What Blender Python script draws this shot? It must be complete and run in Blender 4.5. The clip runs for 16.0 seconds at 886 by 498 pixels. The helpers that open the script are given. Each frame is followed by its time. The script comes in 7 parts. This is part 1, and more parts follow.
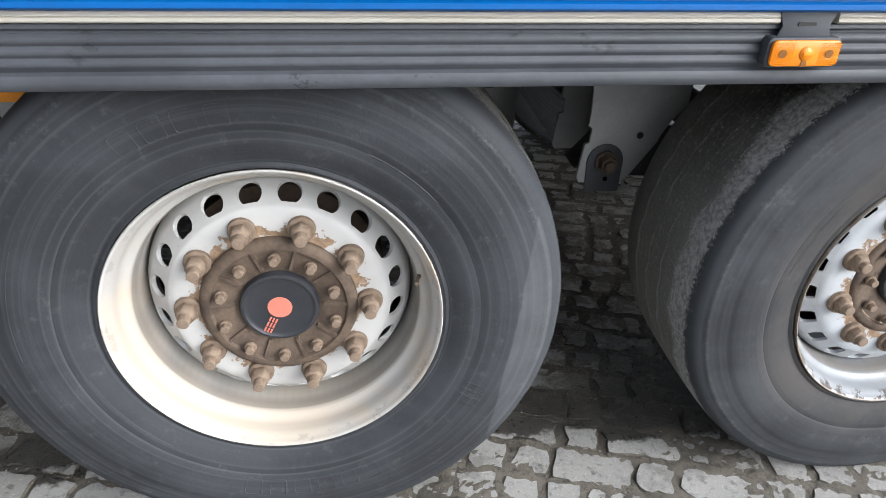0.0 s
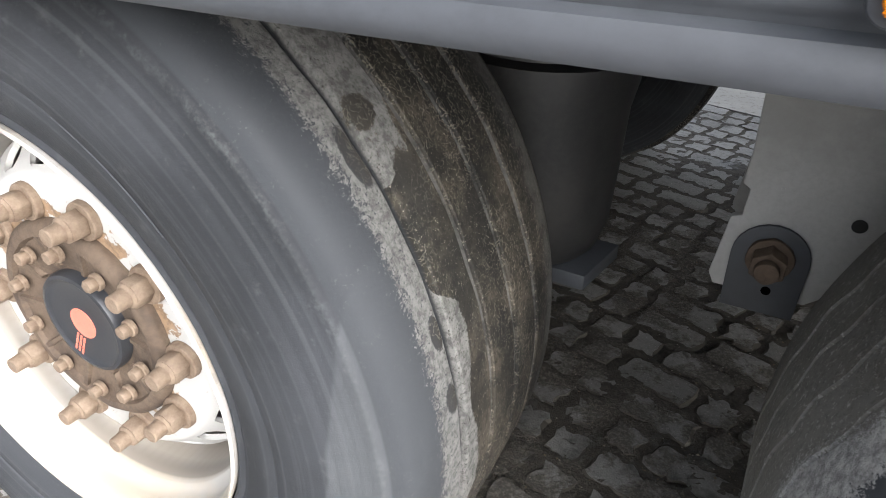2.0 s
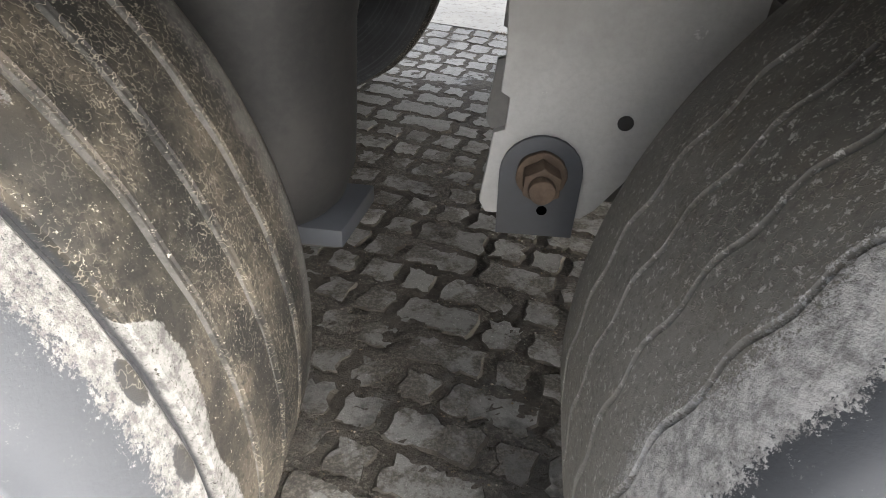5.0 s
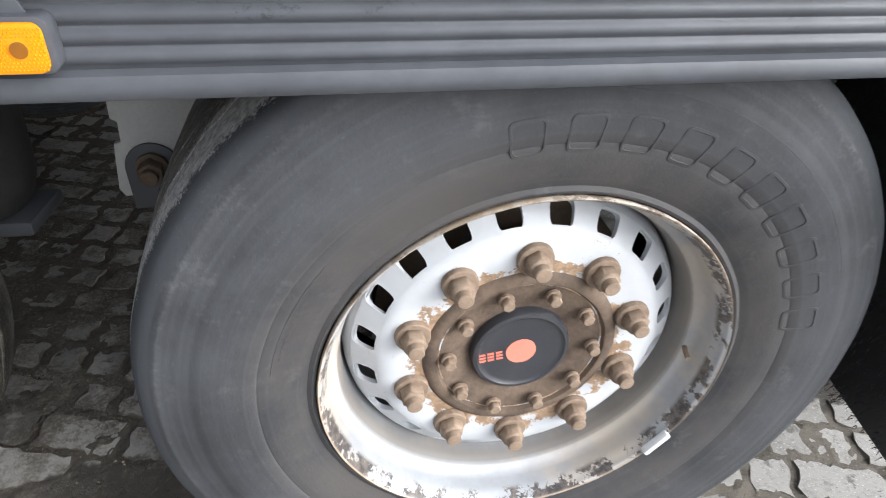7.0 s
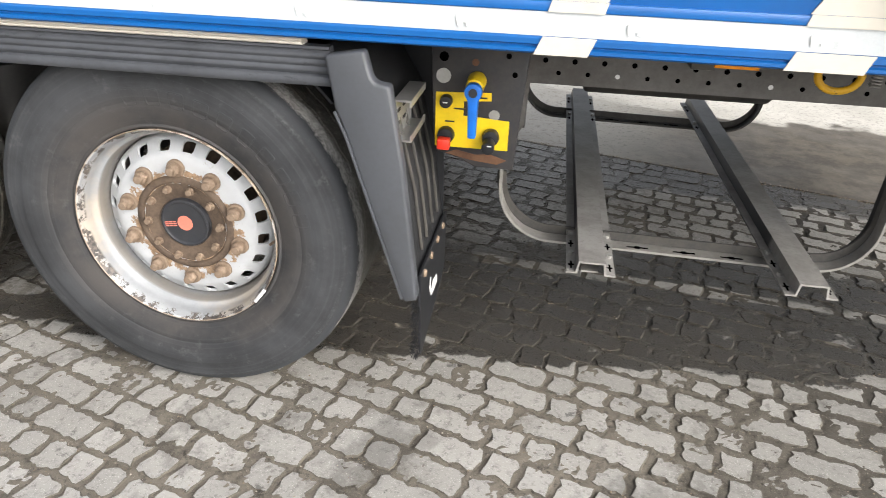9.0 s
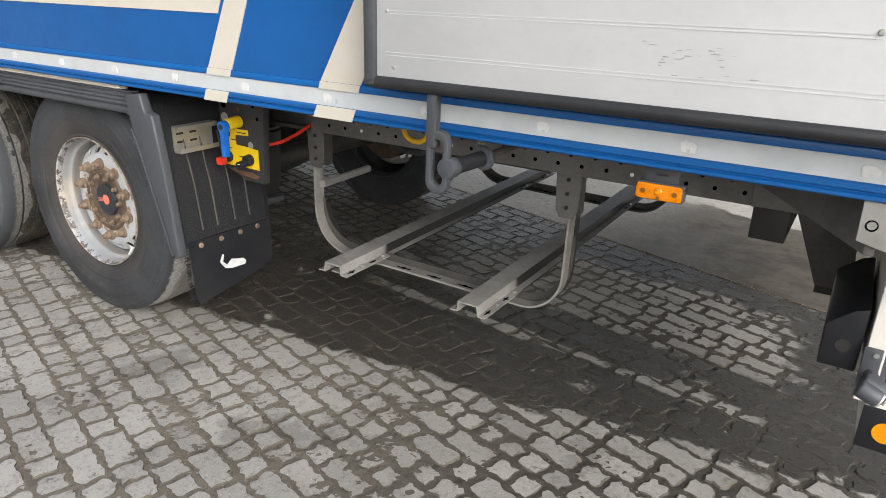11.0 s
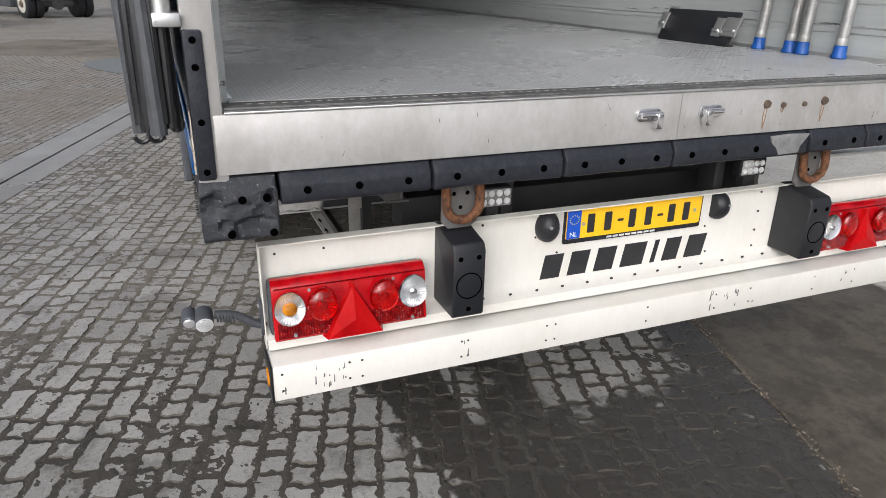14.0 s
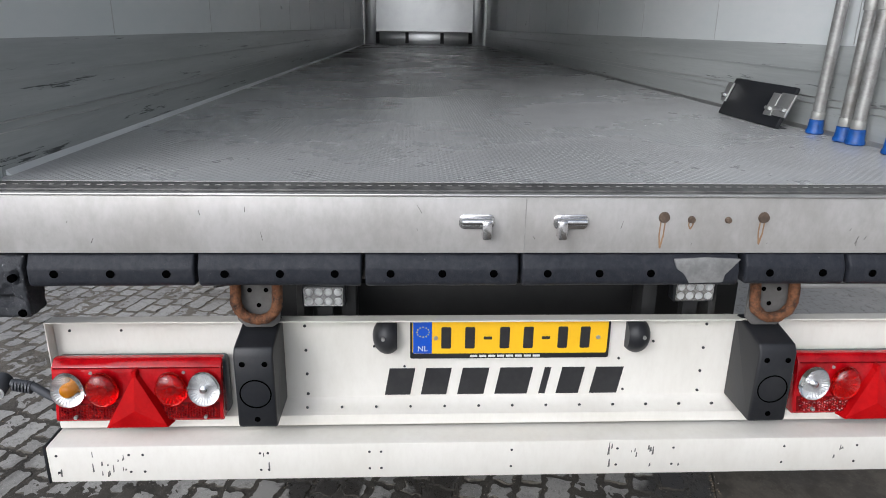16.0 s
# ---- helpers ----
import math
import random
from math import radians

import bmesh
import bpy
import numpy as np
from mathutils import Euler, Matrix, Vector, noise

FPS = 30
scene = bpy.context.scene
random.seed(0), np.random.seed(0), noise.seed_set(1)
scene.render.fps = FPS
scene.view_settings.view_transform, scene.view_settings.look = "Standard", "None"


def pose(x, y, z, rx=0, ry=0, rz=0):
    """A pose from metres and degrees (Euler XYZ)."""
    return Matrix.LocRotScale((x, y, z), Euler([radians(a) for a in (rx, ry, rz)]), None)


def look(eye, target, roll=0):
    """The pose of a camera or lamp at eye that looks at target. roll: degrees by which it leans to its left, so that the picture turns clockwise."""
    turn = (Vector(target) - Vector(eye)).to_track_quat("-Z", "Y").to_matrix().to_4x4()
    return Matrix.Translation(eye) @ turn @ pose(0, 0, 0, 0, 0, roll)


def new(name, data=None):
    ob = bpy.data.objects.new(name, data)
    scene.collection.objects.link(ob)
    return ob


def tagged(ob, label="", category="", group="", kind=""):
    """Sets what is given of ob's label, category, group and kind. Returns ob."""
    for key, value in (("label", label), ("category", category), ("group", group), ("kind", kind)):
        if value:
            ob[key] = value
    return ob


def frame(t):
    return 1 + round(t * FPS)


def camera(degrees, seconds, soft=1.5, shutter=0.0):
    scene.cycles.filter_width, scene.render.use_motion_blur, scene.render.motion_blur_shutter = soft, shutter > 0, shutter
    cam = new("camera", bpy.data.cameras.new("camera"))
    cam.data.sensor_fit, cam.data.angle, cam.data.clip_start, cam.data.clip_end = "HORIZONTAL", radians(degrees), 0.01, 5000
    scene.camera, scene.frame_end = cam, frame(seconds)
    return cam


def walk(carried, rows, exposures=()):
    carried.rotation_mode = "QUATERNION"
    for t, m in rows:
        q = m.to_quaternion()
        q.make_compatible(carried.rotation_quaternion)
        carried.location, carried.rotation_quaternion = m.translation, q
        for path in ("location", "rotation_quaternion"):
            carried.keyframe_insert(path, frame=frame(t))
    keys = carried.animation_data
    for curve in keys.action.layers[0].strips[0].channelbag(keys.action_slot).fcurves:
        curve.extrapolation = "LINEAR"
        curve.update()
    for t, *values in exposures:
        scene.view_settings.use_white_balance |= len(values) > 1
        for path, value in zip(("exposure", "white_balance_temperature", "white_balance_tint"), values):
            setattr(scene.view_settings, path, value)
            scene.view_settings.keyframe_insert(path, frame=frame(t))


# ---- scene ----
cam = camera(66.7, 16.0, soft=0.5, shutter=0.1)
PATH = [
    (0, (-1.153, -0.952, 1.258), (-0.915, 0.762, 0.255), 1.7),
    (0.5, (-0.889, -0.895, 1.258), (-0.91, 0.834, 0.253), 1.5),
    (1, (-0.684, -0.72, 1.215), (-1.002, 0.975, 0.201), 1.3),
    (1.5, (-0.53, -0.458, 1.155), (-1.08, 1.171, 0.133), 0.5),
    (2, (-0.578, -0.294, 1.054), (-1.374, 1.233, 0.037), 0.7),
    (2.5, (-0.608, -0.158, 1.001), (-1.413, 1.364, -0.017), 0.6),
    (3, (-0.63, -0.115, 0.961), (-1.42, 1.379, -0.108), 0.6),
    (3.5, (-0.641, -0.12, 0.96), (-1.41, 1.335, -0.176), 0.5),
    (4, (-0.641, -0.117, 0.97), (-1.179, 1.434, -0.173), 0.6),
    (4.2, (-0.634, -0.119, 0.97), (-1.083, 1.458, -0.174), 0.5),
    (6.3, (-0.527, -0.242, 1.07), (-0.187, 1.365, -0.072), 3.2),
    (6.5, (-0.473, -0.297, 1.107), (-0.132, 1.3, -0.05), 1.5),
    (6.8, (-0.353, -0.424, 1.166), (0.014, 1.165, 0.004), 2.2),
    (7, (-0.267, -0.558, 1.206), (0.075, 1.029, 0.037), 3.1),
    (7.5, (-0.088, -0.801, 1.283), (-0.073, 0.813, 0.102), 3.6),
    (8, (0.235, -1.05, 1.346), (0.003, 0.584, 0.215), 2.4),
    (8.5, (0.589, -1.331, 1.372), (0.338, 0.377, 0.362), 1.6),
    (9, (0.97, -1.473, 1.376), (0.716, 0.274, 0.436), 2.0),
    (9.2, (1.153, -1.524, 1.382), (0.897, 0.236, 0.467), 2.1),
    (11.3, (3.065, -1.557, 1.45), (2.003, -0.017, 0.739), 1.8),
    (11.5, (3.212, -1.511, 1.45), (2.126, 0.005, 0.725), 1.8),
    (12, (3.615, -1.272, 1.47), (2.477, 0.193, 0.723), 1.7),
    (12.5, (3.963, -1.045, 1.491), (2.638, 0.248, 0.735), 1.6),
    (13, (4.197, -0.781, 1.473), (2.713, 0.324, 0.713), 1.5),
    (13.5, (4.41, -0.423, 1.503), (2.812, 0.522, 0.757), 1.2),
    (14, (4.62, -0.076, 1.521), (2.899, 0.625, 0.782), 1.1),
    (14.5, (4.674, 0.257, 1.501), (2.86, 0.674, 0.769), 0.9),
    (15, (4.665, 0.59, 1.542), (2.833, 0.913, 0.808), 0.9),
    (15.5, (4.702, 0.864, 1.576), (2.842, 1.083, 0.874), 0.9),
    (16, (4.564, 1.008, 1.605), (2.667, 1.102, 0.98), 0.9),
]
EXPOSURES = [(0, 1.18, 5950, 9), (1.0, 1.1, 5950, 9), (1.5, 1.43, 6000, 10), (2.5, 2.15, 6350, 10), (3.0, 2.75, 6500, 10), (4.2, 2.88, 6550, 10), (6.3, 2.56, 6150, 12), (6.5, 2.43, 6100, 12), (7.0, 1.57, 6050, 10), (8.0, 1.4, 6200, 10), (9.0, 1.35, 6500, 10), (11.5, 0.7, 6400, 10), (13.0, 0.55, 6250, 11), (14.5, 0.2, 6150, 12), (15.5, 0.13, 6050, 11), (16.0, 0.16, 5950, 11)]
walk(cam, [(t, look(eye, target, roll)) for t, eye, target, roll in PATH], EXPOSURES)

# ---- world and light ----
world = bpy.data.worlds.new("sky")
scene.world = world
world.use_nodes = True
wn, wl = world.node_tree.nodes, world.node_tree.links
sky = wn.new("ShaderNodeTexSky")
sky.sky_type = "NISHITA"
sky.sun_disc = False
sky.sun_elevation = radians(30)
sky.sun_rotation = radians(124.5)
sky.dust_density = 6.0
sky.air_density = 1.0
grey = wn.new("ShaderNodeHueSaturation")
grey.inputs["Saturation"].default_value = 0.3
wl.new(sky.outputs[0], grey.inputs["Color"])
wl.new(grey.outputs[0], wn["Background"].inputs["Color"])
wn["Background"].inputs["Strength"].default_value = 0.12
sun = new("sun", bpy.data.lights.new("sun", "SUN"))
sun.data.energy = 1.3
sun.data.angle = radians(90)
sun.data.color = (1.0, 0.99, 0.98)
sun.matrix_world = look((7.7, -5.3, 3.6), (0, 0, 0))


# ---- materials ----
class Mat:
    """A node material with small helpers."""

    def __init__(self, name, rough=0.6, metal=0.0, spec=0.5):
        self.m = bpy.data.materials.new(name)
        self.m.use_nodes = True
        self.t = self.m.node_tree
        self.b = self.t.nodes["Principled BSDF"]
        self.b.inputs["Roughness"].default_value = rough
        self.b.inputs["Metallic"].default_value = metal
        self.b.inputs["Specular IOR Level"].default_value = spec
        self.co = None

    def node(self, kind):
        return self.t.nodes.new("ShaderNode" + kind)

    def link(self, a, b):
        self.t.links.new(a, b)

    def coord(self, world_space=False, stretch=None):
        if world_space:
            out = self.node("NewGeometry").outputs["Position"]
        else:
            out = self.node("TexCoord").outputs["Object"]
        if stretch:
            mp = self.node("Mapping")
            mp.inputs["Scale"].default_value = stretch
            self.link(out, mp.inputs[0])
            out = mp.outputs[0]
        return out

    def noise(self, scale, detail=4.0, rough=0.6, co=None):
        n = self.node("TexNoise")
        n.inputs["Scale"].default_value = scale
        n.inputs["Detail"].default_value = detail
        n.inputs["Roughness"].default_value = rough
        self.link(co or self.coord(), n.inputs["Vector"])
        return n.outputs["Fac"]

    def math(self, op, a, b=0.0, c=0.0, clamp=False):
        n = self.node("Math")
        n.operation, n.use_clamp = op, clamp
        for i, v in enumerate((a, b, c)):
            if isinstance(v, (int, float)):
                n.inputs[i].default_value = v
            else:
                self.link(v, n.inputs[i])
        return n.outputs[0]

    def ramp(self, fac, lo, hi, a=0.0, b=1.0):
        n = self.node("MapRange")
        n.interpolation_type = "SMOOTHSTEP"
        self.link(fac, n.inputs[0])
        for i, v in zip((1, 2, 3, 4), (lo, hi, a, b)):
            n.inputs[i].default_value = v
        return n.outputs[0]

    def mix(self, fac, a, b):
        n = self.node("Mix")
        n.data_type = "RGBA"
        for s, v in ((0, fac), (6, a), (7, b)):
            if isinstance(v, (int, float)):
                n.inputs[s].default_value = v
            elif isinstance(v, tuple):
                n.inputs[s].default_value = (*v, 1) if len(v) == 3 else v
            else:
                self.link(v, n.inputs[s])
        return n.outputs[2]

    def color(self, c):
        if isinstance(c, tuple):
            self.b.inputs["Base Color"].default_value = (*c, 1)
        else:
            self.link(c, self.b.inputs["Base Color"])
        return self

    def rough(self, fac):
        self.link(fac, self.b.inputs["Roughness"])
        return self

    def bump(self, fac, strength=0.2, dist=0.002, prev=None):
        n = self.node("Bump")
        n.inputs["Strength"].default_value = strength
        n.inputs["Distance"].default_value = dist
        self.link(fac, n.inputs["Height"])
        if prev:
            self.link(prev, n.inputs["Normal"])
        self.link(n.outputs[0], self.b.inputs["Normal"])
        return n.outputs[0]


def worn(name, base, rough=0.5, metal=0.0, dark=None, spots=None, scale=6.0, fine=60.0, amount=0.5, spot_at=0.66,
         bump=0.15, dist=0.001, spec=0.5, stretch=None, world_space=True, rough_var=0.15):
    """Paint, plastic or metal with soft large-scale soiling, fine grain and small spots of wear."""
    m = Mat(name, rough, metal, spec)
    co = m.coord(world_space, stretch)
    big, small = m.noise(scale, 5, 0.65, co), m.noise(fine, 6, 0.7, co)
    dark = dark or tuple(c * 0.6 for c in base)
    c = m.mix(m.math("MULTIPLY", m.ramp(big, 0.4, 0.72), amount), base, dark)
    c = m.mix(m.ramp(small, 0.35, 0.75, 0.0, amount * 0.5), c, dark)
    if spots:
        pick = m.noise(scale * 4.3, 8, 0.75, co)
        c = m.mix(m.ramp(pick, spot_at, spot_at + 0.03), c, spots)
    m.color(c)
    m.rough(m.math("ADD", m.math("MULTIPLY", big, rough_var), rough - rough_var / 2, clamp=True))
    m.bump(small, bump, dist)
    return m.m


def glass_like(name, tint, rough=0.08, trans=0.6, coat=0.5):
    m = Mat(name, rough)
    m.b.inputs["Transmission Weight"].default_value = trans
    m.b.inputs["Coat Weight"].default_value = coat
    m.b.inputs["IOR"].default_value = 1.45
    m.color(tint)
    return m.m


MAT = {}
MAT["rubber_black"] = worn("weathered_black_rubber", (0.014, 0.015, 0.018), 0.5, dark=(0.03, 0.03, 0.031), scale=9, fine=120, bump=0.5, dist=0.002)
MAT["seal_black"] = worn("glossy_black_seal", (0.01, 0.0105, 0.012), 0.3, dark=(0.03, 0.03, 0.031), scale=9, fine=120, bump=0.3, dist=0.002)
MAT["seal_grey"] = worn("faded_grey_rubber_seal", (0.07, 0.074, 0.08), 0.45, dark=(0.035, 0.036, 0.038), scale=12, fine=90, amount=0.7)
MAT["bumper_rubber"] = worn("scuffed_bumper_rubber", (0.018, 0.02, 0.026), 0.42, dark=(0.042, 0.044, 0.05), spots=(0.13, 0.13, 0.13), spot_at=0.655, scale=40, fine=110, bump=0.6, dist=0.003, spec=0.2)
MAT["plastic_black"] = worn("black_plastic", (0.013, 0.014, 0.017), 0.42, dark=(0.03, 0.03, 0.031), scale=7, fine=80, spec=0.35)
MAT["flap"] = worn("coarse_black_fibre_mat", (0.008, 0.0085, 0.011), 0.55, dark=(0.02, 0.021, 0.024), scale=40, fine=260, bump=1.0, dist=0.006)
MAT["plastic_grey"] = worn("dark_grey_plastic", (0.075, 0.08, 0.09), 0.5, dark=(0.04, 0.042, 0.048), spec=0.35, scale=4, fine=70, amount=0.75, spots=(0.035, 0.037, 0.042), spot_at=0.62, stretch=(0.6, 1, 0.8))
MAT["guard_grey"] = worn("grey_mudguard_plastic", (0.062, 0.067, 0.077), 0.5, dark=(0.045, 0.047, 0.05), scale=6, fine=90)
MAT["blue"] = worn("blue_paint", (0.003, 0.1, 0.34), 0.35, dark=(0.003, 0.07, 0.24), scale=5, fine=40, amount=0.4, bump=0.05, spec=0.5)
MAT["panel_blue"] = worn("blue_panel_paint", (0.005, 0.095, 0.33), 0.18, dark=(0.004, 0.065, 0.23), scale=2.5, fine=20, amount=0.4, bump=0.05)
MAT["cream"] = worn("cream_white_paint", (0.6, 0.57, 0.5), 0.4, dark=(0.5, 0.45, 0.36), scale=4, fine=50, amount=0.35, spots=(0.3, 0.24, 0.16), spot_at=0.76)
MAT["white"] = worn("scratched_white_paint", (0.71, 0.69, 0.635), 0.38, dark=(0.52, 0.49, 0.42), scale=3.5, fine=60, amount=0.35, spots=(0.2, 0.19, 0.18), spot_at=0.8, stretch=(1, 1, 0.45))
MAT["panel_white"] = worn("white_panel_paint", (0.82, 0.81, 0.77), 0.4, dark=(0.66, 0.64, 0.58), scale=3, fine=60, amount=0.3)
MAT["door_white"] = worn("worn_white_door_sheet", (0.53, 0.54, 0.55), 0.42, dark=(0.43, 0.44, 0.45), scale=2.2, fine=45, amount=0.5, spots=(0.35, 0.35, 0.35), spot_at=0.79, stretch=(0.7, 1, 1))
MAT["silver"] = worn("reflective_silver_strip", (0.6, 0.635, 0.65), 0.3, 0.15, dark=(0.48, 0.51, 0.53), scale=9, fine=200, amount=0.6, bump=0.4)
MAT["alu"] = worn("dull_aluminium", (0.62, 0.62, 0.61), 0.38, 0.85, dark=(0.4, 0.4, 0.39), scale=5, fine=90)
MAT["sill"] = worn("stained_stainless_sill", (0.485, 0.475, 0.46), 0.4, 0.3, dark=(0.32, 0.305, 0.28), scale=7, fine=60, stretch=(1, 1, 0.6), amount=0.65, spots=(0.2, 0.19, 0.18), spot_at=0.74)
MAT["steel"] = worn("galvanised_steel", (0.42, 0.42, 0.4), 0.5, 0.55, dark=(0.24, 0.23, 0.21), scale=6, fine=70, amount=0.7)
MAT["frame_grey"] = worn("dusty_grey_steel_frame", (0.36, 0.35, 0.33), 0.55, 0.25, dark=(0.2, 0.19, 0.17), scale=5, fine=60, amount=0.7)
MAT["post_foot"] = worn("rust_stained_cream_paint", (0.56, 0.52, 0.44), 0.5, dark=(0.4, 0.3, 0.19), spots=(0.2, 0.1, 0.05), spot_at=0.58, scale=7, fine=60, amount=0.7, stretch=(1, 1, 0.6))
MAT["corner_plate"] = worn("scratched_cream_grey_steel", (0.42, 0.415, 0.395), 0.46, 0.2, dark=(0.27, 0.26, 0.24), spots=(0.2, 0.14, 0.09), spot_at=0.8, scale=6, fine=60, amount=0.6)
MAT["board"] = worn("grimy_black_board", (0.022, 0.023, 0.027), 0.5, dark=(0.06, 0.052, 0.045), spots=(0.12, 0.075, 0.045), spot_at=0.74, scale=9, fine=90, amount=0.5)
MAT["chassis"] = worn("dusty_black_chassis_paint", (0.045, 0.044, 0.043), 0.55, dark=(0.1, 0.092, 0.08), scale=5, fine=60, amount=0.8)
MAT["chassis_grey"] = worn("dusty_grey_chassis", (0.14, 0.135, 0.13), 0.6, dark=(0.075, 0.07, 0.065), scale=7, fine=90, amount=0.8, spots=(0.28, 0.27, 0.25), spot_at=0.7)
MAT["hanger"] = worn("speckled_grey_hanger_plate", (0.42, 0.418, 0.405), 0.6, dark=(0.28, 0.275, 0.263), scale=7, fine=130, amount=0.7, spots=(0.56, 0.555, 0.54), spot_at=0.67)
MAT["torn"] = worn("scuffed_grey_metal", (0.24, 0.24, 0.235), 0.6, dark=(0.13, 0.13, 0.127), scale=20, fine=90, amount=0.8)
MAT["threshold"] = worn("dusty_threshold_strip", (0.05, 0.05, 0.05), 0.55, dark=(0.14, 0.137, 0.13), spots=(0.02, 0.02, 0.02), spot_at=0.6, scale=18, fine=90, amount=0.9)
MAT["chewed"] = worn("chewed_rubber_buffer", (0.028, 0.03, 0.035), 0.45, dark=(0.065, 0.067, 0.072), spots=(0.22, 0.22, 0.22), spot_at=0.61, scale=30, fine=110, bump=0.8, dist=0.004, spec=0.3)
MAT["rust"] = worn("rust", (0.15, 0.075, 0.04), 0.85, 0.1, dark=(0.09, 0.045, 0.025), scale=14, fine=120, amount=0.9, bump=0.8, dist=0.003)
MAT["rust_run"] = worn("thin_orange_rust_stain", (0.32, 0.2, 0.11), 0.7, dark=(0.2, 0.11, 0.055), scale=30, fine=160, amount=0.9)
MAT["ring_rust"] = worn("flaking_dark_rust", (0.23, 0.095, 0.04), 0.75, 0.2, dark=(0.025, 0.016, 0.013), spots=(0.36, 0.25, 0.16), spot_at=0.63, scale=45, fine=140, amount=1.0, bump=1.0, dist=0.005)
MAT["rust_hub"] = worn("rusty_hub_steel", (0.14, 0.1, 0.07), 0.8, 0.15, dark=(0.06, 0.042, 0.032), scale=16, fine=130, amount=0.9, bump=0.7, dist=0.002, world_space=False)
MAT["nut"] = worn("rusty_wheel_nut", (0.26, 0.195, 0.14), 0.75, 0.2, dark=(0.12, 0.075, 0.05), scale=30, fine=200, amount=0.8, bump=0.6, world_space=False)
MAT["cap"] = worn("black_hub_cap", (0.025, 0.027, 0.032), 0.4, dark=(0.045, 0.045, 0.047), scale=20, fine=200, world_space=False)
MAT["salmon"] = worn("faded_orange_mark", (0.75, 0.2, 0.14), 0.5, dark=(0.6, 0.17, 0.12), scale=60, fine=300, amount=0.5, world_space=False)
MAT["orange"] = glass_like("amber_lens", (0.9, 0.285, 0.001), 0.15, 0.25, 0.25)
MAT["orange_deep"] = worn("amber_plastic", (0.85, 0.3, 0.001), 0.25, dark=(0.65, 0.21, 0.0), scale=30, fine=300)
MAT["red"] = glass_like("red_lens", (0.85, 0.006, 0.005), 0.04, 0.94, 0.3)
MAT["red_deep"] = worn("red_plastic", (0.45, 0.005, 0.006), 0.12, dark=(0.2, 0.0, 0.002), scale=12, fine=200, spec=0.12)
MAT["red_body"] = worn("deep_red_lamp_housing", (0.45, 0.004, 0.008), 0.07, dark=(0.16, 0.0, 0.002), scale=16, fine=120, amount=0.7, spec=0.5)
MAT["red_dark"] = worn("dark_red_lamp_inside", (0.16, 0.001, 0.002), 0.2, dark=(0.05, 0.0, 0.001), scale=40, fine=200, spec=0.2)
MAT["red_back"] = worn("red_lamp_back", (0.8, 0.02, 0.01), 0.25, 0.3, dark=(0.3, 0.0, 0.0), scale=40, fine=200)


def red_facets():
    """Red reflector made of small prisms, some bright and some dark."""
    m = Mat("red_prism_reflector", 0.12, 0.0, 0.4)
    v = m.node("TexVoronoi")
    v.inputs["Scale"].default_value = 85
    m.link(m.coord(True), v.inputs["Vector"])
    sep = m.node("SeparateColor")
    m.link(v.outputs["Color"], sep.inputs[0])
    c = m.mix(sep.outputs[0], (0.1, 0.0, 0.002), (0.42, 0.006, 0.004))
    m.color(c)
    m.bump(v.outputs["Distance"], 0.6, 0.004)
    return m.m


MAT["red_facets"] = red_facets()
MAT["screw_amber"] = worn("dark_amber_recess", (0.22, 0.08, 0.004), 0.4, scale=30, fine=200)
MAT["lens"] = glass_like("clear_lens", (0.96, 0.965, 0.97), 0.03, 1.0, 0.3)
MAT["bowl"] = worn("silvered_lamp_bowl", (0.8, 0.8, 0.8), 0.32, 0.7, dark=(0.62, 0.62, 0.63), scale=30, fine=200)
MAT["chrome"] = worn("bright_reflector", (0.85, 0.85, 0.86), 0.15, 1.0, dark=(0.6, 0.6, 0.62), scale=30, fine=200)
MAT["plate"] = worn("yellow_plate", (0.9, 0.52, 0.012), 0.35, dark=(0.72, 0.4, 0.01), scale=8, fine=100, amount=0.3)
MAT["plate_blue"] = worn("blue_plate_band", (0.01, 0.08, 0.5), 0.35, scale=20, fine=100, amount=0.2)
MAT["ink"] = worn("dark_lettering_film", (0.02, 0.02, 0.022), 0.4, dark=(0.04, 0.04, 0.04), scale=20, fine=100)
MAT["yellow"] = worn("yellow_label", (0.85, 0.6, 0.01), 0.4, dark=(0.6, 0.42, 0.01), scale=20, fine=200)
MAT["lash_yellow"] = worn("worn_yellow_paint", (0.8, 0.46, 0.008), 0.5, dark=(0.5, 0.25, 0.01), spots=(0.1, 0.06, 0.04), spot_at=0.6, scale=16, fine=120, amount=0.6)
MAT["blue_plastic"] = worn("blue_plastic", (0.01, 0.16, 0.62), 0.4, dark=(0.008, 0.1, 0.4), scale=20, fine=200)
MAT["bar_steel"] = worn("dirty_galvanised_tube", (0.4, 0.4, 0.39), 0.42, 0.6, dark=(0.2, 0.19, 0.175), spots=(0.09, 0.06, 0.045), spot_at=0.66, scale=14, fine=120, amount=0.8)
MAT["foot_blue"] = worn("scuffed_dark_blue_plastic", (0.006, 0.08, 0.34), 0.45, dark=(0.004, 0.04, 0.16), scale=25, fine=200, amount=0.8)
MAT["red_knob"] = worn("red_knob_plastic", (0.7, 0.04, 0.02), 0.4, scale=30, fine=200)
MAT["mark_white"] = worn("white_print", (0.72, 0.73, 0.72), 0.5, dark=(0.5, 0.5, 0.5), scale=20, fine=200)
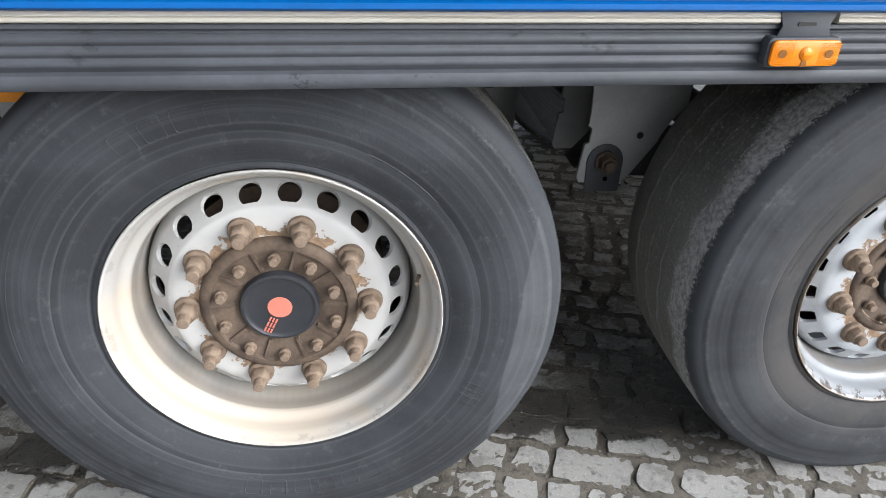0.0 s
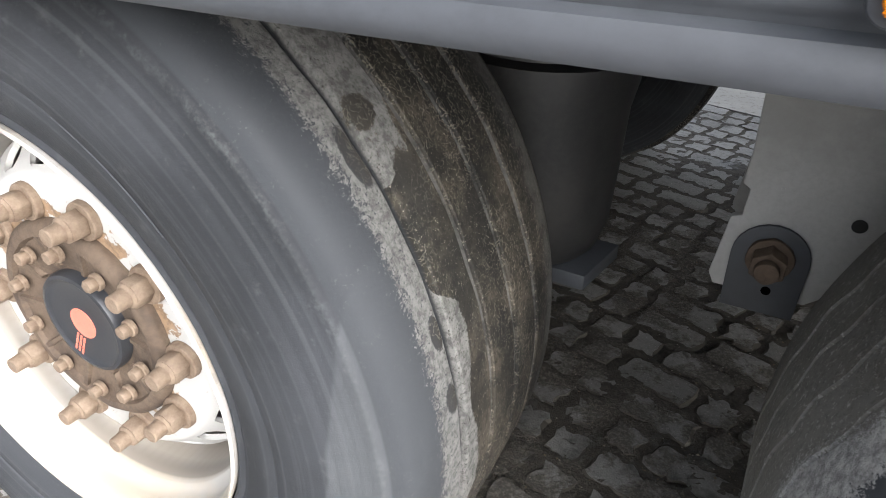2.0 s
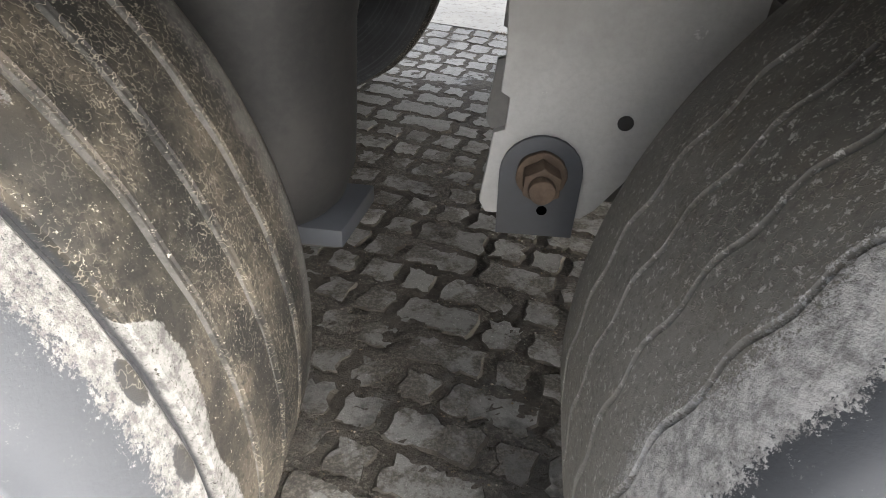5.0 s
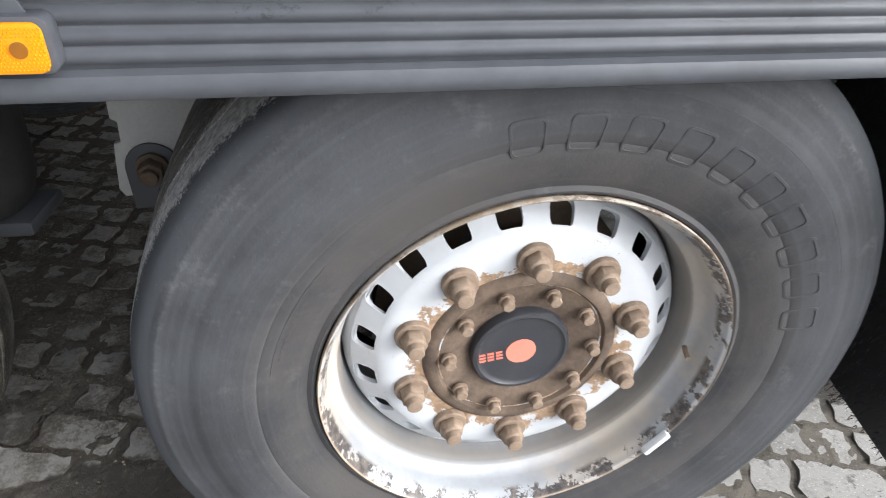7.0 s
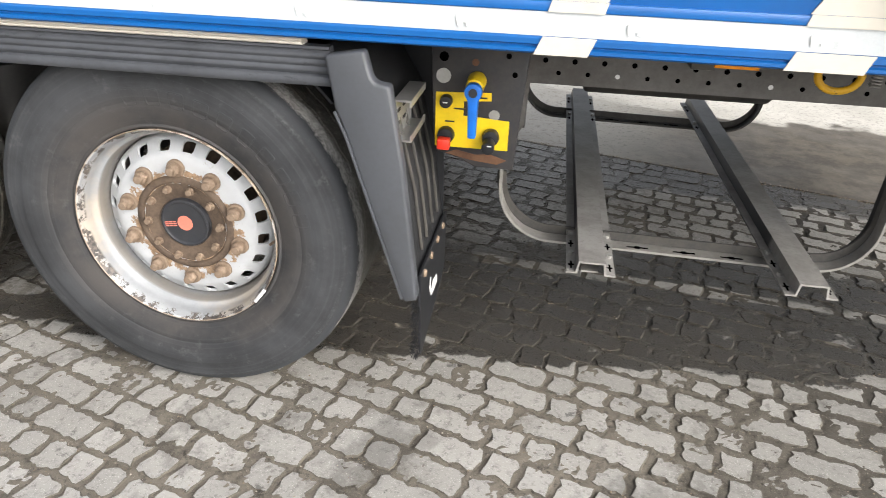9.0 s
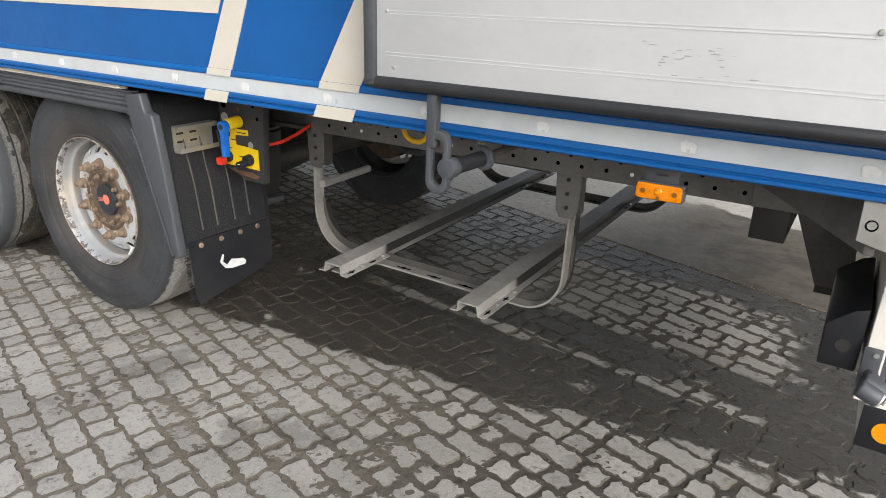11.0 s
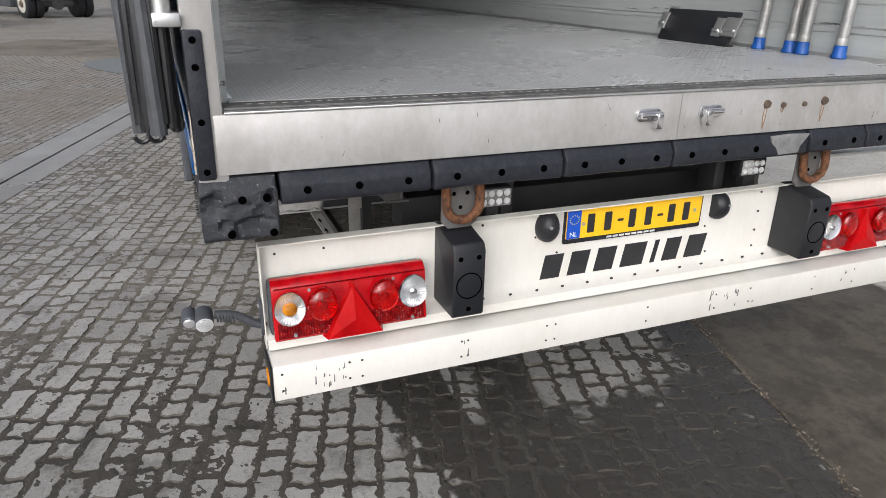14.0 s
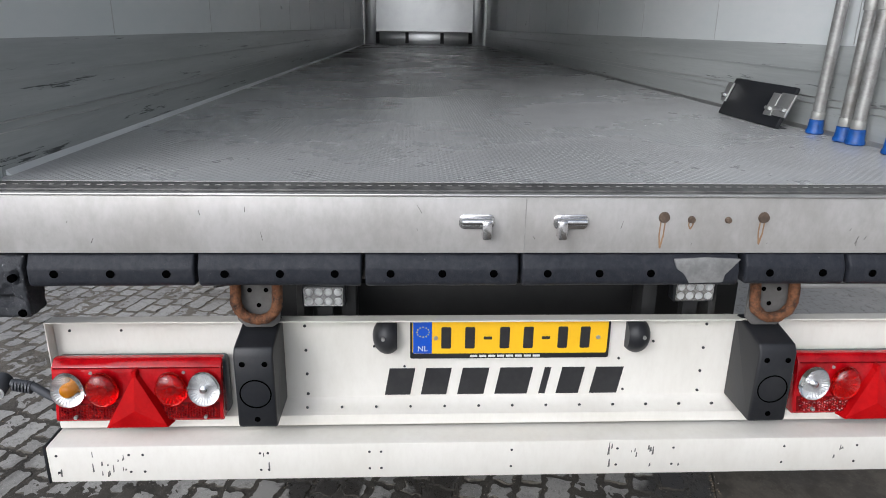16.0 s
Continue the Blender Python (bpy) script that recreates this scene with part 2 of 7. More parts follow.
MAT["bulkhead"] = worn("scratched_pale_sheet_metal", (0.9, 0.91, 0.9), 0.2, 0.6, dark=(0.72, 0.73, 0.72), scale=4, fine=60, amount=0.4, spots=(0.4, 0.4, 0.39), spot_at=0.72)
MAT["inner_wall"] = worn("scuffed_light_grey_wall", (0.75, 0.765, 0.76), 0.3, dark=(0.62, 0.675, 0.675), scale=1.6, fine=30, amount=0.5, spots=(0.2, 0.2, 0.2), spot_at=0.77, stretch=(0.35, 1, 1))
MAT["kick"] = worn("scratched_grey_kick_plate", (0.43, 0.45, 0.44), 0.34, 0.1, dark=(0.29, 0.305, 0.3), scale=3, fine=50, amount=0.7, spots=(0.06, 0.065, 0.062), spot_at=0.61, stretch=(0.12, 1, 2.4))
MAT["roof_in"] = worn("white_ceiling_sheet", (0.9, 0.91, 0.91), 0.5, scale=1, fine=20, amount=0.2)
MAT["hole"] = worn("black_recess", (0.001, 0.001, 0.0012), 0.9, scale=30, fine=100, spec=0.0)
MAT["dark"] = worn("dark_metal", (0.02, 0.02, 0.02), 0.6, scale=8, fine=60)
MAT["bag"] = worn("dusty_rubber_bellows", (0.017, 0.017, 0.0175), 0.6, dark=(0.042, 0.04, 0.037), scale=6, fine=80, amount=0.9)
MAT["pallet_wood"] = worn("brown_pallet_wood", (0.26, 0.15, 0.08), 0.75, dark=(0.14, 0.08, 0.045), scale=6, fine=60, amount=0.8, stretch=(0.2, 1, 1))
MAT["van"] = worn("dark_van_paint", (0.012, 0.018, 0.032), 0.25, scale=1, fine=10, amount=0.3)
MAT["window"] = worn("dark_window_glass", (0.01, 0.012, 0.014), 0.08, scale=1, fine=8, amount=0.1, bump=0.0)


def floor_sheet():
    """Grey anti-slip aluminium floor with a fine raised pattern, rubbed and dusty."""
    m = Mat("anti_slip_floor", 0.45, 0.1)
    co = m.coord(True)
    big, fine = m.noise(1.3, 6, 0.65, co), m.noise(25, 6, 0.7, m.coord(True, (0.25, 1, 1)))
    c = m.mix(m.ramp(big, 0.35, 0.7), (0.5, 0.505, 0.505), (0.42, 0.425, 0.425))
    c = m.mix(m.ramp(fine, 0.5, 0.8, 0.0, 0.4), c, (0.47, 0.475, 0.475))
    c = m.mix(m.ramp(m.noise(5.5, 8, 0.8, co), 0.73, 0.76), c, (0.56, 0.56, 0.55))
    c = m.mix(m.ramp(m.noise(7, 8, 0.75, m.coord(True, (0.07, 1.3, 1))), 0.63, 0.68, 0.0, 0.4), c, (0.48, 0.49, 0.485))
    c = m.mix(m.ramp(m.noise(3, 8, 0.75, m.coord(True, (0.3, 1.3, 1))), 0.6, 0.7, 0.0, 0.25), c, (0.25, 0.255, 0.25))
    m.rough(m.ramp(big, 0.3, 0.7, 0.22, 0.36))
    v = m.node("TexVoronoi")
    v.feature, v.distance = "F1", "CHEBYCHEV"
    v.inputs["Scale"].default_value = 58
    v.inputs["Randomness"].default_value = 0.0
    turn = m.node("Mapping")
    turn.inputs["Rotation"].default_value = (0, 0, radians(45))
    m.link(m.coord(True), turn.inputs[0])
    m.link(turn.outputs[0], v.inputs["Vector"])
    stud = m.ramp(v.outputs["Distance"], 0.2, 0.38, 1, 0)
    worn_flat = m.ramp(m.noise(0.9, 4, 0.6, co), 0.35, 0.6, 0.45, 1.0)
    c = m.mix(m.math("MULTIPLY", m.math("SUBTRACT", 1.0, stud), m.math("MULTIPLY", worn_flat, 0.4)), c, (0.27, 0.27, 0.268))
    m.color(c)
    m.bump(m.math("MULTIPLY", stud, worn_flat), 0.5, 0.003)
    return m.m


MAT["floor"] = floor_sheet()


def rack_paint():
    """Black steel under dried grey dust that lies on top faces and over the outer ends."""
    m = Mat("dusty_black_rack_steel", 0.5, 0.1)
    geo = m.node("NewGeometry")
    nz, place = m.node("SeparateXYZ"), m.node("SeparateXYZ")
    m.link(geo.outputs["Normal"], nz.inputs[0])
    m.link(m.coord(True), place.inputs[0])
    co = m.coord(True)
    big, fine = m.noise(6, 5, 0.65, co), m.noise(70, 6, 0.7, co)
    edge = m.math("ADD", place.outputs[1], m.math("MULTIPLY", m.math("SUBTRACT", big, 0.5), 0.12))
    outer = m.ramp(edge, 0.6, 0.64, 1, 0)
    top = m.math("MULTIPLY", m.ramp(nz.outputs[2], 0.4, 0.8), m.ramp(edge, 0.7, 2.0, 1.0, 0.45))
    dust = m.math("MAXIMUM", outer, top)
    grey = m.mix(m.ramp(big, 0.35, 0.7), (0.36, 0.35, 0.335), (0.24, 0.23, 0.215))
    grey = m.mix(m.ramp(fine, 0.45, 0.75, 0.0, 0.4), grey, (0.16, 0.15, 0.14))
    m.color(m.mix(dust, (0.018, 0.018, 0.02), grey))
    m.rough(m.math("ADD", 0.38, m.math("MULTIPLY", dust, 0.25)))
    m.bump(fine, 0.2, 0.001)
    return m.m


MAT["rack"] = rack_paint()


def radial(m):
    """Distance from the axle and place along it, for things turned round y."""
    sep = m.node("SeparateXYZ")
    m.link(m.coord(), sep.inputs[0])
    x, y, z = sep.outputs
    r = m.math("SQRT", m.math("ADD", m.math("MULTIPLY", x, x), m.math("MULTIPLY", z, z)))
    return x, y, z, r


def tyre_rubber(name, base, shoulder, seed, straight):
    """Weathered tyre: smooth blue-grey wall, scuffed rib, dried sandy mud on the shoulder, dark gritty ribs and dusty grooves."""
    m = Mat(name, 0.62, 0.0, 0.25)
    x, y, z, r = radial(m)
    r = m.math("MINIMUM" if straight else "MAXIMUM", r, m.math("ADD", m.math("DIVIDE", m.math("SUBTRACT", r, 0.33), TALL if straight else WORN), 0.33))
    mp = m.node("Mapping")
    mp.inputs["Location"].default_value = (seed, seed * 0.7, 0)
    m.link(m.coord(), mp.inputs[0])
    co = mp.outputs[0]
    # length round the tread
    turn = m.math("MULTIPLY", m.math("ARCTAN2", z, x), 0.53)
    big, fine, mid = m.noise(3.6, 6, 0.65, co), m.noise(170, 6, 0.75, co), m.noise(26, 5, 0.7, co)
    comb = m.node("CombineXYZ")
    m.link(m.math("MULTIPLY", r, 75), comb.inputs[0])
    lines = m.noise(1.0, 2, 0.5, comb.outputs[0])
    wall = m.ramp(r, 0.49, 0.496, 1, 0)
    c = m.mix(m.ramp(big, 0.36, 0.66), base, tuple(k * 1.75 for k in base))
    c = m.mix(m.ramp(lines, 0.5, 0.68, 0.0, 0.24 if straight else 0.1), c, (0.13, 0.135, 0.14))
    c = m.mix(m.ramp(mid, 0.56, 0.75, 0.0, 0.3), c, (0.14, 0.14, 0.138))
    c = m.mix(m.ramp(fine, 0.58, 0.8, 0.0, 0.3), c, (0.18, 0.18, 0.175))
    if straight:
        # a paler segment that stood in water, cut off by a straight line
        chord = m.math("ADD", m.math("MULTIPLY", x, 0.9925), m.math("MULTIPLY", z, -0.122))
        chord = m.math("ADD", chord, m.math("MULTIPLY", m.math("SUBTRACT", m.noise(7, 3, 0.5, co), 0.5), 0.02))
        pale = m.math("MULTIPLY", m.ramp(chord, 0.432, 0.438), m.ramp(m.noise(9, 4, 0.6, co), 0.2, 0.7, 0.75, 0.35))
        c = m.mix(pale, c, (0.105, 0.11, 0.115))
    else:
        # brown bloom round the bead
        c = m.mix(m.math("MULTIPLY", m.ramp(r, 0.33, 0.42, 0.55, 0.0), m.ramp(big, 0.35, 0.6)), c, (0.07, 0.06, 0.052))
    # scuffed rib below the shoulder
    rib = m.math("MULTIPLY", m.ramp(r, 0.483, 0.487), m.ramp(r, 0.492, 0.497, 1, 0))
    c = m.mix(m.math("MULTIPLY", rib, m.math("MULTIPLY", m.ramp(mid, 0.4, 0.66, 0.05, 0.28), m.ramp(fine, 0.4, 0.6))), c, (0.14, 0.145, 0.148))
    c = m.mix(m.math("MULTIPLY", m.ramp(r, 0.497, 0.5), 0.8), c, (0.044, 0.0475, 0.0525))
    # ribs of the tread: dark, with beige crumbs pressed into them
    worm = m.math("ABSOLUTE", m.math("SUBTRACT", m.noise(105, 2, 0.6, co), 0.5))
    field = m.ramp(m.noise(9, 4, 0.6, co), 0.36, 0.6)
    speck = m.math("MULTIPLY", m.ramp(worm, 0.0, 0.028, 1, 0), m.math("MULTIPLY", field, 0.8))
    grit = m.mix(m.ramp(m.noise(13, 5, 0.7, co), 0.4, 0.7), (0.016, 0.0152, 0.0138), (0.08, 0.069, 0.053))
    grit = m.mix(speck, grit, (0.24, 0.214, 0.17))
    grit = m.mix(m.ramp(m.noise(290, 4, 0.8, co), 0.61, 0.65, 0.0, 0.85), grit, (0.34, 0.315, 0.265))
    grit = m.mix(m.ramp(m.noise(120, 4, 0.8, co), 0.54, 0.6, 0.0, 0.75), grit, (0.015, 0.0145, 0.013))
    if not straight:
        grit = m.mix(m.ramp(m.noise(6, 5, 0.7, co), 0.38, 0.62, 0.0, 0.3), grit, (0.2, 0.195, 0.185))
        grit = m.mix(m.math("MULTIPLY", m.ramp(m.math("ADD", z, m.math("MULTIPLY", m.math("SUBTRACT", mid, 0.5), 0.25)), 0.12, 0.4, 0.75, 0.0), m.ramp(fine, 0.3, 0.55, 0.5, 1.0)), grit, (0.24, 0.232, 0.212))
        grit = m.mix(m.ramp(m.noise(150, 4, 0.8, co), 0.58, 0.62, 0.0, 0.7), grit, (0.42, 0.41, 0.385))
    first = 0.083 if straight else 0.064
    rag = m.math("MULTIPLY", m.math("SUBTRACT", m.noise(34, 8, 0.82, co), 0.5), 0.05)
    yy = m.math("ADD", y, rag)
    tread = m.math("MULTIPLY", m.ramp(y, 0.122 if straight else 0.09, 0.13 if straight else 0.1), m.ramp(r, 0.5, 0.505))
    c = m.mix(tread, c, grit)
    # dried pale sand from the shoulder inwards, thinning out, with dark oval islands
    rough_edge = m.math("MULTIPLY", m.math("SUBTRACT", m.noise(60, 4, 0.65, co), 0.5), 0.7)
    island = 0.0
    for cy, ct, hy, ht in ((0.123, 0.334, 0.0095, 0.028), (0.16, 0.364, 0.018, 0.018), (0.176, 0.288, 0.019, 0.032), (0.124, 0.163, 0.0075, 0.018), (0.123, 0.094, 0.008, 0.016)) if straight else ():
        a = m.math("DIVIDE", m.math("SUBTRACT", y, cy), hy)
        b = m.math("DIVIDE", m.math("SUBTRACT", turn, ct), ht)
        off = m.math("ADD", m.math("SQRT", m.math("ADD", m.math("MULTIPLY", a, a), m.math("MULTIPLY", b, b))), rough_edge)
        island = m.math("MAXIMUM", m.ramp(off, 0.75, 1.15, 1, 0), island)
    reach = m.math("ADD", m.noise(5, 3, 0.5, co), m.math("MULTIPLY", m.math("SUBTRACT", y, 0.14), -6.0 if straight else -6.5))
    if straight:
        upper = m.ramp(turn, 0.285, 0.32, -0.22, 0.31)
        lower = m.math("MULTIPLY", m.ramp(turn, 0.17, 0.2, 1.0, 0.0), 0.25)
        reach = m.math("ADD", reach, m.math("MULTIPLY", m.math("ADD", upper, lower), m.ramp(y, 0.14, 0.145)))
    cover = m.math("MULTIPLY", m.ramp(reach, 0.36 if straight else 0.33, 0.4 if straight else 0.72), m.math("SUBTRACT", 1.0, m.math("MULTIPLY", island, 0.96)))
    cover = m.math("MULTIPLY", cover, m.math("MULTIPLY", m.ramp(yy, first, first + 0.03), m.ramp(r, 0.5, 0.505)))
    grain = m.noise(260, 4, 0.85, co)
    mud = m.ramp(m.math("ADD", grain, m.math("MULTIPLY", cover, 0.3 if straight else 0.38)), 0.66, 0.74)
    mud = m.math("MULTIPLY", mud, m.ramp(cover, 0.0, 0.2))
    stip = m.math("MULTIPLY", m.ramp(grain, 0.6, 0.64), m.math("MULTIPLY", m.ramp(r, 0.482, 0.51, 0.0, 0.7), m.ramp(mid, 0.46, 0.6)))
    c = m.mix(stip, c, (0.1, 0.099, 0.096))
    tone = m.mix(m.ramp(m.noise(95, 6, 0.8, co), 0.36, 0.62), tuple(k * 0.42 for k in shoulder), shoulder)
    c = m.mix(mud, c, tone)
    if straight:
        c = m.mix(m.math("MULTIPLY", island, 0.75), c, m.mix(speck, (0.03, 0.028, 0.025), (0.17, 0.155, 0.13)))
    # grooves: the first one clean and dark, the others full of pale dust
    groove = m.math("MULTIPLY", m.math("MULTIPLY", m.ramp(y, 0.12, 0.125), m.ramp(y, 0.385, 0.39, 1, 0)), m.ramp(r, 0.5185, 0.5225, 1, 0))
    dusty = m.mix(m.ramp(m.noise(22, 5, 0.7, co), 0.35, 0.65), (0.05, 0.051, 0.052), (0.125, 0.125, 0.122))
    floor = m.mix(m.ramp(y, 0.16, 0.165), (0.026, 0.028, 0.031), dusty) if straight else (0.02, 0.021, 0.022)
    c = m.mix(m.math("MULTIPLY", groove, 0.92), c, floor)
    lip = m.math("MULTIPLY", m.math("MULTIPLY", m.ramp(r, 0.5195, 0.5215), m.ramp(r, 0.5245, 0.526, 1, 0)), m.math("MULTIPLY", m.ramp(y, 0.15, 0.16), m.ramp(mid, 0.35, 0.6, 0.1, 0.6)))
    c = m.mix(lip, c, (0.15, 0.148, 0.142))
    m.color(c)
    m.rough(m.ramp(big, 0.3, 0.7, 0.6, 0.75))
    height = m.math("ADD", m.math("MULTIPLY", fine, 0.5), m.math("ADD", m.math("MULTIPLY", m.math("MULTIPLY", mud, m.ramp(grain, 0.35, 0.65)), 1.1), m.math("MULTIPLY", m.math("MULTIPLY", speck, tread), 0.7)))
    m.bump(m.math("ADD", height, m.math("MULTIPLY", m.math("MULTIPLY", lines, wall), 0.8 if straight else 0.4)), 0.5, 0.0022)
    return m.m


TALL, WORN = 1.035, 0.964
MAT["tyre_a"] = tyre_rubber("weathered_tyre_rubber", (0.027, 0.0285, 0.0315), (0.21, 0.206, 0.195), 0.0, True)
MAT["tyre_b"] = tyre_rubber("sooty_tyre_rubber", (0.031, 0.0325, 0.035), (0.46, 0.452, 0.438), 3.7, False)


def rim_paint(name, base, rust, seed, chip, rim):
    """White rim paint: rust round the nuts and hub, a stained barrel with shade painted in, small chips and a worn lip.
    """
    m = Mat(name, 0.42)
    x, y, z, r = radial(m)
    mp = m.node("Mapping")
    mp.inputs["Location"].default_value = (seed, 0, seed)
    m.link(m.coord(), mp.inputs[0])
    co = mp.outputs[0]
    big, fine, chips = m.noise(7, 6, 0.65, co), m.noise(70, 6, 0.75, co), m.noise(42, 8, 0.8, co)
    c = m.mix(m.ramp(big, 0.42, 0.75, 0, 0.6), base, tuple(k * 0.74 for k in base))
    # barrel dulled by dust, and painted darker against the strong light on it
    barrel_dim = m.math("MULTIPLY", m.ramp(r, 0.2535, 0.2565), m.math("MULTIPLY", m.ramp(r, rim - 0.007, rim - 0.004, 1, 0), m.ramp(m.noise(9, 6, 0.7, co), 0.25, 0.6, 0.65, 1.0)))
    c = m.mix(barrel_dim, c, tuple(k * w for k, w in zip(base, (0.82, 0.8, 0.77) if chip < 0.05 else (0.55, 0.555, 0.56))))
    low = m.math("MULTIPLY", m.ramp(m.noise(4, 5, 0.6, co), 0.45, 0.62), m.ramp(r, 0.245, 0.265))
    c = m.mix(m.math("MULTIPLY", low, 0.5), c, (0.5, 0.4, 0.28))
    # dark ring painted in for the shading of the ledge
    ledge_shade = m.math("MULTIPLY", m.ramp(r, 0.256, 0.2585), m.ramp(r, 0.2615, 0.264, 1, 0))
    c = m.mix(m.math("MULTIPLY", ledge_shade, 0.75), c, (0.16, 0.14, 0.12))
    pits = m.math("ADD", chips, m.math("MULTIPLY", m.ramp(r, 0.2, 0.245, 1, 0), 0.035))
    c = m.mix(m.ramp(pits, 0.67, 0.69), c, (0.27, 0.23, 0.19))
    near = m.math("ADD", m.noise(30, 5, 0.7, co), m.math("MULTIPLY", m.ramp(r, 0.142, 0.198, 1, 0), 0.262))
    c = m.mix(m.ramp(near, 0.72, 0.735), c, m.mix(m.ramp(fine, 0.4, 0.6), rust, tuple(k * 1.7 for k in rust)))
    lip = m.math("MULTIPLY", m.ramp(r, rim - 0.015, rim - 0.012), m.ramp(m.noise(24, 8, 0.75, co), 0.575 - chip, 0.585 - chip))
    c = m.mix(m.math("MULTIPLY", lip, min(1.0, chip * 16)), c, m.mix(m.ramp(fine, 0.4, 0.6), (0.035, 0.033, 0.032), (0.12, 0.1, 0.085)))
    edge = m.math("MULTIPLY", m.ramp(r, rim - 0.0045, rim - 0.0028), m.ramp(big, 0.3, 0.6, 0.3, 0.8) if chip > 0.05 else 0.12)
    c = m.mix(edge, c, (0.36, 0.28, 0.2))
    m.color(c)
    m.bump(fine, 0.15, 0.001)
    return m.m


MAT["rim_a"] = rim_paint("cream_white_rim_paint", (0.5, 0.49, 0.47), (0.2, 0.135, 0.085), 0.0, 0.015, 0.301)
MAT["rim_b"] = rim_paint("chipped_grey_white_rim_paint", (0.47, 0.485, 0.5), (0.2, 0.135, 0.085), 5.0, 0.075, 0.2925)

# ground axes: the paving rows run at a slant to the trailer
SLANT = radians(-16.5)
U, V = Vector((math.cos(SLANT), math.sin(SLANT), 0)), Vector((-math.sin(SLANT), math.cos(SLANT), 0))


def wet_mask(m, rnd=None):
    """Where rain water lies: a long wet band along the trailer's side, a strip of stones that has dried in it, dry stones behind it."""
    co = m.coord(True)
    sep = m.node("SeparateXYZ")
    m.link(co, sep.inputs[0])
    x, y = sep.outputs[0], sep.outputs[1]
    wob = m.math("MULTIPLY", m.math("SUBTRACT", m.noise(3.2, 6, 0.7, co), 0.5), 0.2)
    small = m.math("MULTIPLY", m.math("SUBTRACT", m.noise(14, 5, 0.7, co), 0.5), 0.09)
    wob = m.math("ADD", wob, small)
    if rnd:
        wob = m.math("ADD", wob, m.math("MULTIPLY", m.math("SUBTRACT", rnd, 0.5), 0.07))
    curve = m.math("MULTIPLY", x, m.math("ADD", 0.055, m.math("MULTIPLY", x, 0.02)))
    wet = m.ramp(m.math("ADD", m.math("SUBTRACT", y, m.math("ADD", 0.262, curve)), wob), -0.006, 0.01)
    # dry field behind the band
    low = m.math("SUBTRACT", y, m.math("SUBTRACT", 1.56, m.math("MULTIPLY", x, 0.165)))
    high = m.math("SUBTRACT", m.math("SUBTRACT", 2.12, m.math("MULTIPLY", x, 0.09)), y)
    field = m.math("MULTIPLY", m.ramp(m.math("ADD", low, wob), -0.02, 0.03), m.ramp(m.math("ADD", high, wob), -0.02, 0.03))
    back = m.math("SUBTRACT", 2.82, m.math("ADD", x, m.math("MULTIPLY", wob, 2.5)))
    field = m.math("MULTIPLY", field, m.math("MULTIPLY", m.ramp(x, 0.9, 1.5), m.ramp(back, 0.0, 0.08)))
    # one row of stones in the band has dried
    off = m.math("ABSOLUTE", m.math("SUBTRACT", y, m.math("SUBTRACT", 1.115, m.math("MULTIPLY", x, 0.095))))
    off = m.math("ADD", off, m.math("MULTIPLY", wob, 0.35))
    strip = m.math("MULTIPLY", m.ramp(off, 0.028, 0.04, 1, 0), m.math("MULTIPLY", m.ramp(x, 0.7, 0.8), m.ramp(x, 2.7, 2.8, 1, 0)))
    strip = m.math("MULTIPLY", strip, m.ramp(m.noise(2.1, 3, 0.5, co), 0.4, 0.47))
    ahead = m.math("MULTIPLY", m.ramp(x, -0.35, 0.2, 1.0, 0.0), m.ramp(y, 0.25, 0.5))
    isl = m.math("ADD", m.noise(3.4, 5, 0.62, co), m.math("MULTIPLY", ahead, 0.12))
    isl = m.math("ADD", isl, m.math("MULTIPLY", m.ramp(x, -0.1, 0.35, 0.16, 0.0), m.ramp(y, 0.6, 1.0)))
    islands = m.ramp(isl, 0.62, 0.66, 1.0, 0.12)
    dry = m.math("MAXIMUM", field, strip)
    return m.math("MULTIPLY", m.math("MULTIPLY", wet, islands), m.math("SUBTRACT", 1.0, m.math("MULTIPLY", dry, 0.93))), co


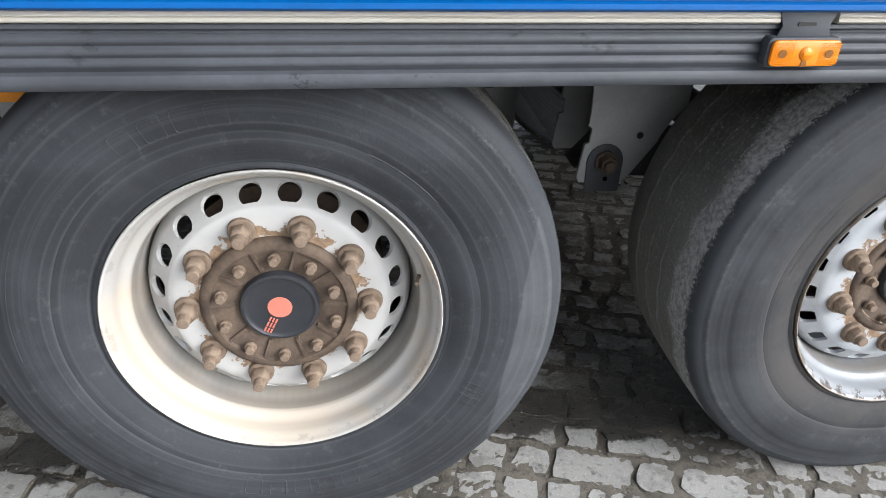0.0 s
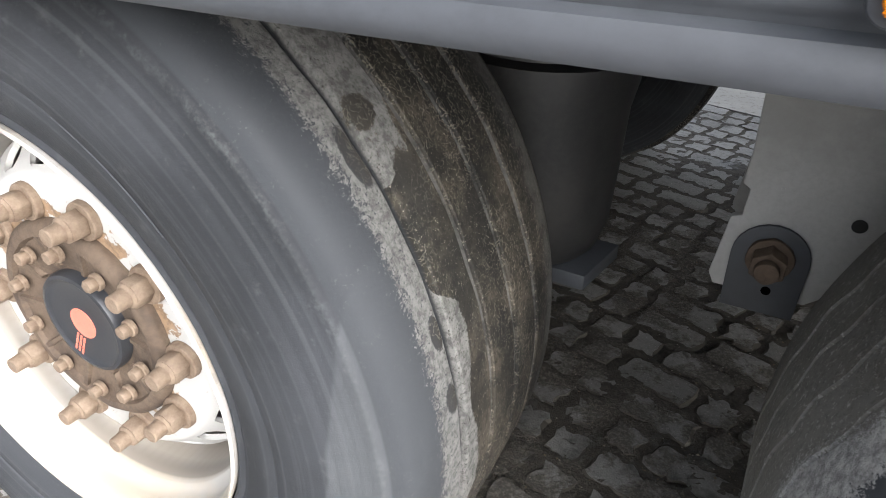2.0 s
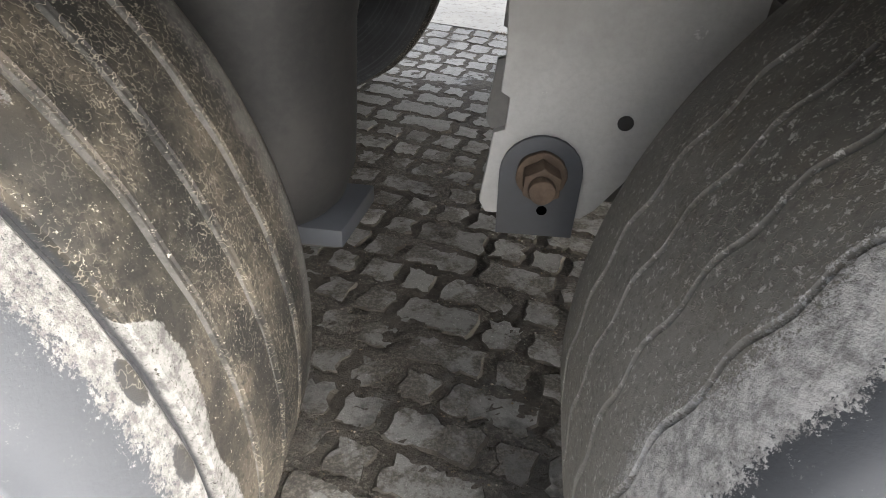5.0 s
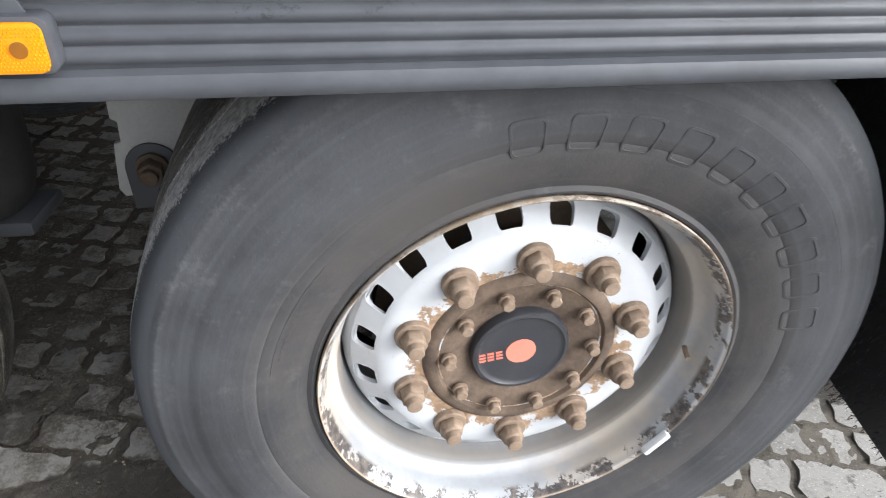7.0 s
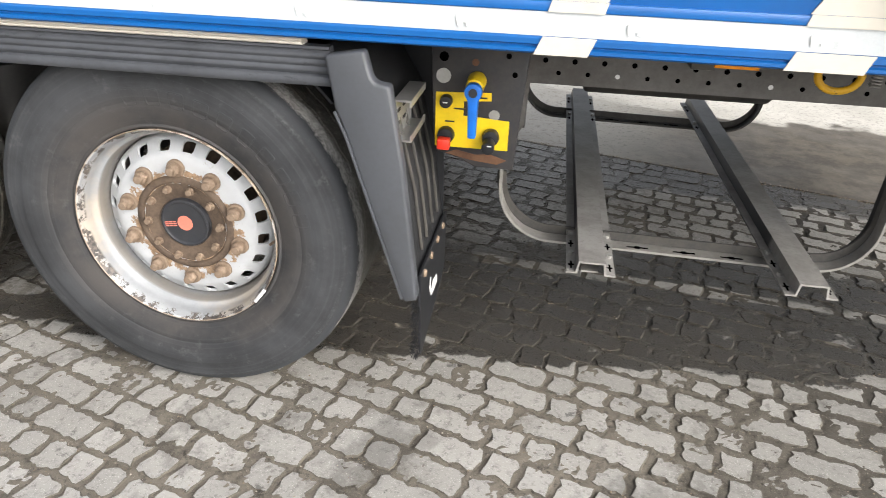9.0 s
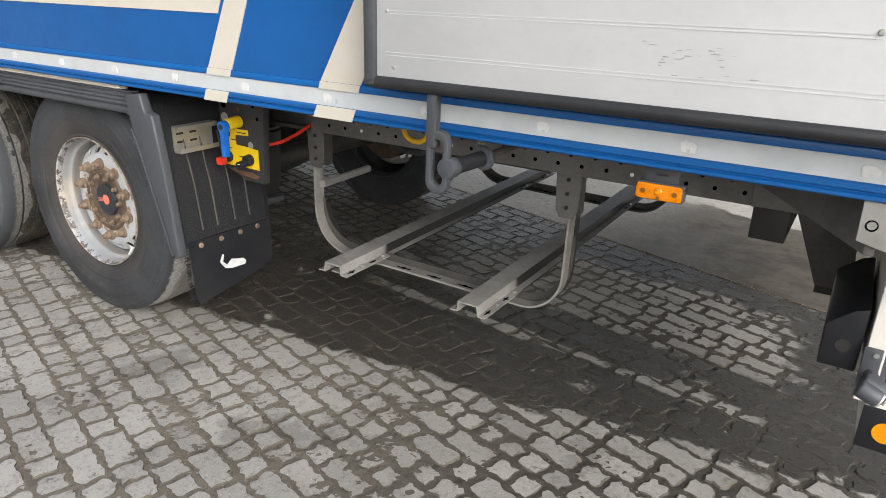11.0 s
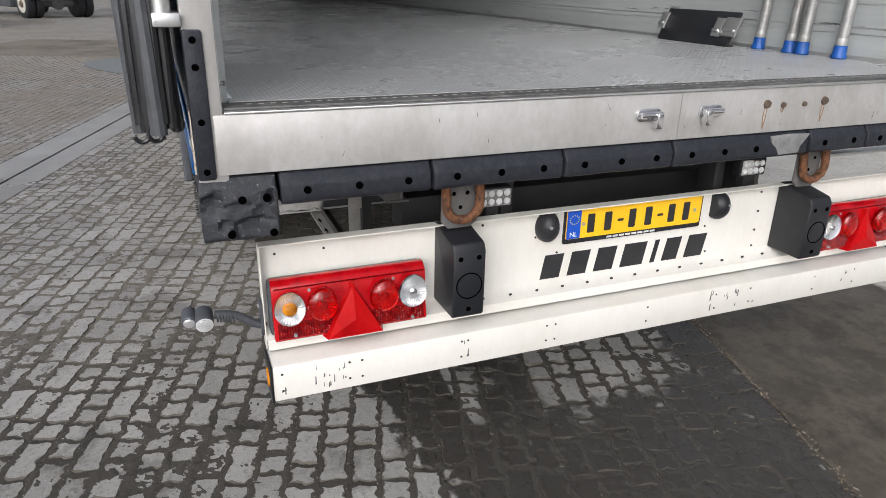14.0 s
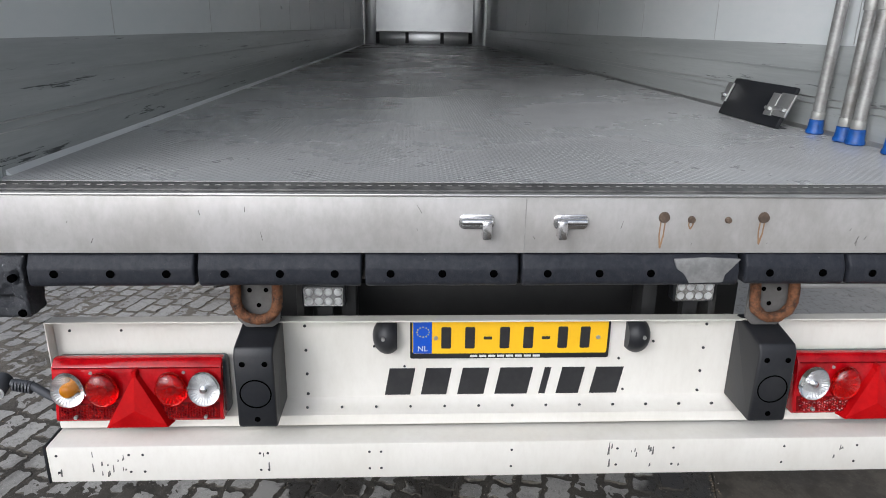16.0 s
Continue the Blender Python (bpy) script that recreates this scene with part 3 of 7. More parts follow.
def paving(name, lo, hi, wetc, pick):
    m = Mat(name, 0.8)
    if pick == "object":
        rnd = m.node("ObjectInfo").outputs["Random"]
    else:
        rnd = m.node("NewGeometry").outputs["Random Per Island"]
    wet, co = wet_mask(m, rnd if pick else None)
    big, fine, grit = m.noise(1.4, 5, 0.6, co), m.noise(45, 6, 0.75, co), m.noise(210, 3, 0.8, co)
    c = m.mix(m.math("MULTIPLY", m.math("ADD", rnd, m.ramp(big, 0.35, 0.65)), 0.5), lo, hi)
    c = m.mix(m.ramp(fine, 0.5, 0.72, 0, 0.65), c, tuple(k * 0.55 for k in lo))
    c = m.mix(m.ramp(grit, 0.6, 0.66, 0, 0.8), c, tuple(min(1, k * 1.45) for k in hi))
    # soot and damp: dark ragged patches, smaller than a stone up to a step across
    soot = m.ramp(m.noise(11, 8, 0.72, co), 0.6, 0.66, 0.0, 0.75)
    c = m.mix(soot, c, tuple(k * 0.35 for k in lo))
    grime = m.ramp(m.noise(34, 7, 0.78, co), 0.55, 0.62, 0.0, 0.5)
    c = m.mix(grime, c, tuple(k * 0.45 for k in lo))
    damp = m.ramp(m.noise(2.3, 7, 0.72, co), 0.54, 0.62, 0.0, 0.5)
    c = m.mix(damp, c, tuple(k * 0.5 for k in lo))
    if not pick:
        # damp black grit lies in the joints towards the rear
        part_x = m.node("SeparateXYZ")
        m.link(co, part_x.inputs[0])
        c = m.mix(m.ramp(m.math("ADD", part_x.outputs[0], m.math("MULTIPLY", big, 1.2)), 1.9, 2.9, 0.0, 0.72), c, (0.03, 0.027, 0.022))
        # joints below the body, ahead of the rear, mixed towards a darker brown
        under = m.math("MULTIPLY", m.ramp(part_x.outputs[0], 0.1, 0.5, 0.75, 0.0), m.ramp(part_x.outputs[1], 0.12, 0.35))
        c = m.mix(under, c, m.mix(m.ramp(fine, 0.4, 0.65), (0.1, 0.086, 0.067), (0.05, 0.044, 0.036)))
        c = m.mix(m.ramp(m.noise(330, 2, 0.7, co), 0.66, 0.7), c, (0.26, 0.24, 0.2))
    dark = m.mix(m.ramp(fine, 0.4, 0.7), wetc, tuple(k * 2.1 for k in wetc))
    dark = m.mix(m.ramp(m.noise(4.5, 6, 0.7, co), 0.42, 0.62, 0.0, 0.5), dark, (0.043, 0.037, 0.029))
    dark = m.mix(m.ramp(m.noise(150, 4, 0.8, co), 0.57, 0.63, 0.0, 0.5), dark, (0.1, 0.087, 0.068))
    # damp under the body, painted paler to replace missing light; soaked towards the rear
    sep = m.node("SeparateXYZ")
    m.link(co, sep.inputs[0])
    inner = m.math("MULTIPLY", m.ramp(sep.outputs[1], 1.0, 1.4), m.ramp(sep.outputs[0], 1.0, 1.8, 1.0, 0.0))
    damp_lift = m.math("MULTIPLY", m.math("MAXIMUM", inner, m.ramp(sep.outputs[0], -0.2, 0.5, 1.0, 0.0)), m.ramp(sep.outputs[1], 0.3, 0.8, 0.0, 0.9))
    dark = m.mix(damp_lift, dark, m.mix(m.ramp(fine, 0.4, 0.65), lo, tuple(k * 0.5 for k in lo)))
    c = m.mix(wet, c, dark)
    # trodden brown dirt under the axles
    shelter = m.math("MULTIPLY", m.ramp(sep.outputs[0], 0.15, 0.6, 1.0, 0.0), m.math("MULTIPLY", m.ramp(sep.outputs[1], 0.2, 0.5), m.ramp(sep.outputs[1], 1.7, 2.1, 1.0, 0.0)))
    crust = m.ramp(m.noise(7.5, 8, 0.75, co), 0.46, 0.55, 0.0, 0.85)
    c = m.mix(m.math("MULTIPLY", shelter, crust), c, m.mix(m.ramp(m.noise(130, 4, 0.8, co), 0.45, 0.62), (0.085, 0.074, 0.06), (0.22, 0.197, 0.162)))
    if pick:
        # flanks brown with joint dirt, darkened further to mute light the slopes catch
        level = m.math("ADD", sep.outputs[2], m.math("MULTIPLY", m.math("SUBTRACT", m.noise(70, 5, 0.75, co), 0.5), 0.006))
        lean = m.node("SeparateXYZ")
        m.link(m.node("NewGeometry").outputs["True Normal"], lean.inputs[0])
        flank = m.math("MAXIMUM", m.ramp(level, -0.0055, -0.0012, 0.9, 0.0), m.ramp(lean.outputs[2], 0.9, 0.985, 0.95, 0.0))
        c = m.mix(flank, c, m.mix(wet, (0.1, 0.088, 0.07), (0.045, 0.039, 0.031)))
        wet = m.math("MULTIPLY", wet, m.math("SUBTRACT", 1.0, flank))
    across = m.math("ADD", m.math("MULTIPLY", sep.outputs[0], V.x), m.math("MULTIPLY", sep.outputs[1], V.y))
    mud = m.math("MULTIPLY", m.ramp(across, -2.1, -2.0, 1.0, 0.0), m.ramp(m.noise(0.8, 6, 0.65, co), 0.35, 0.6, 0.15, 0.8))
    c = m.mix(mud, c, (0.2, 0.168, 0.13))
    wet = m.math("MAXIMUM", wet, m.math("MULTIPLY", mud, 0.6))
    m.color(c)
    m.rough(m.math("SUBTRACT", 0.85, m.math("MULTIPLY", wet, m.ramp(fine, 0.35, 0.7, 0.6, 0.25))))
    m.bump(m.math("ADD", fine, grit), 0.8 if pick else 1.0, 0.003 if pick else 0.006)
    return m.m


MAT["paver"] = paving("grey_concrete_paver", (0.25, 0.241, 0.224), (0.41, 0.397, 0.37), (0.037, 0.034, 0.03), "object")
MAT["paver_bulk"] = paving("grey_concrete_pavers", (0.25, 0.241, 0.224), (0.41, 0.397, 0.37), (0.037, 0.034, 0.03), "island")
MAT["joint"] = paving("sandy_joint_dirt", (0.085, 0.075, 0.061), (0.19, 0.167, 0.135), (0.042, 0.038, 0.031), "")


def pebbles():
    m = Mat("joint_pebbles", 0.8)
    rnd = m.node("NewGeometry").outputs["Random Per Island"]
    ramp = m.node("ValToRGB")
    e = ramp.color_ramp.elements
    e[0].position, e[0].color = 0.0, (0.09, 0.075, 0.06, 1)
    e[1].position, e[1].color = 1.0, (0.36, 0.33, 0.28, 1)
    k = e.new(0.6)
    k.color = (0.22, 0.17, 0.11, 1)
    m.link(rnd, ramp.inputs[0])
    m.color(ramp.outputs[0])
    return m.m


MAT["pebbles"] = pebbles()


def concrete(name, base, wetc, cut):
    m = Mat(name, 0.6)
    co = m.coord(True)
    big, mid, fine = m.noise(0.35, 6, 0.6, co), m.noise(2.0, 6, 0.65, co), m.noise(60, 6, 0.7, co)
    c = m.mix(m.ramp(mid, 0.3, 0.7), base, tuple(k * 0.8 for k in base))
    c = m.mix(m.ramp(fine, 0.55, 0.8, 0, 0.4), c, tuple(k * 0.6 for k in base))
    wet = m.ramp(big, cut, cut + 0.04)
    m.color(m.mix(wet, c, wetc))
    m.rough(m.math("SUBTRACT", 0.62, m.math("MULTIPLY", wet, 0.44)))
    m.bump(fine, 0.2, 0.002)
    return m.m


def slab_concrete():
    """Concrete slab: rain water has darkened a wide strip along its edge, with a wavy border."""
    m = Mat("wet_concrete_slab", 0.6, 0.0, 0.3)
    co = m.coord(True)
    sep = m.node("SeparateXYZ")
    m.link(co, sep.inputs[0])
    v = m.math("ADD", m.math("MULTIPLY", sep.outputs[0], V.x), m.math("MULTIPLY", sep.outputs[1], V.y))
    u = m.math("ADD", m.math("MULTIPLY", sep.outputs[0], U.x), m.math("MULTIPLY", sep.outputs[1], U.y))
    mid, fine = m.noise(1.7, 7, 0.68, co), m.noise(60, 6, 0.7, co)
    border = m.math("ADD", v, m.math("MULTIPLY", m.math("SUBTRACT", m.noise(0.8, 5, 0.6, co), 0.5), 2.4))
    wet = m.ramp(border, EDGE + 1.25, EDGE + 1.4, 1.0, 0.0)
    wet = m.math("MULTIPLY", wet, m.ramp(u, 0.2, 1.2, 0.25, 1.0))
    blot = m.noise(5.5, 8, 0.72, co)
    dry = m.mix(m.ramp(mid, 0.3, 0.7), (0.55, 0.525, 0.475), (0.42, 0.4, 0.355))
    dark = m.mix(m.ramp(mid, 0.3, 0.7), (0.05, 0.043, 0.033), (0.088, 0.074, 0.055))
    dark = m.mix(m.ramp(blot, 0.42, 0.6, 0.0, 0.75), dark, (0.13, 0.11, 0.083))
    c = m.mix(wet, dry, dark)
    c = m.mix(m.ramp(m.noise(28, 7, 0.78, co), 0.52, 0.62, 0.0, 0.45), c, (0.06, 0.052, 0.041))
    c = m.mix(m.ramp(fine, 0.55, 0.8, 0, 0.4), c, (0.09, 0.085, 0.075))
    c = m.mix(m.ramp(m.noise(190, 3, 0.8, co), 0.64, 0.68, 0.0, 0.6), c, (0.26, 0.235, 0.19))
    c = m.mix(m.ramp(m.noise(9, 8, 0.75, co), 0.68, 0.7), c, (0.05, 0.047, 0.042))
    m.color(c)
    m.rough(m.math("SUBTRACT", 0.66, m.math("MULTIPLY", wet, m.ramp(mid, 0.35, 0.65, 0.05, 0.25))))
    m.bump(fine, 0.25, 0.002)
    return m.m


EDGE, GUT0, GUT1, SLOT = 2.76, -2.0, -1.44, -1.695
MAT["slab"] = slab_concrete()
MAT["gutter"] = concrete("worn_gutter_concrete", (0.33, 0.325, 0.305), (0.2, 0.185, 0.16), 0.5)


def far_paving():
    m = Mat("distant_grey_paving", 0.75)
    co = m.coord(True)
    turn = m.node("Mapping")
    turn.inputs["Rotation"].default_value = (0, 0, -SLANT)
    m.link(co, turn.inputs[0])
    br = m.node("TexBrick")
    for k, v in (("Scale", 1.0), ("Mortar Size", 0.012), ("Brick Width", 0.2), ("Row Height", 0.1), ("Mortar Smooth", 0.3)):
        br.inputs[k].default_value = v
    br.inputs["Color1"].default_value = (0.23, 0.222, 0.206, 1)
    br.inputs["Color2"].default_value = (0.36, 0.349, 0.325, 1)
    br.inputs["Mortar"].default_value = (0.1, 0.086, 0.068, 1)
    m.link(turn.outputs[0], br.inputs["Vector"])
    big = m.noise(0.25, 6, 0.65, co)
    c = m.mix(m.ramp(big, 0.4, 0.62, 0.15, 0.85), br.outputs["Color"], (0.2, 0.17, 0.133))
    m.color(c)
    m.rough(m.ramp(big, 0.45, 0.6, 0.8, 0.45))
    m.bump(br.outputs["Fac"], -0.3, 0.006)
    return m.m


MAT["far"] = far_paving()


def water():
    m = Mat("still_rain_water", 0.03)
    m.color((0.05, 0.05, 0.045))
    return m.m


MAT["water"] = water()


# ---- mesh helpers ----
def box(bm, x0, x1, y0, y1, z0, z1, bev=0.0, seg=2):
    made = bmesh.ops.create_cube(bm, size=1.0, matrix=Matrix.Translation(((x0 + x1) / 2, (y0 + y1) / 2, (z0 + z1) / 2)) @ Matrix.Diagonal((x1 - x0, y1 - y0, z1 - z0, 1)))
    if bev:
        edges = list({e for v in made["verts"] for e in v.link_edges})
        bmesh.ops.bevel(bm, geom=edges, offset=bev, segments=seg, affect="EDGES", profile=0.5)
    return bm


def prism(bm, pts, axis, a, b):
    """A flat outline drawn out along an axis: pts are (y, z) for x, (x, z) for y, (x, y) for z."""
    def at(p, k):
        return {"x": (k, p[0], p[1]), "y": (p[0], k, p[1]), "z": (p[0], p[1], k)}[axis]
    lo, hi = [bm.verts.new(at(p, a)) for p in pts], [bm.verts.new(at(p, b)) for p in pts]
    n = len(pts)
    for i in range(n):
        bm.faces.new((lo[i], lo[(i + 1) % n], hi[(i + 1) % n], hi[i]))
    bm.faces.new(lo), bm.faces.new(hi)
    return bm


def cyl(bm, p, q, r, r2=None, n=24):
    p, q = Vector(p), Vector(q)
    m = Matrix.Translation((p + q) / 2) @ (q - p).to_track_quat("Z", "Y").to_matrix().to_4x4()
    bmesh.ops.create_cone(bm, cap_ends=True, segments=n, radius1=r, radius2=r if r2 is None else r2, depth=(q - p).length, matrix=m)
    return bm


def lathe(bm, prof, n=96, cx=0.0, cz=0.0, closed=False):
    """A profile of (radius, y) turned round the y axis."""
    rings = []
    for r, y in prof:
        rings.append([bm.verts.new((cx + r * math.cos(2 * math.pi * i / n), y, cz + r * math.sin(2 * math.pi * i / n))) for i in range(n)])
    pairs = list(zip(rings, rings[1:])) + ([(rings[-1], rings[0])] if closed else [])
    for a, b in pairs:
        for i in range(n):
            bm.faces.new((a[i], a[(i + 1) % n], b[(i + 1) % n], b[i]))
    return rings


def disc(bm, ring):
    bm.faces.new(ring)


def tube(bm, path, r, n=12, caps=True):
    path = [Vector(p) for p in path]
    rings, side = [], None
    for i, p in enumerate(path):
        d = (path[min(i + 1, len(path) - 1)] - path[max(i - 1, 0)]).normalized()
        side = (d.orthogonal() if side is None else side - d * side.dot(d)).normalized()
        up = d.cross(side)
        rings.append([bm.verts.new(p + r * (math.cos(2 * math.pi * k / n) * side + math.sin(2 * math.pi * k / n) * up)) for k in range(n)])
    for a, b in zip(rings, rings[1:]):
        for k in range(n):
            bm.faces.new((a[k], a[(k + 1) % n], b[(k + 1) % n], b[k]))
    if caps:
        bm.faces.new(rings[0]), bm.faces.new(rings[-1])
    return bm


def ribbon(bm, path, thick, y0, y1):
    """A flat bar bent along a path of (x, z), as wide as y0 to y1."""
    path = [Vector((p[0], 0, p[1])) for p in path]
    out = []
    for i, p in enumerate(path):
        d = (path[min(i + 1, len(path) - 1)] - path[max(i - 1, 0)]).normalized()
        nrm = Vector((-d.z, 0, d.x)) * thick / 2
        out.append((p + nrm, p - nrm))
    n = len(out)
    rows = []
    for y in (y0, y1):
        rows.append([(bm.verts.new((a.x, y, a.z)), bm.verts.new((b.x, y, b.z))) for a, b in out])
    for i in range(n - 1):
        (a0, b0), (a1, b1) = rows[0][i], rows[0][i + 1]
        (c0, d0), (c1, d1) = rows[1][i], rows[1][i + 1]
        for f in ((a0, a1, b1, b0), (c0, d0, d1, c1), (a0, c0, c1, a1), (b0, b1, d1, d0)):
            bm.faces.new(f)
    for i in (0, n - 1):
        (a, b), (c, d) = rows[0][i], rows[1][i]
        bm.faces.new((a, b, d, c))
    return bm


def arc(cx, cz, r, a0, a1, n=10):
    return [(cx + r * math.cos(radians(a0 + (a1 - a0) * i / n)), cz + r * math.sin(radians(a0 + (a1 - a0) * i / n))) for i in range(n + 1)]


def round_box(y0, y1, z0, z1, r, n=5):
    return arc(y1 - r, z1 - r, r, 0, 90, n) + arc(y0 + r, z1 - r, r, 90, 180, n) + arc(y0 + r, z0 + r, r, 180, 270, n) + arc(y1 - r, z0 + r, r, 270, 360, n)


def jitter(bm, amount, scale, seed=0.0):
    for v in bm.verts:
        v.co += noise.noise_vector(v.co * scale + Vector((seed, seed, seed))) * amount


def mesh_of(name, bm, material, bev=0.0, seg=2, angle=35):
    bmesh.ops.recalc_face_normals(bm, faces=bm.faces)
    if bev:
        sharp = [e for e in bm.edges if len(e.link_faces) == 2 and e.calc_face_angle(0) > radians(30)]
        bmesh.ops.bevel(bm, geom=sharp, offset=bev, segments=seg, affect="EDGES", profile=0.5, clamp_overlap=True)
    me = bpy.data.meshes.new(name)
    bm.to_mesh(me)
    bm.free()
    me.polygons.foreach_set("use_smooth", [True] * len(me.polygons))
    me.set_sharp_from_angle(angle=radians(angle))
    me.materials.append(material)
    return me


def part(name, bm, material, parent=None, label="", bev=0.0, seg=2, angle=35, kind=""):
    ob = new(name, mesh_of(name, bm, material, bev, seg, angle))
    if parent:
        ob.parent = parent
    return tagged(ob, label, kind=kind)


def shared(name, me, parent, m, label=""):
    ob = new(name, me)
    ob.parent = parent
    ob.matrix_basis = m
    return tagged(ob, label)


B = bmesh.new


def letters(text, size, extrude=0.0006):
    """Vertices and faces of a line of text in the built-in font, lying in its own xy plane."""
    curve = bpy.data.curves.new("text", "FONT")
    curve.body, curve.size, curve.extrude, curve.resolution_u = text, size, extrude, 2
    ob = new("text", curve)
    me = bpy.data.meshes.new_from_object(ob.evaluated_get(bpy.context.evaluated_depsgraph_get()))
    vs, fs = [v.co.copy() for v in me.vertices], [tuple(p.vertices) for p in me.polygons]
    bpy.data.objects.remove(ob)
    bpy.data.curves.remove(curve)
    bpy.data.meshes.remove(me)
    return vs, fs


# ---- trailer ----
LEFT, RIGHT, MID = -0.04, 2.59, 1.275
REAR, FRONT = 3.04, -9.85
trailer = tagged(new("semi_trailer"), "blue and white refrigerated semi trailer with open rear doors", "trailer")

# box body: side walls with a core, inner faces, kick plates
side = part("side_wall", box(B(), FRONT, 2.975, LEFT + 0.004, 0.024, 1.175, 3.95), MAT["panel_blue"], trailer, "glossy blue side wall panel")
part("side_wall", box(B(), FRONT, 2.975, 2.545, RIGHT - 0.004, 1.175, 3.95), MAT["panel_blue"], trailer)
part("inner_lining", box(B(), FRONT + 0.06, 2.9745, 0.029, 0.036, 1.25, 3.9), MAT["inner_wall"], trailer, "scuffed light grey lining sheet")
part("inner_lining", box(B(), FRONT + 0.06, 2.9745, 2.534, 2.5405, 1.25, 3.9), MAT["inner_wall"], trailer, "scuffed light grey lining sheet")


for y0, y1, out in ((0.036, 0.05, 1), (2.52, 2.534, -1)):
    lo, hi = (1.545, 1.565) if out > 0 else (1.565, 1.545)
    prof = [(y0, 1.235), (y1, 1.235), (y1, lo), (y0, hi)]
    kp = part("kick_plate", prism(B(), prof, "x", FRONT + 0.07, 2.965), MAT["kick"], trailer, "scratched dark grey aluminium kick plate")
    for z, h, key in ((1.354, 0.0012, "alu"), (1.378, 0.0016, "alu"), (1.47, 0.004, "kick")):
        yy = y1 if out > 0 else y0
        part("bead", box(B(), FRONT + 0.08, 2.95, yy - 0.002, yy + 0.002, z - h, z + h), MAT[key], kp)
part("corner_trim", prism(B(), [(0.05, 1.2568), (0.062, 1.2568), (0.05, 1.27)], "x", FRONT + 0.08, 2.95), MAT["inner_wall"], trailer)
part("corner_trim", prism(B(), [(2.52, 1.2568), (2.508, 1.2568), (2.52, 1.27)], "x", FRONT + 0.08, 2.95), MAT["alu"], trailer)
for ya, yb in ((0.0355, 0.0375), (2.5325, 2.5345)):
    for i in range(11):
        part("panel_joint", box(B(), 2.2 - i * 1.13, 2.204 - i * 1.13, ya, yb, 1.57, 3.88), MAT["alu"], trailer)
part("roof", box(B(), FRONT, 2.975, LEFT, RIGHT, 3.955, 4.0), MAT["panel_white"], trailer)
part("ceiling_lining", box(B(), FRONT + 0.06, 2.95, 0.04, 2.53, 3.9, 3.95), MAT["roof_in"], trailer)
part("cargo_floor", box(B(), FRONT + 0.06, 3.0, 0.051, 2.519, 1.12, 1.2565), MAT["floor"], trailer, "rubbed grey anti-slip aluminium cargo floor")
part("floor_underside", box(B(), FRONT, 2.97, 0.0, 2.55, 1.088, 1.115), MAT["frame_grey"], trailer, "dusty grey underside of the floor")
# bulkhead at the far end of the hold
part("bulkhead", box(B(), FRONT, FRONT + 0.06, 0.038, 2.532, 1.2, 3.93), MAT["bulkhead"], trailer, "scratched pale bulkhead sheet")
for y0, y1 in ((0.075, 0.3), (2.25, 2.475)):
    part("bulkhead_post", box(B(), FRONT + 0.062, FRONT + 0.1, y0, y1, 1.24, 3.9, 0.006), MAT["bulkhead"], trailer)
part("bulkhead_kick", box(B(), FRONT + 0.062, FRONT + 0.12, 0.302, 2.248, 1.24, 1.52, 0.006), MAT["bulkhead"], trailer)
for y in (0.33, 0.92, 1.63, 2.2):
    part("bulkhead_slot", box(B(), FRONT + 0.122, FRONT + 0.126, y - 0.035, y + 0.035, 1.29, 1.5), MAT["dark"], trailer)

# outer side: bottom rail in layers
for yy, s in ((LEFT, 1), (RIGHT, -1)):
    pts = [(yy, 1.085), (yy - 0.006 * s, 1.089), (yy - 0.006 * s, 1.096), (yy + 0.001 * s, 1.099), (yy + 0.001 * s, 1.102), (yy - 0.006 * s, 1.105), (yy - 0.006 * s, 1.116), (yy, 1.12), (yy + 0.045 * s, 1.12), (yy + 0.045 * s, 1.085)]
    part("bottom_rail", prism(B(), pts, "x", FRONT, 2.97), MAT["blue"], trailer, "blue ribbed aluminium bottom rail", angle=20)
    part("reflective_strip", box(B(), FRONT, 2.965, min(yy, yy + 0.04 * s), max(yy, yy + 0.04 * s), 1.1205, 1.168), MAT["silver"], trailer, "dull silver reflective edge strip")
    part("upper_rail", box(B(), FRONT, 2.97, min(yy - 0.003 * s, yy + 0.045 * s), max(yy - 0.003 * s, yy + 0.045 * s), 1.1685, 1.188, 0.003), MAT["blue"], trailer)
# oblique white bands on the blue wall, running down over the strip and rail
for x0, x1, top0, top1 in ((0.962, 1.074, 1.29, 1.36), (1.452, 1.602, 1.84, 1.99)):
    band = [prism(B(), [(x0 - 0.026, 1.084), (x1 - 0.028, 1.084), (x1 - 0.013, 1.1205), (x0 - 0.01, 1.1205)], "y", LEFT - 0.0085, LEFT - 0.0065),
            prism(B(), [(x0 - 0.004, 1.1685), (x1 - 0.004, 1.1685), (x1 + 0.002, 1.19), (x0 + 0.002, 1.19)], "y", LEFT - 0.0055, LEFT - 0.0035),
            prism(B(), [(x0, 1.19), (x1, 1.19), (top1, 1.85), (top0, 1.85)], "y", LEFT, LEFT + 0.0035)]
    for piece in band:
        part("white_band", piece, MAT["cream"], trailer, "cream white painted band")
part("white_band", prism(B(), [(1.03, 1.36), (-3.9, 1.36), (-3.9, 1.43), (1.06, 1.43)], "y", LEFT + 0.001, LEFT + 0.0035), MAT["cream"], trailer, "cream white painted band")
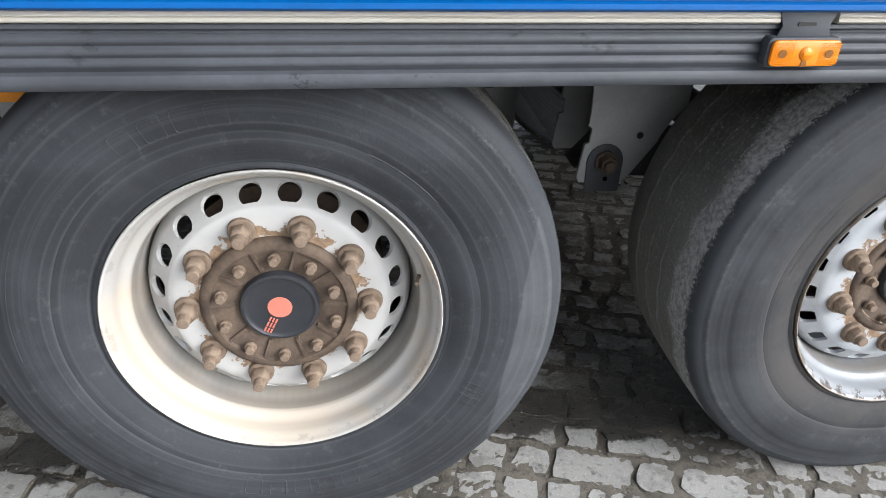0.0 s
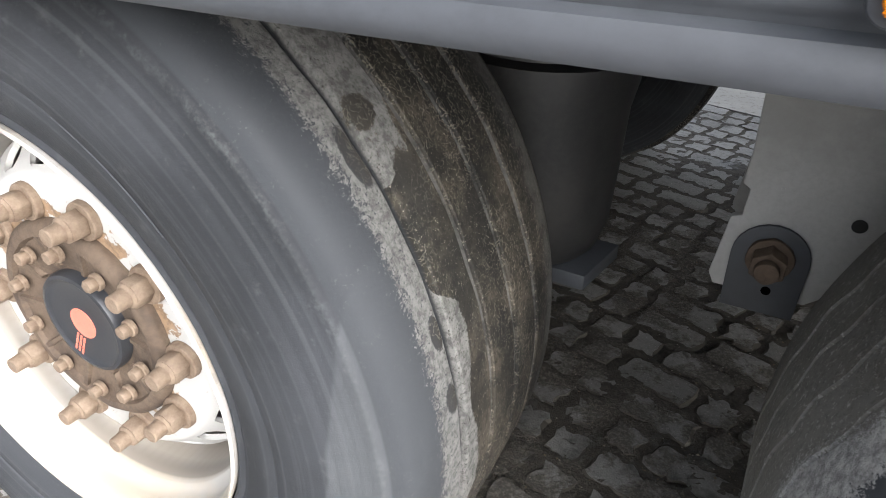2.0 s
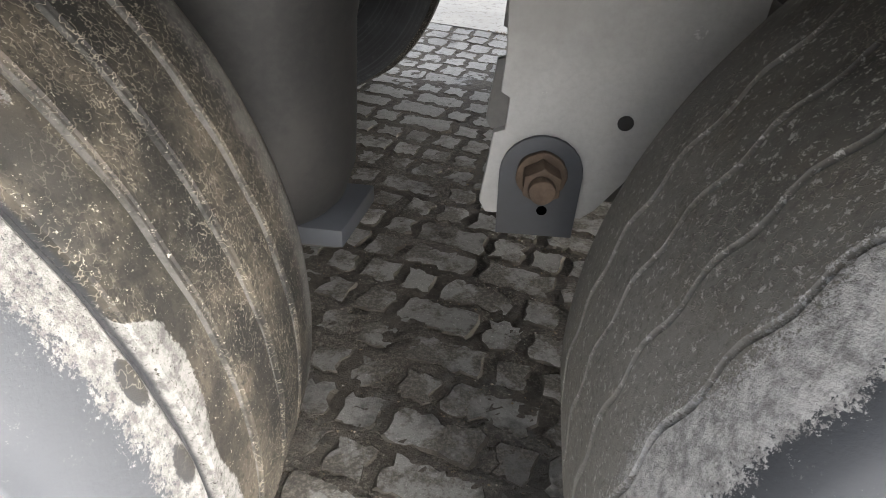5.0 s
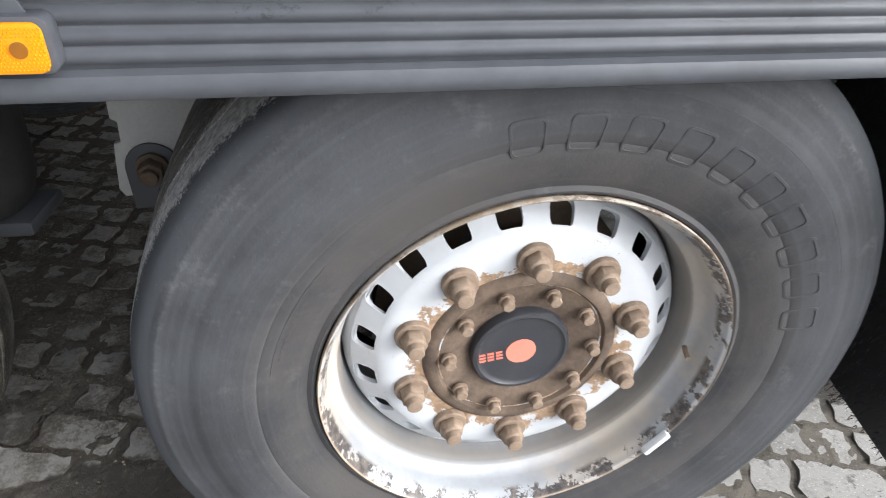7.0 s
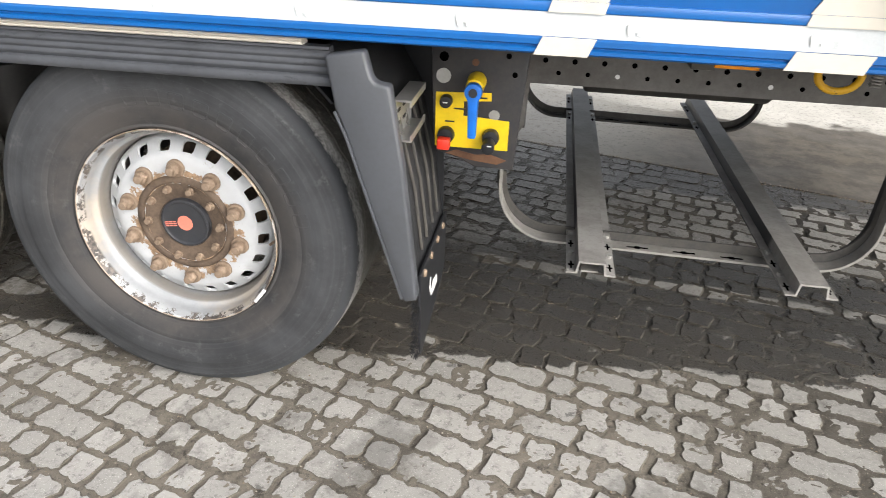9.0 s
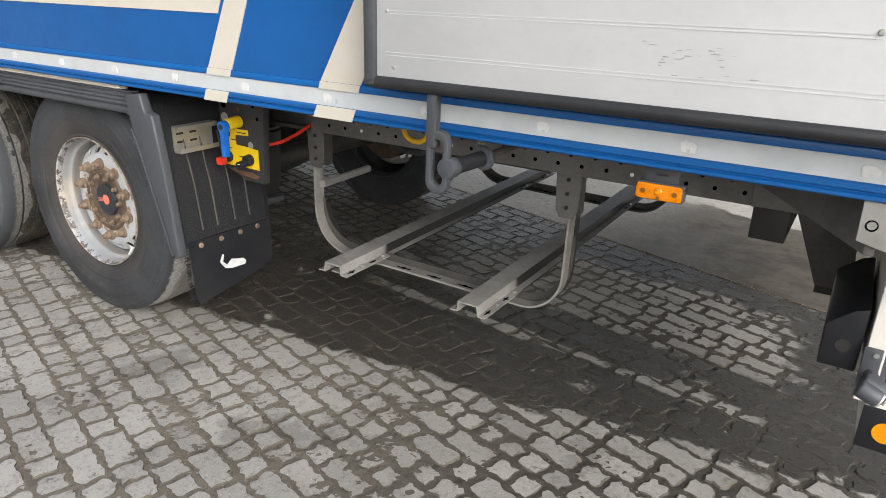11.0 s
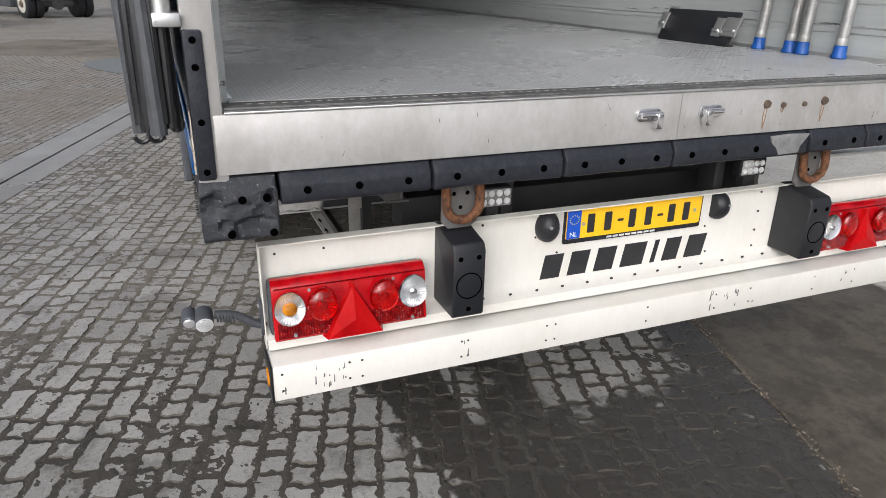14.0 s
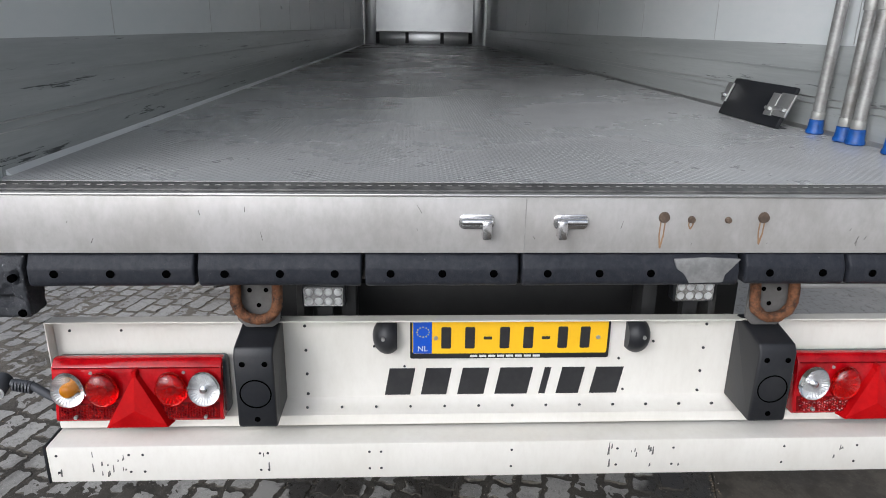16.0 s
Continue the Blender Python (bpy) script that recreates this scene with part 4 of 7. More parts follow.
for i in range(15):
    x = 2.86 - i * 0.345
    blob = [(x - 0.014, 1.131), (x - 0.004, 1.131), (x - 0.004, 1.138), (x + 0.004, 1.138), (x + 0.004, 1.131), (x + 0.014, 1.131), (x + 0.016, 1.147), (x + 0.008, 1.154), (x - 0.01, 1.156), (x - 0.018, 1.15)]
    part("printed_mark", prism(B(), blob, "y", LEFT - 0.003, LEFT - 0.001), MAT["mark_white"], trailer)

# ribbed skirt over the wheels
sk = [(0.03, 1.056), (0.002, 1.056), (0.0, 1.053), (0.0, 1.05), (0.006, 1.047), (0.006, 1.044)]
for z in (1.036, 1.021, 1.006):
    sk += [(0.0045, z + 0.0072), (0.0035, z + 0.0058), (0.001, z + 0.0035), (-0.0003, z), (0.001, z - 0.0035), (0.0035, z - 0.0058), (0.0045, z - 0.0072)]
sk += [(0.006, 0.996), (-0.002, 0.993), (-0.006, 0.985), (-0.004, 0.977), (0.0, 0.973), (0.01, 0.972), (0.01, 0.98), (0.03, 0.985)]
sk = [(a - 0.018, (b - 0.973) * 1.05 + 0.977) for a, b in sk]
part("wheel_skirt", prism(B(), sk, "x", -3.9, 0.49), MAT["plastic_grey"], trailer, "ribbed dark grey plastic skirt over the wheels", angle=40)
for x0, x1 in ((-3.9, -0.548), (-0.458, 0.43)):
    rail = [(0.03, 1.058), (-0.004, 1.058), (-0.008, 1.061), (-0.008, 1.065), (-0.005, 1.066), (-0.008, 1.068), (-0.006, 1.0735), (0.03, 1.0735)]
    rail = [(a - 0.018, b + 0.008) for a, b in rail]
    part("cover_rail", prism(B(), rail, "x", x0, x1), MAT["cream"], trailer, "cream white cover rail")
part("rail_gap", box(B(), -0.533, -0.437, -0.01, 0.02, 1.064, 1.08), MAT["dark"], trailer)


def marker_lamp(x, z, y=-0.012):
    """Amber side marker: backing, lens with two reflector fields, two screw holes and a bulb dome, on a tab."""
    base = part("marker_lamp", prism(B(), [(a, b) for a, b in round_box(x - 0.057, x + 0.057, z - 0.0215, z + 0.0215, 0.009)], "y", y - 0.012, y + 0.008), MAT["plastic_grey"], trailer, "amber side marker lamp on a grey tab", bev=0.002)
    part("lens", prism(B(), round_box(x - 0.053, x + 0.053, z - 0.0185, z + 0.0185, 0.008), "y", y - 0.019, y - 0.0125), MAT["orange"], base, "amber lens", bev=0.002)
    for dx in (-0.036, 0.036):
        part("screw_hole", cyl(B(), (x + dx, y - 0.0205, z), (x + dx, y - 0.0195, z), 0.0062, n=16), MAT["screw_amber"], base)
        ribs = B()
        for i in range(12):
            for k in range(12):
                xx, zz = x + dx - 0.0148 + i * 0.0027 + 0.00135 * (k % 2), z - 0.015 + k * 0.0027
                if (xx - x - dx) ** 2 + (zz - z) ** 2 > 0.008 ** 2:
                    cyl(ribs, (xx, y - 0.0185, zz), (xx, y - 0.0198, zz), 0.0014, 0.0004, 4)
        part("reflector", ribs, MAT["orange"], base, kind="stuff")
    dome = B()
    bmesh.ops.create_uvsphere(dome, u_segments=20, v_segments=12, radius=0.0105, matrix=Matrix.Translation((x, y - 0.0185, z)) @ Matrix.Diagonal((1.0, 0.45, 1.0, 1)))
    part("bulb_dome", dome, MAT["orange"], base)
    part("bulb_foot", prism(B(), [(x - 0.005, z - 0.0185), (x + 0.005, z - 0.0185), (x + 0.003, z - 0.009), (x - 0.003, z - 0.009)], "y", y - 0.0202, y - 0.0188), MAT["screw_amber"], base)
    part("filament_holder", box(B(), x - 0.0065, x + 0.0065, y - 0.0243, y - 0.0226, z - 0.002, z + 0.003, 0.0006), MAT["orange_deep"], base)
    tab = [(x - 0.042, z + 0.02), (x + 0.042, z + 0.02), (x + 0.036, z + 0.035), (x + 0.045, z + 0.056), (x - 0.045, z + 0.056), (x - 0.036, z + 0.035)]
    part("tab", prism(B(), tab, "y", y - 0.003, y + 0.001), MAT["guard_grey"], base, bev=0.001)
    part("slot", prism(B(), round_box(x - 0.014, x + 0.014, z + 0.036, z + 0.041, 0.002, 3), "y", y - 0.0048, y - 0.0034), MAT["dark"], base)
    return base


marker_lamp(-0.507, 1.028, -0.024)
part("side_reflector", box(B(), -1.86, -1.66, 0.2, 0.215, 0.895, 0.93), MAT["orange_deep"], trailer, "amber reflector strip under the skirt")
marker_lamp(2.46, 1.026, -0.005)
marker_lamp(-4.3, 1.02)


# ---- wheels ----
def wheel_meshes(rim_key, tyre_key, long_holes, rim_r):
    """Rim with vent holes, tyre, hub, cap, nuts and bolts, turned round y; the outside faces -y."""
    bm = B()
    def shrink(prof):
        """Bring the outer lip to this rim's radius."""
        k = (rim_r - 0.26) / 0.045
        return [(0.26 + (r - 0.26) * k if r > 0.26 else r, y) for r, y in prof]

    lathe(bm, shrink([(0.3, 0.07), (0.304, 0.06), (0.305, 0.055), (0.303, 0.052), (0.2995, 0.054), (0.2965, 0.058), (0.2945, 0.064), (0.2915, 0.0665), (0.287, 0.0735), (0.2845, 0.08),
               (0.2835, 0.094), (0.28, 0.103), (0.273, 0.1085), (0.267, 0.1105), (0.2645, 0.1125), (0.2635, 0.118), (0.2615, 0.121), (0.2585, 0.13), (0.257, 0.15), (0.2565, 0.195), (0.256, 0.26)]), 96)
    out = 0.012 if long_holes else 0.0
    lathe(bm, [(0.12, 0.124 - out), (0.18, 0.1225 - out), (0.19, 0.1225 - out), (0.199, 0.1242 - out)] + ([(0.2085, 0.1155), (0.2125, 0.1195)] if long_holes else [(0.2035, 0.1268), (0.209, 0.1335)]), 96)
    p0, p1 = (0.205, 0.128), (0.24, 0.163)
    back_rim = [(0.2365, 0.161), (0.2415, 0.1665), (0.2455, 0.174), (0.2495, 0.184), (0.2522, 0.197), (0.2525, 0.212)]
    if long_holes:
        p0, p1 = (0.2095, 0.116), (0.2425, 0.1415)
        back_rim = [(0.239, 0.1395), (0.246, 0.1465), (0.2505, 0.156), (0.2535, 0.17), (0.2545, 0.19)]
    lathe(bm, back_rim, 96)
    count, m = 20, 20
    for k in range(count):
        def at(s, t):
            a = 2 * math.pi * (k + s) / count
            r, y = p0[0] + (p1[0] - p0[0]) * t, p0[1] + (p1[1] - p0[1]) * t
            return Vector((r * math.cos(a), y, r * math.sin(a)))
        outer, hole, back = [], [], []
        for i in range(m):
            a = 2 * math.pi * (i + 0.5) / m
            c, s = math.cos(a), math.sin(a)
            q = max(abs(c), abs(s))
            power = 0.6 if long_holes else 1.0
            hc, hs = math.copysign(abs(c) ** power, c), math.copysign(abs(s) ** power, s)
            h = at(0.5 + (0.245 if long_holes else 0.31) * hc, 0.5 + (0.485 if long_holes else 0.47) * hs)
            outer.append(bm.verts.new(at(0.5 + 0.5 * c / q, 0.5 + 0.5 * s / q)))
            hole.append(bm.verts.new(h))
            back.append(bm.verts.new(h * 1.0 + Vector((-h.x, 0, -h.z)).normalized() * 0.007 + Vector((0, 0.004, 0))))
        for i in range(m):
            j = (i + 1) % m
            bm.faces.new((outer[i], outer[j], hole[j], hole[i]))
            bm.faces.new((hole[i], hole[j], back[j], back[i]))
    bmesh.ops.remove_doubles(bm, verts=bm.verts, dist=0.0008)
    rim = mesh_of("wheel", bm, MAT[rim_key], angle=40)

    bm = B()
    prof = [(0.29, 0.085), (0.298, 0.066), (0.306, 0.058), (0.312, 0.057), (0.318, 0.0605), (0.323, 0.058), (0.326, 0.0555), (0.345, 0.0475), (0.365, 0.0425), (0.3685, 0.0432), (0.372, 0.041), (0.385, 0.038), (0.405, 0.0352), (0.43, 0.0345), (0.445, 0.0362), (0.448, 0.0378), (0.452, 0.038), (0.47, 0.0425), (0.484, 0.0456), (0.488, 0.0456), (0.492, 0.0468), (0.496, 0.0495)]
    prof += [(0.5, 0.0515), (0.509, 0.055), (0.514, 0.06), (0.518, 0.066), (0.521, 0.074), (0.524, 0.09)]
    straight = tyre_key == "tyre_a"
    for y in (0.138, 0.204, 0.267, 0.331):
        crown = 0.529 - 0.004 * ((y - 0.24) / 0.15) ** 2
        g = (1.9 if y < 0.15 else 1.4) if straight else 0.8
        prof += [(crown, y - 0.0046 * g), (crown - 0.0015, y - 0.0034 * g), (crown - 0.0095, y - 0.0024 * g), (crown - 0.0095, y + 0.0024 * g), (crown - 0.0015, y + 0.0034 * g), (crown, y + 0.0046 * g)]
    prof += [(0.524, 0.395), (0.519, 0.412), (0.505, 0.425), (0.47, 0.435), (0.42, 0.443), (0.36, 0.43), (0.31, 0.42), (0.29, 0.39)]
    k = rim_r + 0.001
    near = [(k + 0.004, 0.085), (k + 0.002, 0.07), (k, 0.06), (k + 0.005, 0.0572), (k + 0.011, 0.0602), (k + 0.016, 0.0582), (k + 0.02, 0.0557)]
    prof = near + [q for q in prof if q[0] > 0.33 or q[1] > 0.2]
    lathe(bm, prof, 216)
    for v in bm.verts:
        if 0.1 < v.co.y < 0.385 and v.co.x ** 2 + v.co.z ** 2 > 0.26:
            a = math.atan2(v.co.z, v.co.x)
            v.co.y += (0.0006 if straight else 0.0042) * math.sin(44 * a + 9 * v.co.y) + 0.0018 * noise.noise(Vector((9 * math.cos(a), 9 * math.sin(a), v.co.y * 8)))
    for v in bm.verts:
        k = noise.noise(Vector((v.co.x * 16, v.co.y * 30, v.co.z * 16))) * 0.0012
        v.co += Vector((v.co.x, 0, v.co.z)).normalized() * k
        rr = math.hypot(v.co.x, v.co.z)
        if rr > 0.33:
            k = (0.33 + (rr - 0.33) * (TALL if straight else WORN)) / rr
            v.co.x, v.co.z = v.co.x * k, v.co.z * k
        if v.co.z < -0.516:
            v.co.z = -0.516 + (v.co.z + 0.516) * 0.2
    # moulded marks on the wall: raised outlines of plain blocks, and the readable small lettering
    deep = [(0.29, 0.06), (0.326, 0.0555), (0.345, 0.0475), (0.365, 0.0425), (0.385, 0.038), (0.405, 0.0352), (0.43, 0.0345), (0.45, 0.038)]

    def wall_at(r):
        return next(y0 + (y1 - y0) * (r - q0) / (q1 - q0) for (q0, y0), (q1, y1) in zip(deep, deep[1:]) if r <= q1)

    def on_wall(r, a, up):
        q = 0.33 + (r - 0.33) * (TALL if straight else WORN) if r > 0.33 else r
        return (q * math.cos(a), wall_at(r) - up, q * math.sin(a))

    spans = [(118 - i * 7, 5.4, 0.38, 0.42) for i in range(4)] + [(258 + i * 7, 5.2, 0.38, 0.42) for i in range(6)] + [(330 + i * 2.2, 0.8, 0.375, 0.42) for i in range(4)]
    if not straight:
        spans = [(12 + i * 9.6, 6.2, 0.357, 0.408) for i in range(10)]
    marks = []
    for a, w, r0, r1 in spans:
        mk = B()
        a, half, mid = radians(a), radians(w) / 2, (r0 + r1) / 2
        rows = []
        for grow, up in ((1.0, -0.0006), (0.97, 0.0009), (0.84, 0.0011), (0.8, -0.0004)):
            loop = round_box(-1, 1, -1, 1, 0.35, 4)
            inset = 1 - (1 - grow) * (1.0 if w > 2 else 2.2)
            rows.append([mk.verts.new(on_wall(mid + q * (r1 - r0) / 2 * inset, a + p * half * inset, up)) for p, q in loop])
        for p, q in zip(rows, rows[1:]):
            for i in range(len(p)):
                mk.faces.new((p[i], p[(i + 1) % len(p)], q[(i + 1) % len(p)], q[i]))
        marks.append(mesh_of("moulded_mark", mk, MAT[tyre_key]))
    for text, size, r0, a0 in ((("385/65R22.5", 0.02, 0.327, 103),) if straight else (("REGROOVABLE", 0.0145, 0.336, 166),)):
        vs, fs = letters(text, size)
        me = bpy.data.meshes.new("moulded_text")
        me.from_pydata([on_wall(r0 + v.y, radians(a0) - v.x / r0, 0.0008 if v.z > 0 else -0.001) for v in vs], [], fs)
        me.materials.append(MAT[tyre_key])
        marks.append(me)
    for r0, a0, a1 in (((0.37, 40, 62), (0.43, 150, 185), (0.352, 196, 230)) if straight else ((0.33, 140, 170), (0.352, 140, 170), (0.436, 20, 100))):
        line = B()
        steps = 20
        rows = [[line.verts.new(on_wall(r0 + dr, radians(a0 + (a1 - a0) * i / steps), up)) for i in range(steps + 1)] for dr, up in ((-0.0012, -0.0004), (0, 0.0007), (0.0012, -0.0004))]
        for p, q in zip(rows, rows[1:]):
            for i in range(steps):
                line.faces.new((p[i], p[i + 1], q[i + 1], q[i]))
        marks.append(mesh_of("moulded_line", line, MAT[tyre_key]))
    tyre = mesh_of("tyre", bm, MAT[tyre_key], angle=32)

    bm = B()
    rings = lathe(bm, [(0.06, 0.122), (0.076, 0.122), (0.084, 0.118), (0.122, 0.112), (0.1255, 0.1055), (0.132, 0.1045), (0.139, 0.107), (0.144, 0.1115), (0.1455, 0.116), (0.144, 0.126)], 72)
    jitter(bm, 0.0012, 40)
    rib = B()
    lo = [rib.verts.new(v) for v in ((0.08, 0.12, 0.004), (0.08, 0.12, -0.004), (0.1255, 0.115, -0.005), (0.1255, 0.115, 0.005))]
    hi = [rib.verts.new(v) for v in ((0.082, 0.1125, 0.0025), (0.082, 0.1125, -0.0025), (0.1245, 0.107, -0.0035), (0.1245, 0.107, 0.0035))]
    rib.faces.new(hi)
    for k in range(4):
        rib.faces.new((lo[k], lo[(k + 1) % 4], hi[(k + 1) % 4], hi[k]))
    rib = mesh_of("hub_rib", rib, MAT["rust_hub"])
    dr = B()
    lathe(dr, [(0.15, 0.22), (0.2, 0.225), (0.2, 0.36), (0.05, 0.36)], 48)
    drum = mesh_of("brake_drum", dr, MAT["rust_hub"])
    hub = mesh_of("hub", bm, MAT["rust_hub"], angle=40)

    bm = B()
    rings = lathe(bm, [(0.0735, 0.133), (0.0735, 0.112), (0.071, 0.107), (0.066, 0.106), (0.063, 0.1085), (0.058, 0.1095), (0.03, 0.1095), (0.022, 0.1095)], 64)
    disc(bm, rings[-1])
    cap = mesh_of("hub_cap", bm, MAT["cap"], angle=40)
    mark = mesh_of("cap_mark", cyl(B(), (0, 0.1085, 0), (0, 0.1096, 0), 0.0225, n=40), MAT["salmon"])
    bm = B()
    for i in range(3):
        box(bm, -0.062 + i * 0.0125, -0.0525 + i * 0.0125, 0.1082, 0.1094, -0.0075, -0.0045)
        box(bm, -0.062 + i * 0.0125, -0.0525 + i * 0.0125, 0.1082, 0.1094, -0.0015, 0.0015)
        box(bm, -0.062 + i * 0.0125, -0.0525 + i * 0.0125, 0.1082, 0.1094, 0.0045, 0.0075)
    word = mesh_of("cap_word", bm, MAT["salmon"])

    bm = B()
    foot, top = 0.123 - out, 0.0915 - out * 0.55
    cyl(bm, (0, foot, 0), (0, foot - 0.01, 0), 0.0255, 0.0245, 24)
    cyl(bm, (0, foot - 0.01, 0), (0, top, 0), 0.0192, 0.0186, 6)
    cyl(bm, (0, top, 0), (0, top - 0.004, 0), 0.0168, 0.0135, 16)
    cyl(bm, (0, top, 0), (0, 0.0695, 0), 0.0122, 0.0112, 16)
    nut = mesh_of("wheel_nut", bm, MAT["nut"], bev=0.0012, seg=1)
    bm = B()
    cyl(bm, (0, 0.108, 0), (0, 0.101, 0), 0.0115, n=16)
    cyl(bm, (0, 0.102, 0), (0, 0.09, 0), 0.0095, 0.009, 6)
    bolt = mesh_of("hub_bolt", bm, MAT["nut"], bev=0.001, seg=1)
    valve = mesh_of("valve", tube(B(), [(0, 0.12, 0.27), (0, 0.1, 0.263), (0, 0.085, 0.26)], 0.004, 8), MAT["nut"])
    return rim, tyre, hub, cap, mark, word, nut, bolt, valve, rib, drum, marks


KIT = {"a": wheel_meshes("rim_a", "tyre_a", False, 0.301), "b": wheel_meshes("rim_b", "tyre_b", True, 0.2925)}


def wheel(kind, m, turn, word_turn, rim_label, tyre_label):
    rim, tyre, hub, cap, mark, word, nut, bolt, valve, rib, drum, marks = KIT[kind]
    w = shared("wheel", rim, trailer, m, rim_label)
    ty = shared("tyre", tyre, w, Matrix(), tyre_label)
    for mk in marks:
        shared(mk.name.split(".")[0], mk, ty, Matrix())
    shared("brake_drum", drum, w, Matrix())
    shared("hub", hub, w, Matrix(), "rusty steel hub")
    shared("hub_cap", cap, w, Matrix(), "black plastic hub cap")
    shared("cap_mark", mark, w, Matrix())
    shared("cap_word", word, w, pose(0, 0, 0, 0, word_turn, 0))
    shared("valve", valve, w, pose(0, 0, 0, 0, turn + 6, 0))
    for i in range(10):
        a = math.radians(turn + 36 * i)
        shared("wheel_nut", nut, w, pose(0.1675 * math.cos(a), 0, 0.1675 * math.sin(a), 0, 17 * i, 0))
        b = math.radians(turn + 18 + 36 * i)
        if kind == "a":
            shared("hub_rib", rib, w, pose(0, 0, 0, 0, turn + 36 * i, 0))
        shared("hub_bolt", bolt, w, pose(0.107 * math.cos(b), 0, 0.107 * math.sin(b), 0, 23 * i, 0))
    return w


HUB = 0.525
DUSTY = "weathered tyre with dried pale mud on its tread"
wheel("a", pose(-1.31, 0, HUB), 72, -63, "cream white steel wheel with rust round the nuts", DUSTY)
last = wheel("b", pose(0, 0, HUB - 0.003), 90, -8, "chipped grey-white steel wheel with a rusty lip", DUSTY)
weight = part("balance_weight", box(B(), 0.284, 0.294, 0.046, 0.06, -0.026, 0.026, 0.003), MAT["mark_white"], last, "small white balance weight")
weight.matrix_basis = pose(0, 0, 0, 0, 38, 0)
wheel("b", pose(-2.62, 0, HUB, 0, 40, 0), 20, 100, "chipped grey-white steel wheel with a rusty lip", DUSTY)
for x in (-2.62, -1.31, 0):
    wheel("a", pose(x, 2.55, HUB, 0, 30, 180), 10, 40, "cream white steel wheel", DUSTY)
    part("axle", cyl(B(), (x, 0.36, HUB), (x, 2.19, HUB), 0.065, n=32), MAT["chassis"], trailer, "dusty black axle tube")
    for y in (0.66, 1.89):
        bm = B()
        prism(bm, [(x - 0.6, 0.57), (x - 0.52, 0.66), (x - 0.05, 0.64), (x + 0.12, 0.62), (x + 0.42, 0.545), (x + 0.42, 0.5), (x + 0.1, 0.52), (x - 0.5, 0.545)], "y", y - 0.045, y + 0.045)
        part("trailing_arm", bm, MAT["chassis"], trailer, bev=0.004)
        s = 1 if y < MID else -1
        bx, by = x + 0.42, y - 0.04 * s
        bm = B()
        prof = [(0.02, 0.518), (0.088, 0.515), (0.1, 0.528), (0.114, 0.57), (0.118, 0.64), (0.122, 0.75), (0.13, 0.79), (0.128, 0.82), (0.02, 0.83)]
        n = 48
        rings = [[bm.verts.new((bx + r * math.cos(2 * math.pi * i / n), by + r * math.sin(2 * math.pi * i / n), z)) for i in range(n)] for r, z in prof]
        for a, b in zip(rings, rings[1:]):
            for i in range(n):
                bm.faces.new((a[i], a[(i + 1) % n], b[(i + 1) % n], b[i]))
        part("air_bag", bm, MAT["bag"], trailer, "dusty black rubber air spring")
        part("bag_plate", cyl(B(), (bx, by, 0.83), (bx, by, 0.842), 0.125, n=40), MAT["chassis"], trailer)
        foot = prism(B(), [(bx - 0.1, by - 0.06), (bx + 0.11, by - 0.07), (bx + 0.13, by + 0.05), (bx - 0.1, by + 0.06)], "z", 0.486, 0.512)
        part("bag_foot", foot, MAT["guard_grey"], trailer, bev=0.003)
        part("foot_edge", box(B(), bx - 0.1, bx + 0.1, by - 0.055, by + 0.05, 0.474, 0.486, 0.003), MAT["chassis"], trailer)
        # hanger bracket with pivot bolt, ahead of the axle
        hx = x - 0.549
        y0 = y - 0.115 * s
        out = [(hx - 0.062, 1.04), (hx - 0.05, 0.75), (hx - 0.052, 0.71), (hx - 0.042, 0.704), (hx - 0.044, 0.668), (hx - 0.056, 0.664), (hx - 0.066, 0.578), (hx - 0.058, 0.563), (hx + 0.052, 0.563), (hx + 0.066, 0.575), (hx + 0.128, 0.665), (hx + 0.136, 0.685), (hx + 0.155, 0.72), (hx + 0.19, 0.76), (hx + 0.2, 1.04)]
        part("hanger_bracket", prism(B(), out, "y", y0 - 0.006, y0 + 0.006), MAT["hanger"], trailer, "dusty grey suspension hanger plate", bev=0.0015)
        part("hanger_bracket", prism(B(), out, "y", y + 0.115 * s - 0.006, y + 0.115 * s + 0.006), MAT["hanger"], trailer)
        front = y0 - 0.007 * s
        plate = [(hx - 0.044, 0.54)] + [(p[0], p[1]) for p in reversed(arc(hx, 0.62, 0.046, 0, 180, 12))] + [(hx + 0.044, 0.54)]
        part("pivot_plate", prism(B(), plate, "y", front - 0.006 * s, front), MAT["guard_grey"], trailer, bev=0.001)
        part("bracket_hole", cyl(B(), (hx + 0.006, front - 0.0062 * s, 0.575), (hx + 0.006, front - 0.0072 * s, 0.575), 0.006, n=14), MAT["hole"], trailer)
        bolt = B()
        cyl(bolt, (hx, front - 0.006 * s, 0.622), (hx, front - 0.014 * s, 0.622), 0.028, n=28)
        cyl(bolt, (hx, front - 0.014 * s, 0.622), (hx, front - 0.038 * s, 0.622), 0.0225, n=6)
        cyl(bolt, (hx, front - 0.038 * s, 0.622), (hx, front - 0.05 * s, 0.622), 0.0145, n=20)
        bmesh.ops.subdivide_edges(bolt, edges=[e for e in bolt.edges if e.calc_length() > 0.012], cuts=2, use_grid_fill=True)
        jitter(bolt, 0.0016, 90, x)
        part("pivot_bolt", bolt, MAT["rust_hub"], trailer, "rusty pivot bolt and nut", bev=0.0015)
